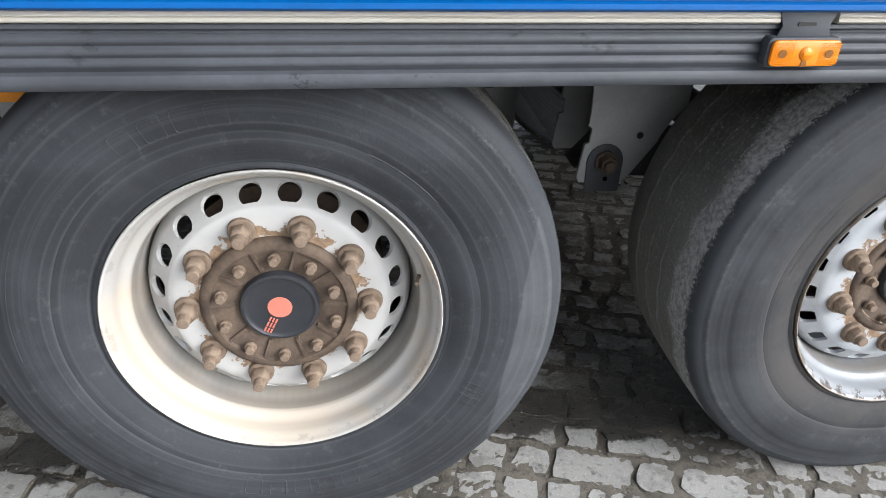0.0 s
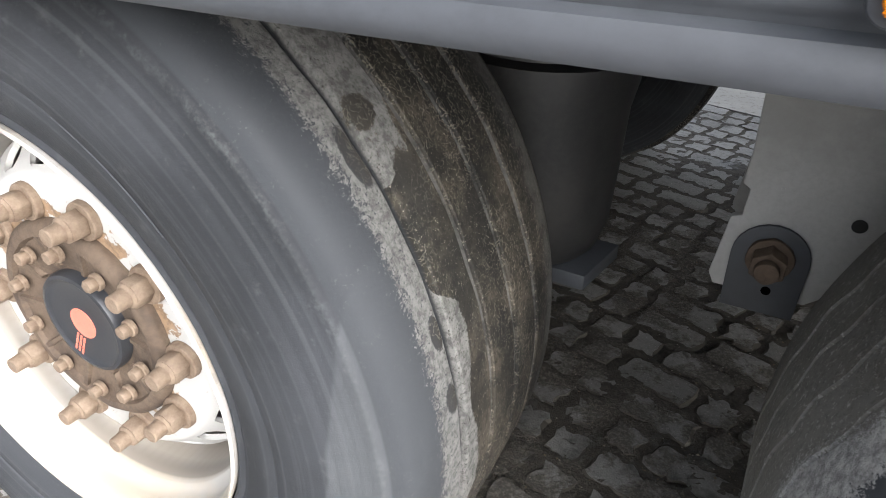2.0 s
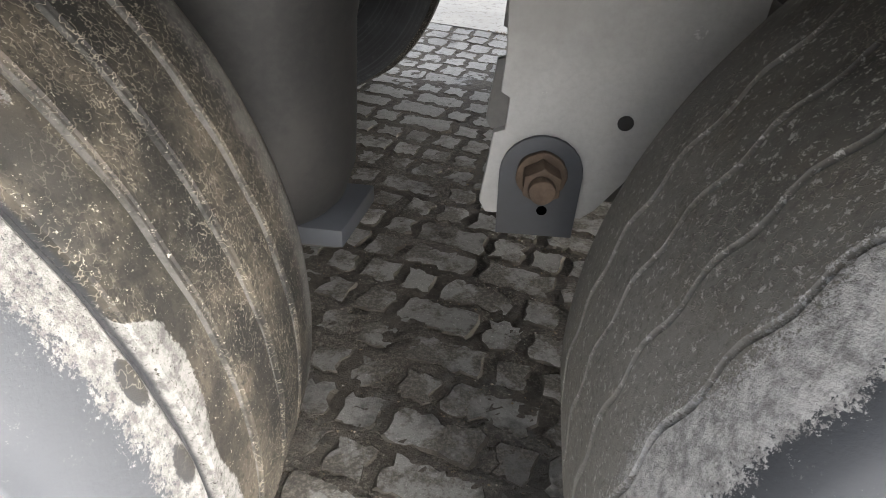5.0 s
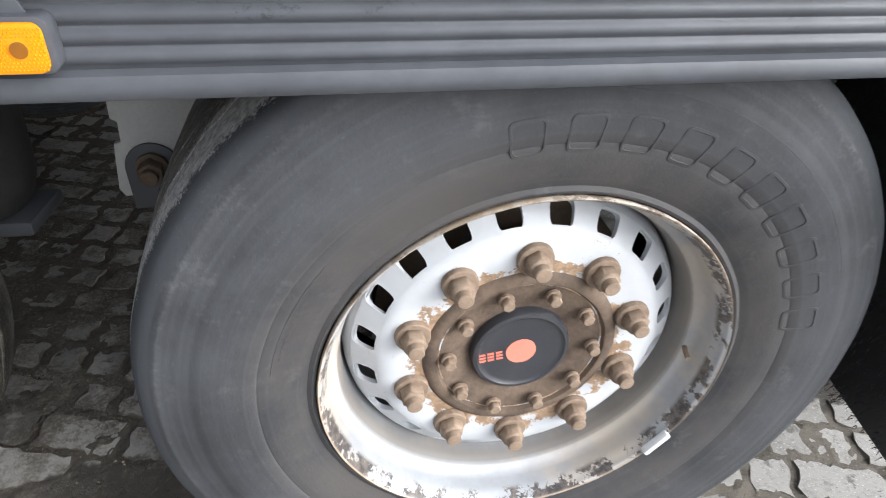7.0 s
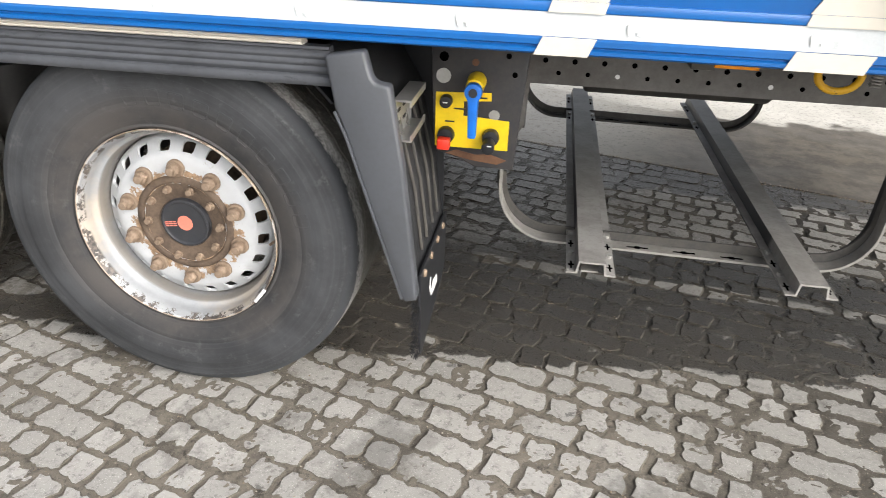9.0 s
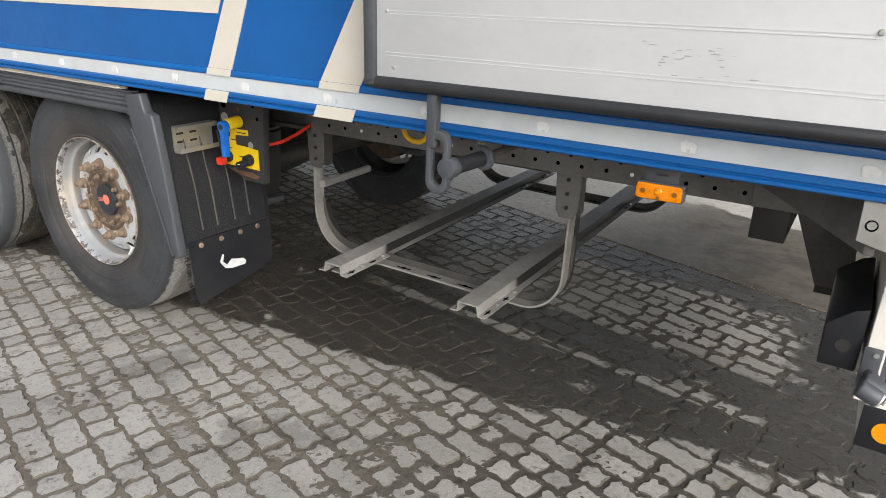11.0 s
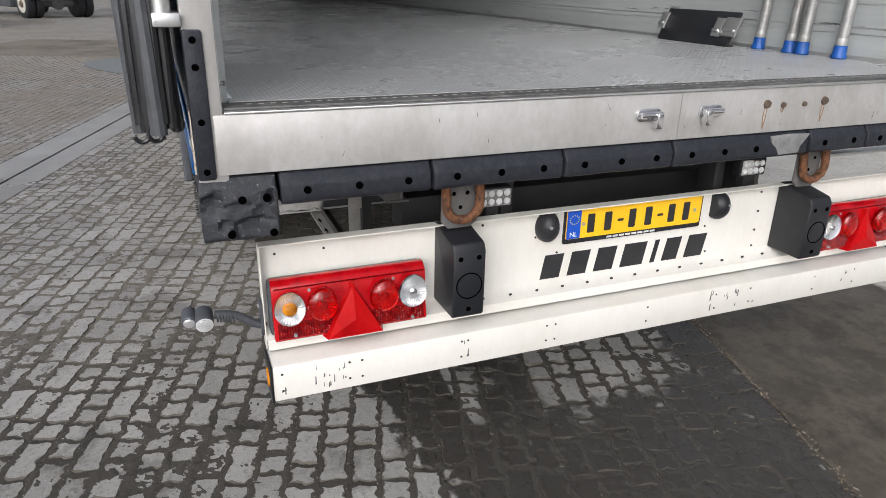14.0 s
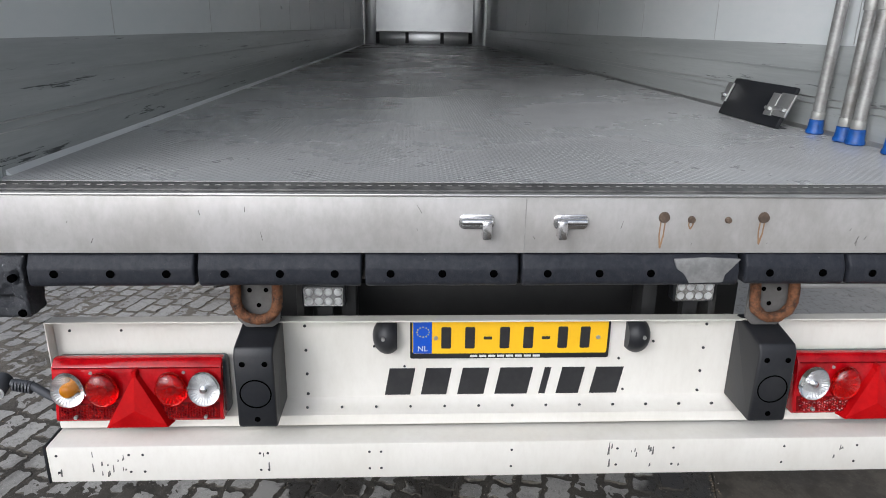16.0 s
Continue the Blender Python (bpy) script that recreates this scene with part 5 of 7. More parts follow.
        part("bracket_hole", cyl(B(), (hx + 0.081, y0 - 0.0065 * s, 0.685), (hx + 0.081, y0 - 0.0075 * s, 0.685), 0.0085, n=20), MAT["dark"], trailer)
# chassis beams, cross members, brake chambers
for y in (0.56, 1.99):
    bm = B()
    box(bm, -6.5, 0.9, y - 0.006, y + 0.006, 0.9, 1.07)
    box(bm, -6.5, 2.86, y - 0.05, y + 0.05, 1.07, 1.084)
    box(bm, -6.5, 0.9, y - 0.05, y + 0.05, 0.886, 0.9)
    part("chassis_beam", bm, MAT["chassis"], trailer, "dusty black chassis beam")
for i in range(14):
    x = 2.55 - i * 0.6
    part("cross_member", box(B(), x - 0.03, x + 0.03, 0.3, 2.25, 1.0, 1.084, 0.004), MAT["chassis"], trailer)

# ---- mudguard and flap behind the last axle ----
guard = [(0.486, 1.052), (0.575, 1.068), (0.59, 1.01), (0.6, 0.998), (0.632, 0.994), (0.66, 0.82), (0.7, 0.45), (0.668, 0.44), (0.655, 0.46), (0.52, 0.9), (0.505, 0.935)]
bm = prism(B(), guard, "y", -0.046, -0.006)
part("mudguard", bm, MAT["guard_grey"], trailer, "dark grey plastic mudguard end piece", bev=0.008, seg=3)
part("mudguard_shell", ribbon(B(), arc(0.0, HUB, 0.62, 40, 80, 14), 0.006, 0.03, 0.44), MAT["plastic_black"], trailer, "black plastic mudguard shell")
part("inner_guard", prism(B(), [(0.5, 1.05), (0.68, 1.05), (0.69, 0.46), (0.608, 0.465), (0.54, 0.8)], "y", 0.43, 0.436), MAT["plastic_black"], trailer, "black inner guard plate", bev=0.002)
part("guard_lip", ribbon(B(), [(0.505, 0.93), (0.53, 0.87), (0.66, 0.452)], 0.006, -0.05, -0.044), MAT["guard_grey"], trailer, bev=0.001)
fc = [(0.684, 0.47), (0.657, 0.7), (0.609, 0.9), (0.552, 1.0), (0.47, 1.06)]
flap = part("mud_flap", ribbon(B(), fc, 0.008, 0.0, 0.425), MAT["flap"], trailer, "black mud flap with ribs, bolted to the mudguard", bev=0.001, seg=1)
for y in (0.085, 0.16, 0.25, 0.33):
    part("rib", ribbon(B(), [(0.687, 0.53), (0.666, 0.7), (0.62, 0.9)], 0.008, y - 0.0025, y + 0.0025), MAT["chassis"], flap, bev=0.001, seg=1)
low = prism(B(), [(0.0, 0.5), (0.43, 0.49), (0.43, 0.31), (0.39, 0.28), (0.03, 0.225), (0.015, 0.26)], "x", 0.693, 0.7)
part("flap_apron", low, MAT["plastic_black"], trailer, bev=0.0015, seg=1)
bristle = B()
for i in range(260):
    z = random.uniform(0.235, 0.8)
    x = 0.69 - 0.16 * max(0, z - 0.47) + random.uniform(-0.012, 0.008)
    cyl(bristle, (x, 0.004, z), (x + random.uniform(-0.006, 0.006), -0.006 - random.random() * 0.009, z - random.uniform(0.0, 0.006)), 0.0018, 0.0007, 4)
for i in range(2600):
    z, y = random.uniform(0.24, 0.98), random.uniform(0.0, 0.42)
    x = (0.684 - 0.16 * max(0, z - 0.47) if z < 0.8 else 0.632 - 0.5 * (z - 0.8)) - 0.005
    cyl(bristle, (x, y, z), (x - random.uniform(0.004, 0.01), y + random.uniform(-0.004, 0.004), z - random.uniform(0.002, 0.012)), 0.0014, 0.0005, 3)
part("bristle_edge", bristle, MAT["flap"], trailer, "bristly face and edge of the mud flap", kind="stuff")
for y in (0.057, 0.158, 0.258, 0.353):
    part("flap_bolt", cyl(B(), (0.7, y, 0.475), (0.706, y, 0.475), 0.0115, 0.009, 12), MAT["nut"], trailer)
blob = [(0.14, 0.375), (0.155, 0.405), (0.162, 0.402), (0.155, 0.372), (0.175, 0.352), (0.2, 0.372), (0.23, 0.362), (0.262, 0.356), (0.276, 0.338), (0.268, 0.326), (0.2, 0.33), (0.165, 0.34)]
part("printed_mark", prism(B(), blob, "x", 0.7, 0.7015), MAT["mark_white"], trailer)
# slotted bracket and valve board
rail = B()
rail_c = [(0.622, 0.942), (0.664, 0.942), (0.664, 0.925), (0.66, 0.925), (0.66, 0.937), (0.627, 0.937), (0.627, 0.845), (0.66, 0.845), (0.66, 0.857), (0.664, 0.857), (0.664, 0.84), (0.622, 0.84)]
prism(rail, rail_c, "y", 0.04, 0.222)
part("slotted_rail", rail, MAT["alu"], trailer, "dull aluminium slotted rail")
for z in (0.878, 0.91):
    for y in (0.07, 0.13):
        part("rail_slot", prism(B(), round_box(y - 0.016, y + 0.016, z - 0.004, z + 0.004, 0.0038, 3), "x", 0.6272, 0.6285), MAT["dark"], trailer)
board = part("valve_board", prism(B(), [(0.676, 1.05), (0.925, 1.05), (0.903, 0.722), (0.8, 0.722), (0.76, 0.742), (0.69, 0.762)], "y", 0.222, 0.254), MAT["board"], trailer, "black valve board with a yellow label and knobs", bev=0.004)
lab = [(0.692, 0.92), (0.835, 0.926), (0.836, 0.905), (0.765, 0.9), (0.765, 0.862), (0.815, 0.86), (0.885, 0.855), (0.885, 0.776), (0.692, 0.776)]
part("label", prism(B(), lab, "y", 0.2185, 0.221), MAT["yellow"], board, "yellow instruction label")
for x, z, w in ((0.755, 0.88, 0.03), (0.8, 0.912, 0.05), (0.79, 0.818, 0.02), (0.73, 0.845, 0.025)):
    part("label_text", box(B(), x - w / 2, x + w / 2, 0.2175, 0.2186, z - 0.002, z + 0.002), MAT["ink"], board)
for x, z, r in ((0.72, 0.9, 0.017), (0.722, 0.81, 0.023), (0.84, 0.812, 0.023)):
    part("knob", cyl(B(), (x, 0.2185, z), (x, 0.194, z), r, r * 0.9, 28), MAT["plastic_black"], board, bev=0.002)
part("knob", box(B(), 0.705, 0.738, 0.164, 0.194, 0.783, 0.812, 0.005), MAT["red_knob"], board, "red push knob")
part("knob", cyl(B(), (0.838, 0.194, 0.804), (0.838, 0.159, 0.797), 0.015, 0.017, 24), MAT["plastic_black"], board, bev=0.002)
part("lever_collar", cyl(B(), (0.797, 0.214, 0.957), (0.797, 0.154, 0.952), 0.024, 0.022, 28), MAT["yellow"], board, bev=0.002)
lever = prism(B(), [(0.788, 0.832), (0.808, 0.832), (0.81, 0.925)] + arc(0.797, 0.947, 0.022, -30, 210, 14) + [(0.785, 0.925)], "y", 0.126, 0.152)
part("lever", lever, MAT["blue_plastic"], board, "blue plastic lever", bev=0.004)
part("lever_eye", cyl(B(), (0.797, 0.1255, 0.947), (0.797, 0.1235, 0.947), 0.011, n=20), MAT["ink"], board)
for x, z, r, key in ((0.71, 1.01, 0.012, "hole"), (0.71, 0.962, 0.019, "steel"), (0.845, 0.868, 0.014, "steel"), (0.79, 1.0, 0.009, "rust"), (0.872, 1.02, 0.007, "hole"), (0.89, 0.975, 0.007, "hole")):
    part("board_hole", cyl(B(), (x, 0.2215, z), (x, 0.22, z), r, n=20), MAT[key], board)
part("rust_patch", prism(B(), [(0.72, 0.757), (0.79, 0.742), (0.86, 0.735), (0.885, 0.748), (0.84, 0.762), (0.8, 0.758), (0.75, 0.768)], "y", 0.2206, 0.2218), MAT["rust"], board)
for x, z in ((0.72, 0.9), (0.842, 0.806)):
    part("knob_mark", box(B(), x - 0.006, x + 0.006, 0.1925 if z > 0.85 else 0.157, 0.1937 if z > 0.85 else 0.1586, z - 0.0015, z + 0.0015), MAT["mark_white"], board)
# perforated outer chassis rail under the body
rail = box(B(), 0.9, 2.75, 0.5, 0.508, 0.89, 1.084)
box(rail, 0.9, 2.75, 0.508, 0.57, 0.89, 0.897)
prism(rail, [(2.6, 1.084), (2.9, 1.084), (2.9, 0.95), (2.75, 0.9), (2.6, 0.89)], "y", 0.492, 0.5)
prism(rail, [(2.58, 0.5), (2.88, -0.02), (2.9, -0.02), (2.62, 0.5)], "z", 0.97, 1.084)
part("chassis_side_rail", rail, MAT["chassis_grey"], trailer, "dusty perforated grey chassis rail", bev=0.001, seg=1)
for i in range(22):
    x = 0.96 + i * 0.083
    for dx, z, r, key in ((0.0, 0.958, 0.0075, "hole"), (0.04, 0.924, 0.0065, "mark_white" if i in (2, 7, 15, 16, 20) else "hole")):
        part("rail_hole", cyl(B(), (x + dx, 0.5, z), (x + dx, 0.4985, z), r, n=14), MAT[key], trailer)
part("reflector_tab", prism(B(), [(1.32, 1.06), (1.41, 1.06), (1.41, 1.075), (1.32, 1.075)], "y", 0.05, 0.06), MAT["orange_deep"], trailer)
lash = [(1.63 + 0.047 * math.cos(radians(a)), 0.2, 1.03 + (0.036 if a > 180 else 0.05) * math.sin(radians(a))) for a in range(0, 361, 12)]
part("lashing_ring", tube(B(), lash, 0.0085, 10), MAT["lash_yellow"], trailer, "worn yellow lashing ring under the body")
part("ring_tab", box(B(), 1.605, 1.655, 0.185, 0.215, 1.05, 1.088, 0.003), MAT["chassis"], trailer)
coil = [(1.78 + 0.012 * math.cos(k * 0.9), 0.36 + 0.012 * math.sin(k * 0.9), 1.06 - 0.0011 * k) for k in range(80)]
part("coil_spring", tube(B(), coil, 0.003, 6), MAT["steel"], trailer, "small grey coil spring")
corner = [(2.86, 1.085), (3.03, 1.085), (3.03, 0.94), (2.99, 0.947), (2.92, 0.985), (2.862, 1.0)]
part("corner_plate", prism(B(), corner, "y", -0.034, -0.02), MAT["corner_plate"], trailer, "scratched cream-grey corner plate with three bolts", bev=0.002)
for x in (2.883, 2.937, 2.991):
    part("corner_bolt", cyl(B(), (x, -0.034, 1.036), (x, -0.0372, 1.036), 0.0092, 0.0082, 20), MAT["rust_run"] if 2.9 < x < 2.95 else MAT["steel"], trailer)
    part("bolt_ring", cyl(B(), (x, -0.0338, 1.0354), (x, -0.0352, 1.0354), 0.0118, n=24), MAT["hole"], trailer)
part("rust_run", prism(B(), [(2.931, 1.026), (2.943, 1.026), (2.945, 1.006), (2.941, 0.992), (2.936, 0.99), (2.929, 1.004)], "y", -0.0349, -0.0343), MAT["rust_run"], trailer)
# post at the rear corner
for yy, s in ((-0.04, 1), (2.59, -1)):
    part("corner_post", box(B(), 2.975, 3.083, min(yy + 0.003 * s, yy + 0.068 * s), max(yy + 0.003 * s, yy + 0.068 * s), 1.09, 3.96, 0.004), MAT["sill"], trailer, "rust-stained stainless corner post")
    part("rubber_strip", box(B(), 3.035, 3.092, min(yy + 0.004 * s, yy + 0.042 * s) - 0.002, max(yy + 0.004 * s, yy + 0.042 * s), 1.1, 1.42, 0.006), MAT["bumper_rubber"], trailer, "black rubber buffer strip")
    for z in (1.12, 1.23, 1.345, 1.4):
        part("strip_bolt", cyl(B(), (3.0915, yy + 0.022 * s, z), (3.0932, yy + 0.022 * s, z), 0.0075, n=16), MAT["hole"], trailer)
    for z0 in (1.425, 2.4, 3.3):
        hinge = box(B(), 3.0, 3.1, min(yy - 0.05 * s, yy + 0.004 * s), max(yy - 0.05 * s, yy + 0.004 * s), z0, z0 + 0.028, 0.004)
        cyl(hinge, (3.075, yy - 0.03 * s, z0 + 0.02), (3.075, yy - 0.03 * s, z0 + 0.1), 0.018, n=20)
        part("hinge", hinge, MAT["alu"], trailer)
for yy, s in ((-0.04, 1), (2.59, -1)):
    part("post_foot", box(B(), 2.973, 3.033, min(yy - 0.001 * s, yy + 0.003 * s), max(yy - 0.001 * s, yy + 0.003 * s), 1.092, 1.246, 0.001), MAT["post_foot"], trailer, "rust-stained cream foot of the corner post")

# ---- doors folded back along the sides ----
def door(yy, s, label):
    y_in, y_out = yy - 0.02 * s, yy - 0.098 * s
    lo, hi = min(y_in, y_out), max(y_in, y_out)
    d = part("rear_door", box(B(), 1.735, 3.03, lo, hi, 1.232, 3.86, 0.004), MAT["door_white"], trailer, label)
    for z in (1.29, 1.298, 1.39, 1.397, 1.62, 1.627, 1.9, 2.2):
        part("panel_bead", box(B(), 1.765, 3.022, min(y_out, y_out - 0.0012 * s), max(y_out, y_out - 0.0012 * s), z - 0.0009, z + 0.0009), MAT["door_white"], d)
    part("seal", box(B(), 1.7, 1.735, min(lo, lo) - 0.012, hi + 0.012, 1.212, 3.88, 0.008), MAT["plastic_grey"], d, "grey edge profile")
    for k in range(3):
        bot = cyl(B(), (1.7, (lo + hi) / 2 + (k - 1) * 0.032, 1.222 - 0.003 * k), (3.03, (lo + hi) / 2 + (k - 1) * 0.032, 1.222 - 0.003 * k), 0.017, n=16)
        part("seal", bot, MAT["rubber_black"], d, "black rubber door seal")
    for k, (x, y, r) in enumerate(((3.043, -0.106, 0.0135), (3.058, -0.096, 0.012), (3.067, -0.084, 0.013), (3.07, -0.068, 0.018), (3.069, -0.051, 0.013), (3.06, -0.037, 0.012), (3.042, -0.03, 0.012), (3.04, -0.07, 0.02))):
        pts = [(x + 0.004 * math.sin(z * 9 + k), yy + (y + 0.003 * math.sin(z * 7 + 2 * k)) * s, z) for z in [1.206 + 0.011 * ((k * 5) % 3) + i * 0.12 for i in range(22)]]
        part("seal", tube(B(), pts, r, 10), MAT["seal_grey" if k in (0, 3) else "seal_black"], d, "rounded grey door seal" if k == 0 else "folded black rubber door seal")
    for x, z in ((1.77, 1.395), (1.79, 1.262), (2.82, 1.4)):
        part("rivet", cyl(B(), (x, y_out, z), (x, y_out - 0.005 * s, z), 0.006, 0.004, 12), MAT["steel"], d)
    for dy in (0.0, 0.028):
        hook = [(3.052, yy - (0.1 - dy - 0.014 * math.cos(radians(a))) * s, 1.2 - 0.013 * math.sin(radians(a))) for a in range(0, 200, 20)]
        part("seal", tube(B(), [(3.052, hook[0][1], 1.22)] + hook, 0.005, 8), MAT["seal_black"], d, "torn end of the rubber seal")
    scuff = B()
    for k in range(26):
        x, z = random.gauss(2.5, 0.06), random.gauss(1.335, 0.022)
        w, h = random.uniform(0.003, 0.022), random.uniform(0.0006, 0.0022)
        prism(scuff, [(x, z), (x + w, z + h * 0.4), (x + w * 0.8, z + h), (x + w * 0.1, z + h * 1.2)], "y", y_out - 0.0005 * s, y_out - 0.0014 * s)
    part("scuffs", scuff, MAT["steel"], d, kind="stuff")
    return d


door(LEFT, 1, "white rear door folded back against the side wall")
door(RIGHT, -1, "white rear door folded back against the side wall")
# locking bar handle that hangs below the door
hb = part("door_handle", box(B(), 1.885, 1.913, -0.13, -0.102, 1.07, 1.225, 0.004), MAT["plastic_grey"], trailer, "grey locking handle hanging below the open door")
outer, inner = round_box(1.884, 1.95, 0.95, 1.115, 0.03), round_box(1.899, 1.935, 0.972, 1.092, 0.017)
grip = B()
o1, o2 = [[grip.verts.new((x, y, z)) for x, z in outer] for y in (-0.128, -0.104)]
n1, n2 = [[grip.verts.new((x, y, z)) for x, z in inner] for y in (-0.128, -0.104)]
for i in range(len(o1)):
    j = (i + 1) % len(o1)
    for ring in ((o1[i], o1[j], n1[j], n1[i]), (o2[j], o2[i], n2[i], n2[j]), (o1[j], o1[i], o2[i], o2[j]), (n1[i], n1[j], n2[j], n2[i])):
        grip.faces.new(ring)
part("grip", grip, MAT["guard_grey"], hb, "long grey ring grip", bev=0.003)
part("shaft", cyl(B(), (1.946, -0.112, 1.018), (1.974, 0.03, 1.026), 0.021, n=20), MAT["plastic_black"], hb)
part("boss", cyl(B(), (1.946, -0.13, 1.02), (1.948, -0.09, 1.02), 0.027, n=24), MAT["guard_grey"], hb, bev=0.004)
part("shaft_bearing", cyl(B(), (1.972, 0.014, 1.026), (1.975, 0.03, 1.027), 0.034, n=24), MAT["guard_grey"], hb, bev=0.003)
part("rod", cyl(B(), (1.975, 0.03, 1.027), (1.985, 0.5, 1.035), 0.011, n=14), MAT["chassis"], hb)

# ---- pallet rack slung below the chassis ----
rack = tagged(part("pallet_rack", box(B(), 1.13, 1.18, 0.34, 2.3, 0.372, 0.378), MAT["frame_grey"], trailer), "dusty grey steel pallet rack with bent hangers")
for x in (1.157, 1.78):
    pr = [(x - 0.072, 0.382), (x - 0.06, 0.382), (x - 0.045, 0.384), (x - 0.04, 0.42), (x + 0.04, 0.42), (x + 0.045, 0.384), (x + 0.072, 0.382), (x + 0.072, 0.377), (x + 0.04, 0.378), (x + 0.035, 0.414), (x - 0.035, 0.414), (x - 0.04, 0.378), (x - 0.072, 0.377)]
    chan = part("cross_channel", prism(B(), pr, "y", 0.315, 2.36), MAT["rack"], rack, angle=20)
    for y in (0.36, 0.5, 1.9, 2.2):
        for s in (-1, 1):
            part("slot", box(B(), x + 0.058 * s - 0.003, x + 0.058 * s + 0.003, y - 0.022, y + 0.022, 0.3822, 0.3836), MAT["hole"], chan)
            part("slot", box(B(), x + 0.058 * s - 0.009, x + 0.058 * s + 0.009, y - 0.004, y + 0.004, 0.3824, 0.3838), MAT["hole"], chan)
            part("bolt", cyl(B(), (x + 0.058 * s, y + 0.07, 0.382), (x + 0.058 * s, y + 0.07, 0.392), 0.009, n=6), MAT["steel"], chan)
for y0, y1 in ((0.555, 0.61), (2.0, 2.055)):
    path = [(0.855, 0.95), (0.855, 0.55)] + arc(1.035, 0.535, 0.18, 180, 266, 12) + [(1.2, 0.352), (1.75, 0.344)] + arc(1.87, 0.5, 0.157, 268, 358, 12) + [(2.03, 0.62), (2.035, 0.95)]
    part("hanger", ribbon(B(), path, 0.008, y0, y1), MAT["frame_grey" if y0 < 1 else "chassis"], rack)
    part("hanger_flange", ribbon(B(), path[1:], 0.012, y1 + 0.001, y1 + 0.042), MAT["dark"], rack)
    part("hanger", ribbon(B(), [(px, pz + 0.022) for px, pz in path[1:-1]], 0.03, y1 - 0.007, y1), MAT["chassis"], rack)
    for x in (1.32, 1.47, 1.62):
        zt = 0.356 - (x - 1.2) * 0.0145
        part("slot", box(B(), x - 0.035, x + 0.035, y0 + 0.016, y0 + 0.022, zt - 0.0005, zt + 0.0015), MAT["hole"], rack)
        part("slot", box(B(), x - 0.008, x + 0.008, y0 + 0.011, y0 + 0.027, zt - 0.0003, zt + 0.0018), MAT["hole"], rack)
for x0, x1, y in ((0.82, 0.93, 0.562), (1.965, 2.075, 0.562)):
    up = prism(B(), [(x0, 1.07), (x1, 1.07), (x1 - 0.015, 0.75), (x1 - 0.03, 0.722), (x0 + 0.03, 0.722), (x0 + 0.015, 0.75)], "y", y - 0.012, y - 0.004)
    part("rack_bracket", up, MAT["chassis_grey"], rack, bev=0.0015, seg=1)
    part("bracket_flange", box(B(), x1 - 0.022, x1 - 0.014, y - 0.004, y + 0.05, 0.735, 1.07, 0.002), MAT["chassis"], rack)
    for z in (0.76, 0.81, 0.86, 0.91):
        part("bolt", cyl(B(), ((x0 + x1) / 2, y - 0.012, z), ((x0 + x1) / 2, y - 0.018, z), 0.007, n=10), MAT["dark"], rack)
part("brace", tube(B(), [(0.872, 0.585, 0.64), (0.8, 1.0, 0.615)], 0.018, 8), MAT["frame_grey"], rack)
part("air_hose", tube(B(), [(0.86, 0.27, 0.86), (0.895, 0.33, 0.87), (0.9, 0.42, 0.89), (0.88, 0.55, 0.92)], 0.007, 8), MAT["red_knob"], trailer, "red air hose")
part("air_tank", cyl(B(), (1.1, 1.05, 0.86), (1.75, 1.05, 0.86), 0.12, n=36), MAT["chassis"], trailer, "black compressed air tank", bev=0.02, seg=3)
for y in (0.84, 1.66):
    part("rear_upright", box(B(), 2.8, 2.88, y - 0.02, y + 0.02, 0.55, 1.07, 0.003), MAT["dark"], trailer)
part("bumper_arm", prism(B(), [(2.62, 1.06), (2.86, 1.06), (2.9, 0.62), (2.8, 0.62)], "y", 0.7, 0.72), MAT["chassis"], trailer, bev=0.002)
part("bumper_arm", prism(B(), [(2.62, 1.06), (2.86, 1.06), (2.9, 0.62), (2.8, 0.62)], "y", 1.83, 1.85), MAT["chassis"], trailer, bev=0.002)
part("rear_cross_beam", box(B(), 2.6, 2.7, 0.56, 2.0, 0.775, 0.885, 0.004), MAT["dark"], trailer, "black cross beam behind the tail panel")
for z0, z1 in ((0.985, 1.012), (0.945, 0.957)):
    part("slotted_rail", box(B(), 2.86, 2.9, 2.03, 2.5, z0, z1, 0.002), MAT["alu"], trailer, "dull aluminium slotted rail")
box_ob = part("tank_box", prism(B(), [(2.85, 0.65), (2.93, 0.65), (2.93, 0.81), (2.9, 0.8), (2.848, 0.755)], "y", 0.1, 0.5), MAT["plastic_black"], trailer, "black plastic box behind the tail panel", bev=0.006)
part("knockout", cyl(B(), (2.893, 0.1, 0.71), (2.893, 0.098, 0.71), 0.016, n=24), MAT["dark"], box_ob)

# ---- rear frame ----
sill = part("rear_sill", box(B(), 3.008, 3.0855, 0.006, 2.544, 1.107, 1.243, 0.004), MAT["sill"], trailer, "stained stainless rear sill")
part("sill_lip", box(B(), 3.033, 3.091, 0.03, 2.52, 1.2435, 1.249, 0.002), MAT["alu"], trailer)
part("sill_rubber", box(B(), 3.001, 3.073, 0.032, 2.518, 1.2495, 1.2555, 0.002), MAT["threshold"], trailer, "worn black threshold strip")
studs = B()
for i in range(90):
    y = 0.09 + i * 0.0265
    box(studs, 3.033, 3.037, y - 0.006, y + 0.006, 1.2555, 1.2568)
part("threshold_studs", studs, MAT["steel"], trailer, kind="stuff")
part("sill_seam", box(B(), 3.0853, 3.0866, 1.2688, 1.2712, 1.113, 1.239), MAT["steel"], trailer)
nicks = B()
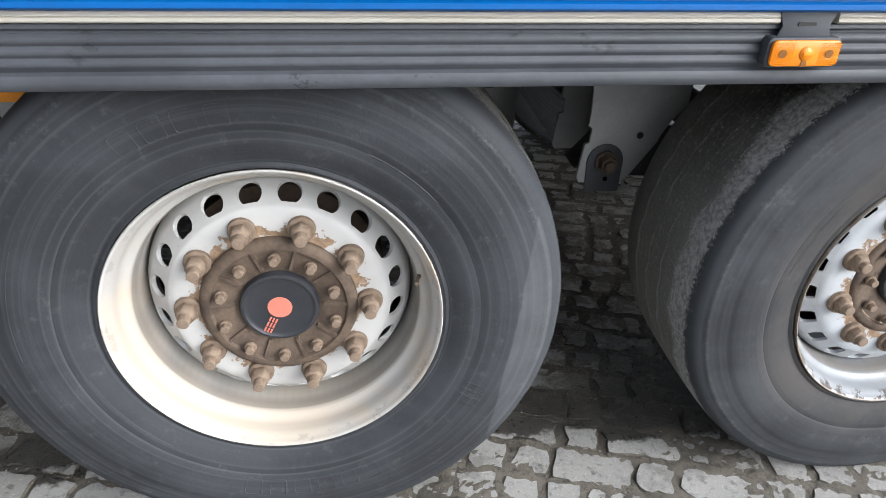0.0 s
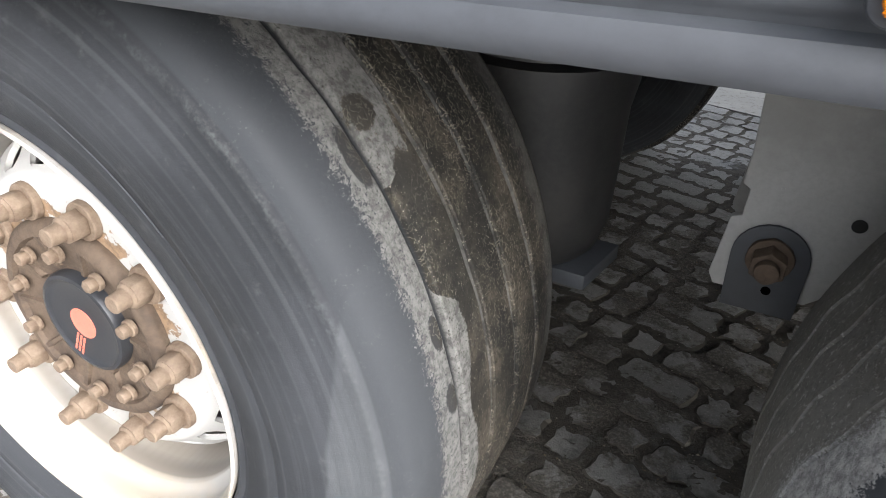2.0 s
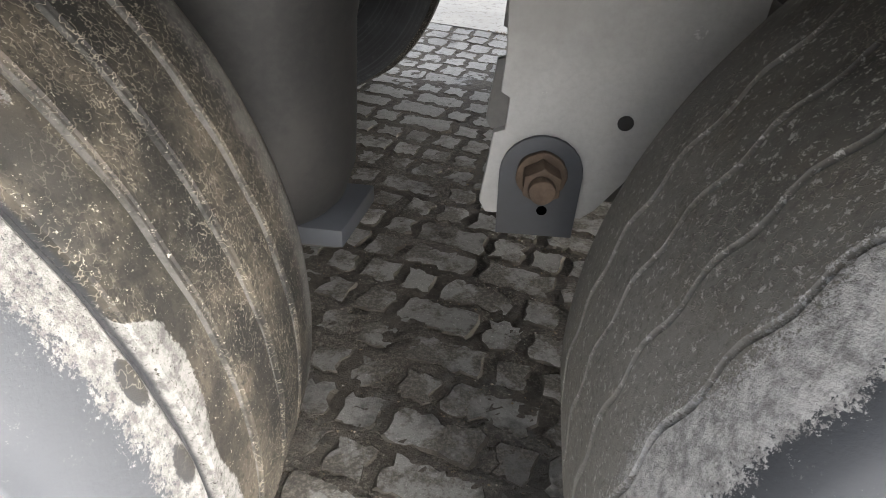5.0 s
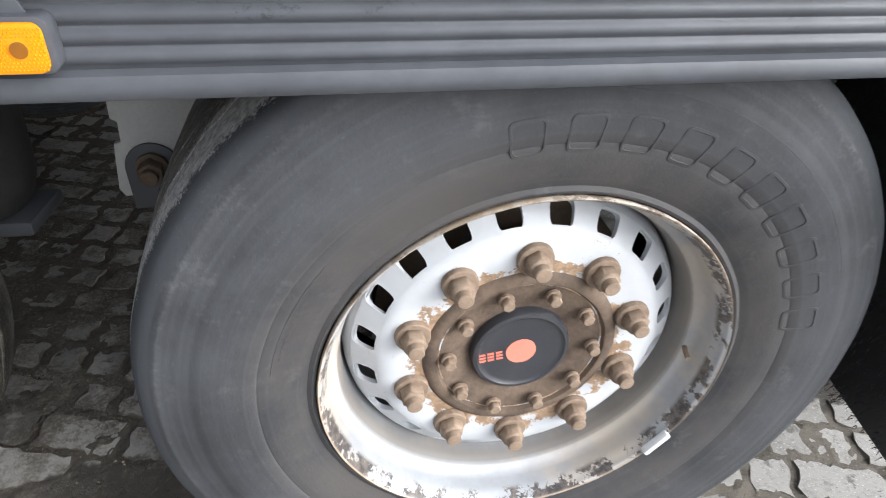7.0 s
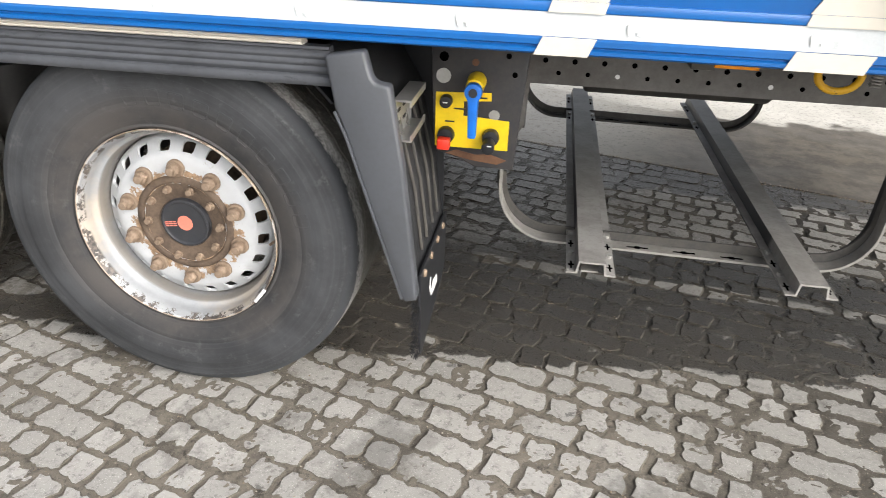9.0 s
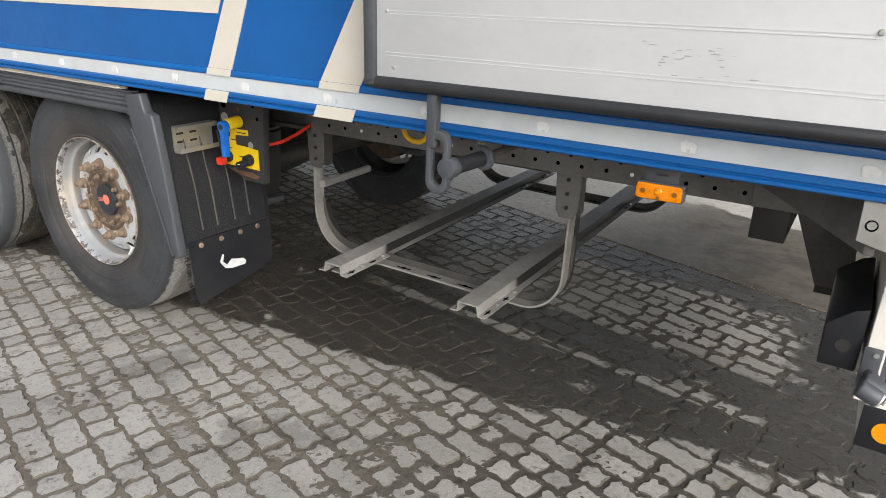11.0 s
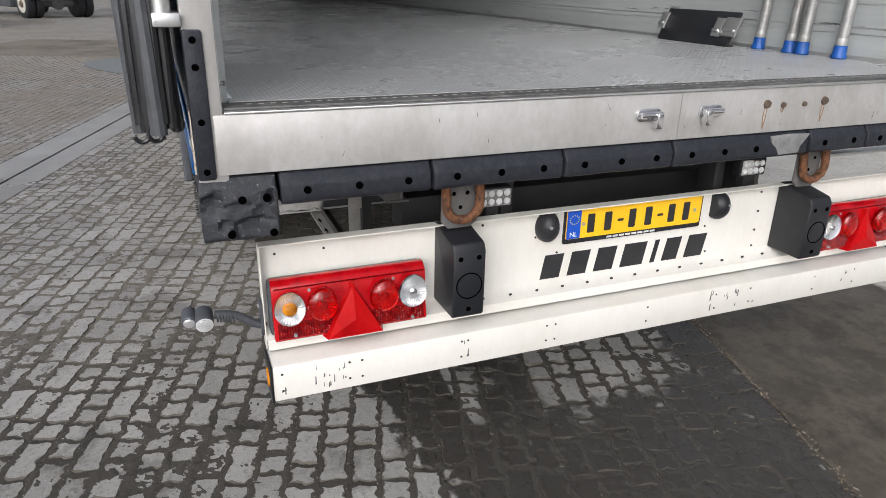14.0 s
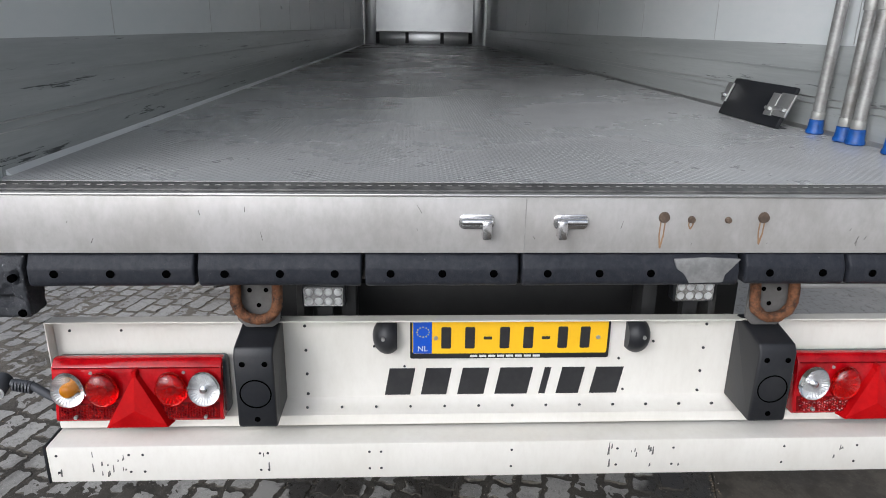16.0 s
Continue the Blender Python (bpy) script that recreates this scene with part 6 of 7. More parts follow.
for k in range(20):
    y, z, h = random.uniform(0.08, 2.46), random.uniform(1.125, 1.225), random.uniform(0.004, 0.022)
    lean, w = random.uniform(-0.6, 0.6), random.uniform(0.0004, 0.0009)
    prism(nicks, [(y - w, z), (y + w, z), (y + w + lean * h, z + h), (y + lean * h, z + h)], "x", 3.0853, 3.086)
part("scratches", nicks, MAT["chassis"], sill, kind="stuff")
for y, s in ((1.157, 1), (1.374, -1)):
    latch = part("sill_latch", prism(B(), round_box(y - 0.041, y + 0.041, 1.168, 1.203, 0.014), "x", 3.086, 3.094), MAT["chrome"], trailer, "bright metal latch keeper", bev=0.002)
    part("latch_bar", cyl(B(), (3.103, y - 0.034, 1.188), (3.103, y + 0.034, 1.188), 0.0085, n=14), MAT["chrome"], latch)
    part("latch_tongue", box(B(), 3.094, 3.119, y + 0.022 * s - 0.011, y + 0.022 * s + 0.011, 1.149, 1.194, 0.005), MAT["chrome"], latch)
for y, z, r in ((1.593, 1.195, 0.0135), (1.829, 1.195, 0.0135), (1.658, 1.19, 0.009), (1.745, 1.189, 0.008)):
    b = part("sill_bolt", cyl(B(), (3.085, y, z), (3.093, y, z), r, r * 0.8, 20), MAT["rust_hub"], trailer, "rusty bolt head")
for y, l in ((1.591, 0.07), (1.827, 0.06), (1.658, 0.022)):
    run = [(y - 0.006, 1.188), (y - 0.003, 1.188), (y - 0.004, 1.188 - l * 0.5), (y - 0.001, 1.188 - l * 0.8), (y + 0.003, 1.188 - l * 0.5), (y + 0.004, 1.188), (y + 0.007, 1.188), (y + 0.006, 1.188 - l * 0.55), (y + 0.001, 1.188 - l), (y - 0.003, 1.188 - l * 0.95), (y - 0.007, 1.188 - l * 0.5)]
    part("rust_run", prism(B(), run, "x", 3.0853, 3.0861), MAT["rust_run"], trailer)


def bumper(y0, y1, z0, z1, holes, seed, beaten=0.0):
    """A rubber bumper block with rounded edges, a sloping top and bolt recesses."""
    prof = [(3.018, z0), (3.088, z0), (3.096, z0 + 0.01), (3.096, z1 - 0.03), (3.078, z1), (3.018, z1)]
    bm = B()
    prism(bm, [(a, b) for a, b in prof], "y", y0 + 0.003, y1 - 0.003)
    bmesh.ops.recalc_face_normals(bm, faces=bm.faces)
    sharp = [e for e in bm.edges if len(e.link_faces) == 2 and e.calc_face_angle(0) > radians(25)]
    bmesh.ops.bevel(bm, geom=sharp, offset=0.006, segments=3, affect="EDGES", profile=0.5, clamp_overlap=True)
    if beaten:
        bmesh.ops.subdivide_edges(bm, edges=[e for e in bm.edges if e.calc_length() > 0.03], cuts=5, use_grid_fill=True)
        bmesh.ops.subdivide_edges(bm, edges=[e for e in bm.edges if e.calc_length() > 0.012], cuts=2, use_grid_fill=True)
        jitter(bm, beaten * 0.22, 22, seed)
        rng = random.Random(seed)
        for _ in range(9):
            c = Vector((3.1, rng.uniform(y0 + 0.02, y1 - 0.02), rng.uniform(z0 + 0.02, z1 - 0.035)))
            r, d, flat = rng.uniform(0.012, 0.026), rng.uniform(0.008, 0.018), rng.uniform(0.5, 2.2)
            for v in bm.verts:
                q = v.co - c
                k = 1 - math.sqrt((q.y * flat) ** 2 + (q.z / flat) ** 2) / r
                if k > 0 and v.co.x > 3.06:
                    v.co.x -= d * min(1.0, k * 2.2)
        jitter(bm, beaten * 0.2, 60, seed)
        jitter(bm, beaten * 0.2, 170, seed)
    else:
        bmesh.ops.subdivide_edges(bm, edges=[e for e in bm.edges if e.calc_length() > 0.1], cuts=8)
        jitter(bm, 0.002, 14, seed)
    b = part("bumper_block", bm, MAT["chewed"] if beaten else MAT["bumper_rubber"], trailer, "chewed black rubber corner buffer" if beaten else "black rubber bumper block", angle=30)
    for y, z in holes:
        part("bolt_recess", cyl(B(), (3.09, y, z), (3.1005 if beaten else 3.0988, y, z), 0.0092, n=20), MAT["hole"], b)
    return b


def three(y0, y1, z=1.061):
    w = y1 - y0
    return [(y0 + w * k, z) for k in (0.17, 0.5, 0.83)]


bumper(-0.045, 0.133, 0.952, 1.102, [(0.05, 1.051), (0.105, 1.051), (0.02, 0.971), (0.115, 0.966)], 1.0, 0.011)
for n, (y0, y1) in enumerate(((0.135, 0.514), (0.516, 0.896), (0.898, 1.262), (1.264, 1.79))):
    bumper(y0, y1, 1.028, 1.104, three(y0, min(y1, 1.636)), n * 3.1 + 4)
bumper(1.8, 2.05, 1.03, 1.106, [(1.86, 1.062), (1.99, 1.062)], 17)
bumper(2.052, 2.405, 1.03, 1.106, three(2.052, 2.405), 21)
bumper(2.41, 2.595, 0.95, 1.103, [(2.45, 1.051), (2.52, 1.051), (2.46, 0.971)], 25, 0.009)
part("bumper_beam", box(B(), 2.943, 3.015, 0.02, 2.53, 1.016, 1.101, 0.004), MAT["chassis"], trailer)
torn = prism(B(), [(1.625, 1.096), (1.7, 1.1), (1.785, 1.096), (1.77, 1.078), (1.752, 1.058), (1.748, 1.038), (1.668, 1.036), (1.652, 1.06), (1.634, 1.072)], "x", 3.09, 3.0985)
part("beam_plate", torn, MAT["torn"], trailer, "scuffed grey patch where the rubber is torn", bev=0.002)

# towing rings, work lamps
for y in (0.631, 1.925):
    pts = [(3.015, y - 0.05, 1.035)] + [(3.025, y + 0.05 * math.cos(radians(a)), 0.962 + 0.047 * math.sin(radians(a))) for a in range(180, 361, 15)] + [(3.015, y + 0.05, 1.035)]
    ring_bm = tube(B(), [a.lerp(b, k / 3) for a, b in zip(map(Vector, pts), map(Vector, pts[1:])) for k in range(3)] + [Vector(pts[-1])], 0.013, 18)
    jitter(ring_bm, 0.0022, 60)
    jitter(ring_bm, 0.0016, 190)
    part("towing_ring", ring_bm, MAT["ring_rust"], trailer, "rusty steel towing ring")
    part("ring_plate", prism(B(), [(y - 0.055, 1.03), (y + 0.05, 1.03), (y + 0.05, 0.9), (y + 0.03, 0.885), (y - 0.035, 0.885), (y - 0.055, 0.905)], "x", 2.995, 3.005), MAT["chassis_grey"], trailer, bev=0.002)
    for dy, dz in ((-0.02, 0.985), (0.02, 0.985), (0.0, 0.945)):
        part("plate_hole", cyl(B(), (3.005, y + dy, dz), (3.0062, y + dy, dz), 0.006, n=12), MAT["hole"], trailer)
for y, z, label in ((0.779, 0.933, "square work lamp with eight bright diodes"), (1.765, 0.945, "square work lamp with a clear lens")):
    lamp = part("work_lamp", prism(B(), round_box(y - 0.057, y + 0.057, z - 0.031, z + 0.031, 0.008), "x", 2.885, 2.92), MAT["plastic_black"], trailer, label, bev=0.003)
    part("lens", prism(B(), round_box(y - 0.051, y + 0.051, z - 0.026, z + 0.026, 0.005), "x", 2.9205, 2.923), MAT["chrome"], lamp)
    for i in range(4):
        for k in range(2):
            part("diode", cyl(B(), (2.923, y - 0.0375 + i * 0.025, z - 0.0125 + k * 0.025), (2.928, y - 0.0375 + i * 0.025, z - 0.0125 + k * 0.025), 0.0105, 0.007, 14), MAT["mark_white"], lamp)
    part("lamp_foot", box(B(), 2.875, 2.905, y - 0.02, y + 0.02, 0.86, z - 0.031), MAT["dark"], lamp)

# ---- tail panel, underrun bar, lamps, plate ----
Y0, Y1 = 0.09, 2.468
tail = B()
outline = [(2.9395, 0.887), (2.977, 0.887), (2.977, 0.883), (2.9435, 0.883), (2.9435, 0.648), (2.97, 0.628), (2.992, 0.622), (2.992, 0.592), (2.988, 0.592), (2.988, 0.617), (2.967, 0.623), (2.9395, 0.644)]
prism(tail, outline, "y", Y0, Y1)
box(tail, 2.94, 2.977, Y0 - 0.004, Y0 - 0.0005, 0.592, 0.887)
box(tail, 2.94, 2.977, Y1 + 0.0005, Y1 + 0.004, 0.592, 0.887)
panel = part("tail_panel", tail, MAT["white"], trailer, "scratched cream white tail panel", bev=0.001, seg=1)
for i in range(26):
    y = 0.73 + i * 0.092
    if y < 1.86:
        part("panel_rivet", cyl(B(), (2.966, y, 0.63), (2.973, y, 0.635), 0.0036, n=10), MAT["ink"], panel)
for y in (0.73, 1.8):
    for z in (0.66, 0.72, 0.79, 0.86):
        part("panel_rivet", cyl(B(), (2.943, y, z), (2.9465, y, z), 0.004, n=10), MAT["ink"], panel)
for y, z in ((0.13, 0.85), (0.26, 0.85), (0.99, 0.66), (0.99, 0.74), (1.57, 0.76), (1.59, 0.665), (0.91, 0.8), (0.92, 0.81), (1.66, 0.81)):
    part("panel_rivet", cyl(B(), (2.943, y, z), (2.946, y, z), 0.0035, n=10), MAT["ink"], panel)
bar = part("underrun_bar", box(B(), 2.966, 3.068, 0.086, 2.466, 0.48, 0.585, 0.005), MAT["white"], trailer, "scratched cream white underrun bar")
part("bar_hook", box(B(), 2.9, 2.967, 0.7, 0.78, 0.5, 0.57), MAT["chassis"], trailer)
part("bar_hook", box(B(), 2.9, 2.967, 1.77, 1.85, 0.5, 0.57), MAT["chassis"], trailer)
for ye, s in ((0.086, -1), (2.466, 1)):
    cap = part("end_cap", box(B(), 2.964, 3.07, min(ye, ye + 0.006 * s), max(ye, ye + 0.006 * s), 0.478, 0.587, 0.002), MAT["plastic_black"], bar, "black end cap with an amber reflector")
    part("reflector", cyl(B(), (3.017, ye + 0.006 * s, 0.53), (3.017, ye + 0.0085 * s, 0.53), 0.026, n=32), MAT["orange_deep"], bar, "round amber reflector")
for y in (0.11, 0.29, 0.325, 0.62, 0.64, 0.9, 0.93, 1.27, 1.55, 1.7, 2.0, 2.2, 2.4):
    for z in (0.51, 0.56):
        part("bar_hole", cyl(B(), (3.0675, y, z), (3.0688, y, z), 0.0035, n=10), MAT["ink"], bar)
scr = B()
for k in range(34):
    y = random.choice((0.12, 0.2, 0.225, 0.25, 0.27, 1.53, 1.6, 1.63, 1.65, 1.72, 0.64, 2.15)) + random.uniform(-0.012, 0.012)
    z, h, w = random.uniform(0.495, 0.56), random.uniform(0.006, 0.03), random.uniform(0.001, 0.003)
    prism(scr, [(y - w, z), (y + w, z + 0.002), (y + w * 0.6, z + h), (y - w * 0.5, z + h * 0.9)], "x", 3.0678, 3.0686)
part("scratches", scr, MAT["chassis_grey"], bar, kind="stuff")


def lamp_bowl(y, z, r, n):
    """A fluted reflector bowl that opens to the rear."""
    bm = B()
    rings = []
    for f, x, wave in ((1.0, 3.0315, 0.0), (0.8, 3.0275, 0.0006), (0.5, 3.0245, 0.0005), (0.25, 3.024, 0.0)):
        rings.append([bm.verts.new((x + wave * (1 if i % 2 else -1), y + r * f * math.cos(2 * math.pi * i / n), z + r * f * (1.28 if math.sin(2 * math.pi * i / n) > 0 else 1.08) * math.sin(2 * math.pi * i / n))) for i in range(n)])
    for p, q in zip(rings, rings[1:]):
        for i in range(n):
            bm.faces.new((p[i], p[(i + 1) % n], q[(i + 1) % n], q[i]))
    bm.faces.new(rings[-1])
    return bm


def tail_lamp(y0, flip):
    """A long red lamp body with two clear and two red round lamps and a triangular reflector."""
    y1 = y0 + 0.427
    z0, z1 = 0.63, 0.796
    t = part("tail_lamp", box(B(), 2.946, 2.9925, y0 - 0.002, y1 + 0.002, z0, z1 - 0.007, 0.012, 3), MAT["guard_grey"], trailer, "red tail lamp cluster with clear round lenses")
    prof = [(2.993, z0 + 0.002), (3.026, z0 + 0.003), (3.031, z0 + 0.012), (3.022, z1 - 0.115), (3.02, z1 - 0.055), (3.014, z1 - 0.016), (2.996, z1 + 0.001), (2.976, z1 + 0.001), (2.976, z1 - 0.006), (2.993, z1 - 0.006)]
    bm = prism(B(), prof, "y", y0 + 0.003, y1 - 0.003)
    part("lens", bm, MAT["red_body"], t, "glossy red lens", bev=0.004)
    low = [(3.0322, z0 + 0.0125), (3.0232, z0 + 0.053), (3.0215, z0 + 0.053), (3.0305, z0 + 0.0125)]
    part("lens_band", prism(B(), low, "y", y0 + 0.012, y1 - 0.012), MAT["red_dark"], t, "dark red band below the lamps")
    part("lens_band", box(B(), 3.0125, 3.0155, y0 + 0.008, y1 - 0.008, z1 - 0.0195, z1 - 0.016), MAT["red_dark"], t)
    ridge = B()
    for i in range(56):
        for k in range(5):
            yy, zz = y0 + 0.02 + i * 0.007, z0 + 0.016 + k * 0.007 + 0.0035 * (i % 2)
            cyl(ridge, (3.0325 - 0.22 * (zz - z0 - 0.0125), yy, zz), (3.0355 - 0.22 * (zz - z0 - 0.0125), yy, zz), 0.0038, 0.0006, 4)
    part("reflector", ridge, MAT["red_facets"], t, kind="stuff")
    for k, fy in enumerate((0.045, 0.13, 0.3, 0.382)):
        yy, zz = y0 + fy, z0 + 0.094
        clear = k in (0, 3)
        pod = part("lamp", lamp_bowl(yy, zz, 0.039, 64 if clear else 48), MAT["bowl"] if clear else MAT["red_back"], t, "clear ribbed lamp" if clear else "red round lamp", angle=10)
        bm = B()
        n = 32
        rings = [[bm.verts.new((x, yy + r * math.cos(2 * math.pi * i / n), zz + r * (1.28 if math.sin(2 * math.pi * i / n) > 0 else 1.1) * math.sin(2 * math.pi * i / n))) for i in range(n)] for r, x in ((0.0405, 3.0315), (0.04, 3.037), (0.037, 3.044), (0.029, 3.05), (0.018, 3.0535), (0.006, 3.055))]
        for p, q in zip(rings, rings[1:]):
            for i in range(n):
                bm.faces.new((p[i], p[(i + 1) % n], q[(i + 1) % n], q[i]))
        bm.faces.new(rings[-1]), bm.faces.new(rings[0])
        part("cover", bm, MAT["lens"] if clear else MAT["red"], pod)
        bulb = B()
        bmesh.ops.create_uvsphere(bulb, u_segments=14, v_segments=8, radius=0.017 if k == (0 if not flip else 3) else 0.0105, matrix=Matrix.Translation((3.028, yy, zz + 0.002)) @ Matrix.Diagonal((0.6, 1, 1, 1)))
        part("bulb", bulb, MAT["orange_deep"] if k == (0 if not flip else 3) else (MAT["chrome"] if clear else MAT["red_deep"]), pod)
    ty = y0 + 0.213
    tri = B()
    a = [tri.verts.new(v) for v in ((3.02, ty - 0.084, z0 - 0.002), (3.02, ty + 0.084, z0 - 0.002), (3.002, ty, z0 + 0.15))]
    top = [tri.verts.new(v) for v in ((3.052, ty - 0.076, z0 + 0.0), (3.052, ty + 0.076, z0 + 0.0), (3.032, ty, z0 + 0.14))]
    for i in range(3):
        j = (i + 1) % 3
        tri.faces.new((a[i], a[j], top[j], top[i]))
    mid = tri.verts.new((3.056, ty, z0 + 0.05))
    for i in range(3):
        tri.faces.new((top[i], top[(i + 1) % 3], mid))
    tri.faces.new(a)
    part("triangle_reflector", tri, MAT["red_deep"], t, "red triangular reflector", angle=15)
    part("apex_post", box(B(), 3.0, 3.034, ty - 0.006, ty + 0.006, z0 + 0.125, z1 - 0.018, 0.003), MAT["red_deep"], t)
    for yy, zz in ((y0 + 0.1, z1 - 0.03), (y0 + 0.33, z1 - 0.03), (y0 + 0.055, z0 + 0.02), (y0 + 0.38, z0 + 0.018)):
        part("screw", cyl(B(), (3.0, yy, zz), (3.018 if zz > 0.7 else 3.038, yy, zz), 0.0045, n=10), MAT["steel"], t)
    return t


tail_lamp(0.102, False)
tail_lamp(2.025, True)
for yc in (0.627, 1.924):
    blk = part("rubber_buffer", prism(B(), [(2.944, 0.648), (3.085, 0.648), (3.09, 0.658), (3.09, 0.845), (3.078, 0.866), (2.952, 0.89), (2.944, 0.89)], "y", yc - 0.048, yc + 0.048), MAT["plastic_black"], trailer, "black rubber buffer block on the tail panel", bev=0.006, seg=3)
    for y, z in ((yc - 0.027, 0.826), (yc + 0.027, 0.826), (yc, 0.674)):
        part("bolt_recess", cyl(B(), (3.0895, y, z), (3.0912, y, z), 0.0072, n=18), MAT["hole"], blk)
    ring = B()
    lathe(ring, [(0.036, 0.0), (0.039, 0.0), (0.039, 0.002), (0.036, 0.002)], 36, closed=True)
    rim_ob = part("moulded_ring", ring, MAT["hole"], blk)
    rim_ob.matrix_basis = pose(3.0915, yc, 0.745, 0, 0, 90)
for yk, s in ((0.945, -1), (1.607, 1)):
    bm = B()
    bmesh.ops.create_uvsphere(bm, u_segments=24, v_segments=14, radius=0.05, matrix=Matrix.Translation((2.946, yk, 0.833)) @ Matrix.Diagonal((0.95, 0.78, 1.0, 1)))
    bmesh.ops.bisect_plane(bm, geom=bm.verts[:] + bm.edges[:] + bm.faces[:], plane_co=(0, yk - 0.026 * s * 1, 0), plane_no=(0, -s, 0), clear_outer=True)
    holes = [e for e in bm.edges if e.is_boundary]
    bmesh.ops.holes_fill(bm, edges=holes)
    lampk = part("plate_lamp", bm, MAT["plastic_black"], trailer, "black plastic number plate lamp")
    part("screw", cyl(B(), (2.987, yk + 0.01 * s, 0.843), (2.995, yk + 0.01 * s, 0.843), 0.005, n=10), MAT["steel"], lampk)
# number plate: holder, yellow field, blue band and plain dark bars
plate = part("number_plate", prism(B(), round_box(1.005, 1.538, 0.766, 0.878, 0.006), "x", 2.944, 2.952), MAT["plastic_black"], trailer, "yellow number plate in a black holder", bev=0.001, seg=1)
part("yellow_field", prism(B(), round_box(1.011, 1.531, 0.782, 0.875, 0.006), "x", 2.9522, 2.954), MAT["plate"], plate)
part("blue_band", box(B(), 2.9542, 2.955, 1.013, 1.062, 0.783, 0.874), MAT["plate_blue"], plate)
stars = B()
for a in range(0, 360, 30):
    y, z = 1.039 + 0.016 * math.cos(radians(a)), 0.845 + 0.014 * math.sin(radians(a))
    box(stars, 2.955, 2.9556, y - 0.0015, y + 0.0015, z - 0.0015, z + 0.0015)
part("band_dots", stars, MAT["yellow"], plate, kind="stuff")
vs, fs = letters("NL", 0.022)
mid_u = (min(v[0] for v in vs) + max(v[0] for v in vs)) / 2
country = B()
cv = [country.verts.new((2.9552 + v[2], 1.0385 + v[0] - mid_u, 0.79 + v[1])) for v in vs]
for f in fs:
    country.faces.new([cv[i] for i in f])
part("band_letters", country, MAT["mark_white"], plate)
for y in (1.1, 1.163, 1.255, 1.318, 1.41, 1.47):
    part("plate_bar", prism(B(), round_box(y - 0.013, y + 0.013, 0.797, 0.859, 0.004, 3), "x", 2.954, 2.9552), MAT["ink"], plate)
for y in (1.21, 1.365):
    part("plate_bar", box(B(), 2.954, 2.9552, y - 0.011, y + 0.011, 0.823, 0.831), MAT["ink"], plate)
for y in (1.072, 1.505):
    part("plate_screw", cyl(B(), (2.954, y, 0.828), (2.9565, y, 0.828), 0.006, n=12), MAT["alu"], plate)
for i in range(8):
    part("holder_bar", box(B(), 2.952, 2.9527, 1.165 + i * 0.024, 1.184 + i * 0.024, 0.7705, 0.7765), MAT["mark_white"], plate)
# the maker's name as plain dark slanted shapes
for y0, w in ((0.936, 0.085), (1.034, 0.085), (1.133, 0.088), (1.235, 0.105), (1.356, 0.034), (1.404, 0.078), (1.497, 0.092)):
    zb, zt = 0.654, 0.734
    part("name_block", prism(B(), [(y0, zb), (y0 + w - 0.016, zb), (y0 + w - 0.002, zt), (y0 + 0.014, zt)], "x", 2.9438, 2.945), MAT["ink"], panel)
# outrigger marker lamp on a bent rubber stalk
for ys, s in ((0.09, 1), (2.468, -1)):
    st = part("outline_lamp", tube(B(), [(2.955, ys, 0.65), (2.955, ys - 0.03 * s, 0.665), (2.955, ys - 0.07 * s, 0.695), (2.955, ys - 0.1 * s, 0.703), (2.955, ys - 0.125 * s, 0.706)], 0.011, 12), MAT["guard_grey"], trailer, "black rubber outline lamp on a bent stalk")
    for k in range(6):
        part("collar", cyl(B(), (2.955, ys - (0.075 + 0.008 * k) * s, 0.692 + 0.0016 * k), (2.955, ys - (0.079 + 0.008 * k) * s, 0.6925 + 0.0016 * k), 0.0165, n=16), MAT["guard_grey"], st)
    part("lamp_head", cyl(B(), (2.935, ys - 0.152 * s, 0.712), (2.985, ys - 0.152 * s, 0.695), 0.0235, n=24), MAT["guard_grey"], st, bev=0.006, seg=3)
    part("lens", cyl(B(), (2.985, ys - 0.152 * s, 0.695), (2.989, ys - 0.152 * s, 0.694), 0.0195, 0.017, 24), MAT["lens"], st, bev=0.001)
    part("lens_ring", cyl(B(), (2.984, ys - 0.152 * s, 0.6953), (2.9865, ys - 0.152 * s, 0.6947), 0.0215, n=24), MAT["mark_white"], st)
    part("lamp_head", cyl(B(), (2.93, ys - 0.186 * s, 0.716), (2.972, ys - 0.188 * s, 0.7), 0.019, n=24), MAT["guard_grey"], st, bev=0.006, seg=3)
    part("lens", cyl(B(), (2.972, ys - 0.188 * s, 0.7), (2.976, ys - 0.1885 * s, 0.6985), 0.0155, 0.013, 24), MAT["bowl"], st, bev=0.001)
    for z in (0.645, 0.715):
        part("screw", cyl(B(), (2.96, ys - 0.0125 * s, z), (2.96, ys - 0.016 * s, z), 0.006, n=12), MAT["steel"], st)
    part("lamp_bracket", box(B(), 2.935, 2.972, min(ys - 0.012 * s, ys - 0.004 * s), max(ys - 0.012 * s, ys - 0.004 * s), 0.63, 0.73, 0.003), MAT["guard_grey"], st)

# side cabinet far ahead under the body
part("side_locker", box(B(), -6.9, -4.75, 0.01, 0.5, 0.3, 1.04, 0.02), MAT["guard_grey"], trailer, "dark grey side skirt locker")

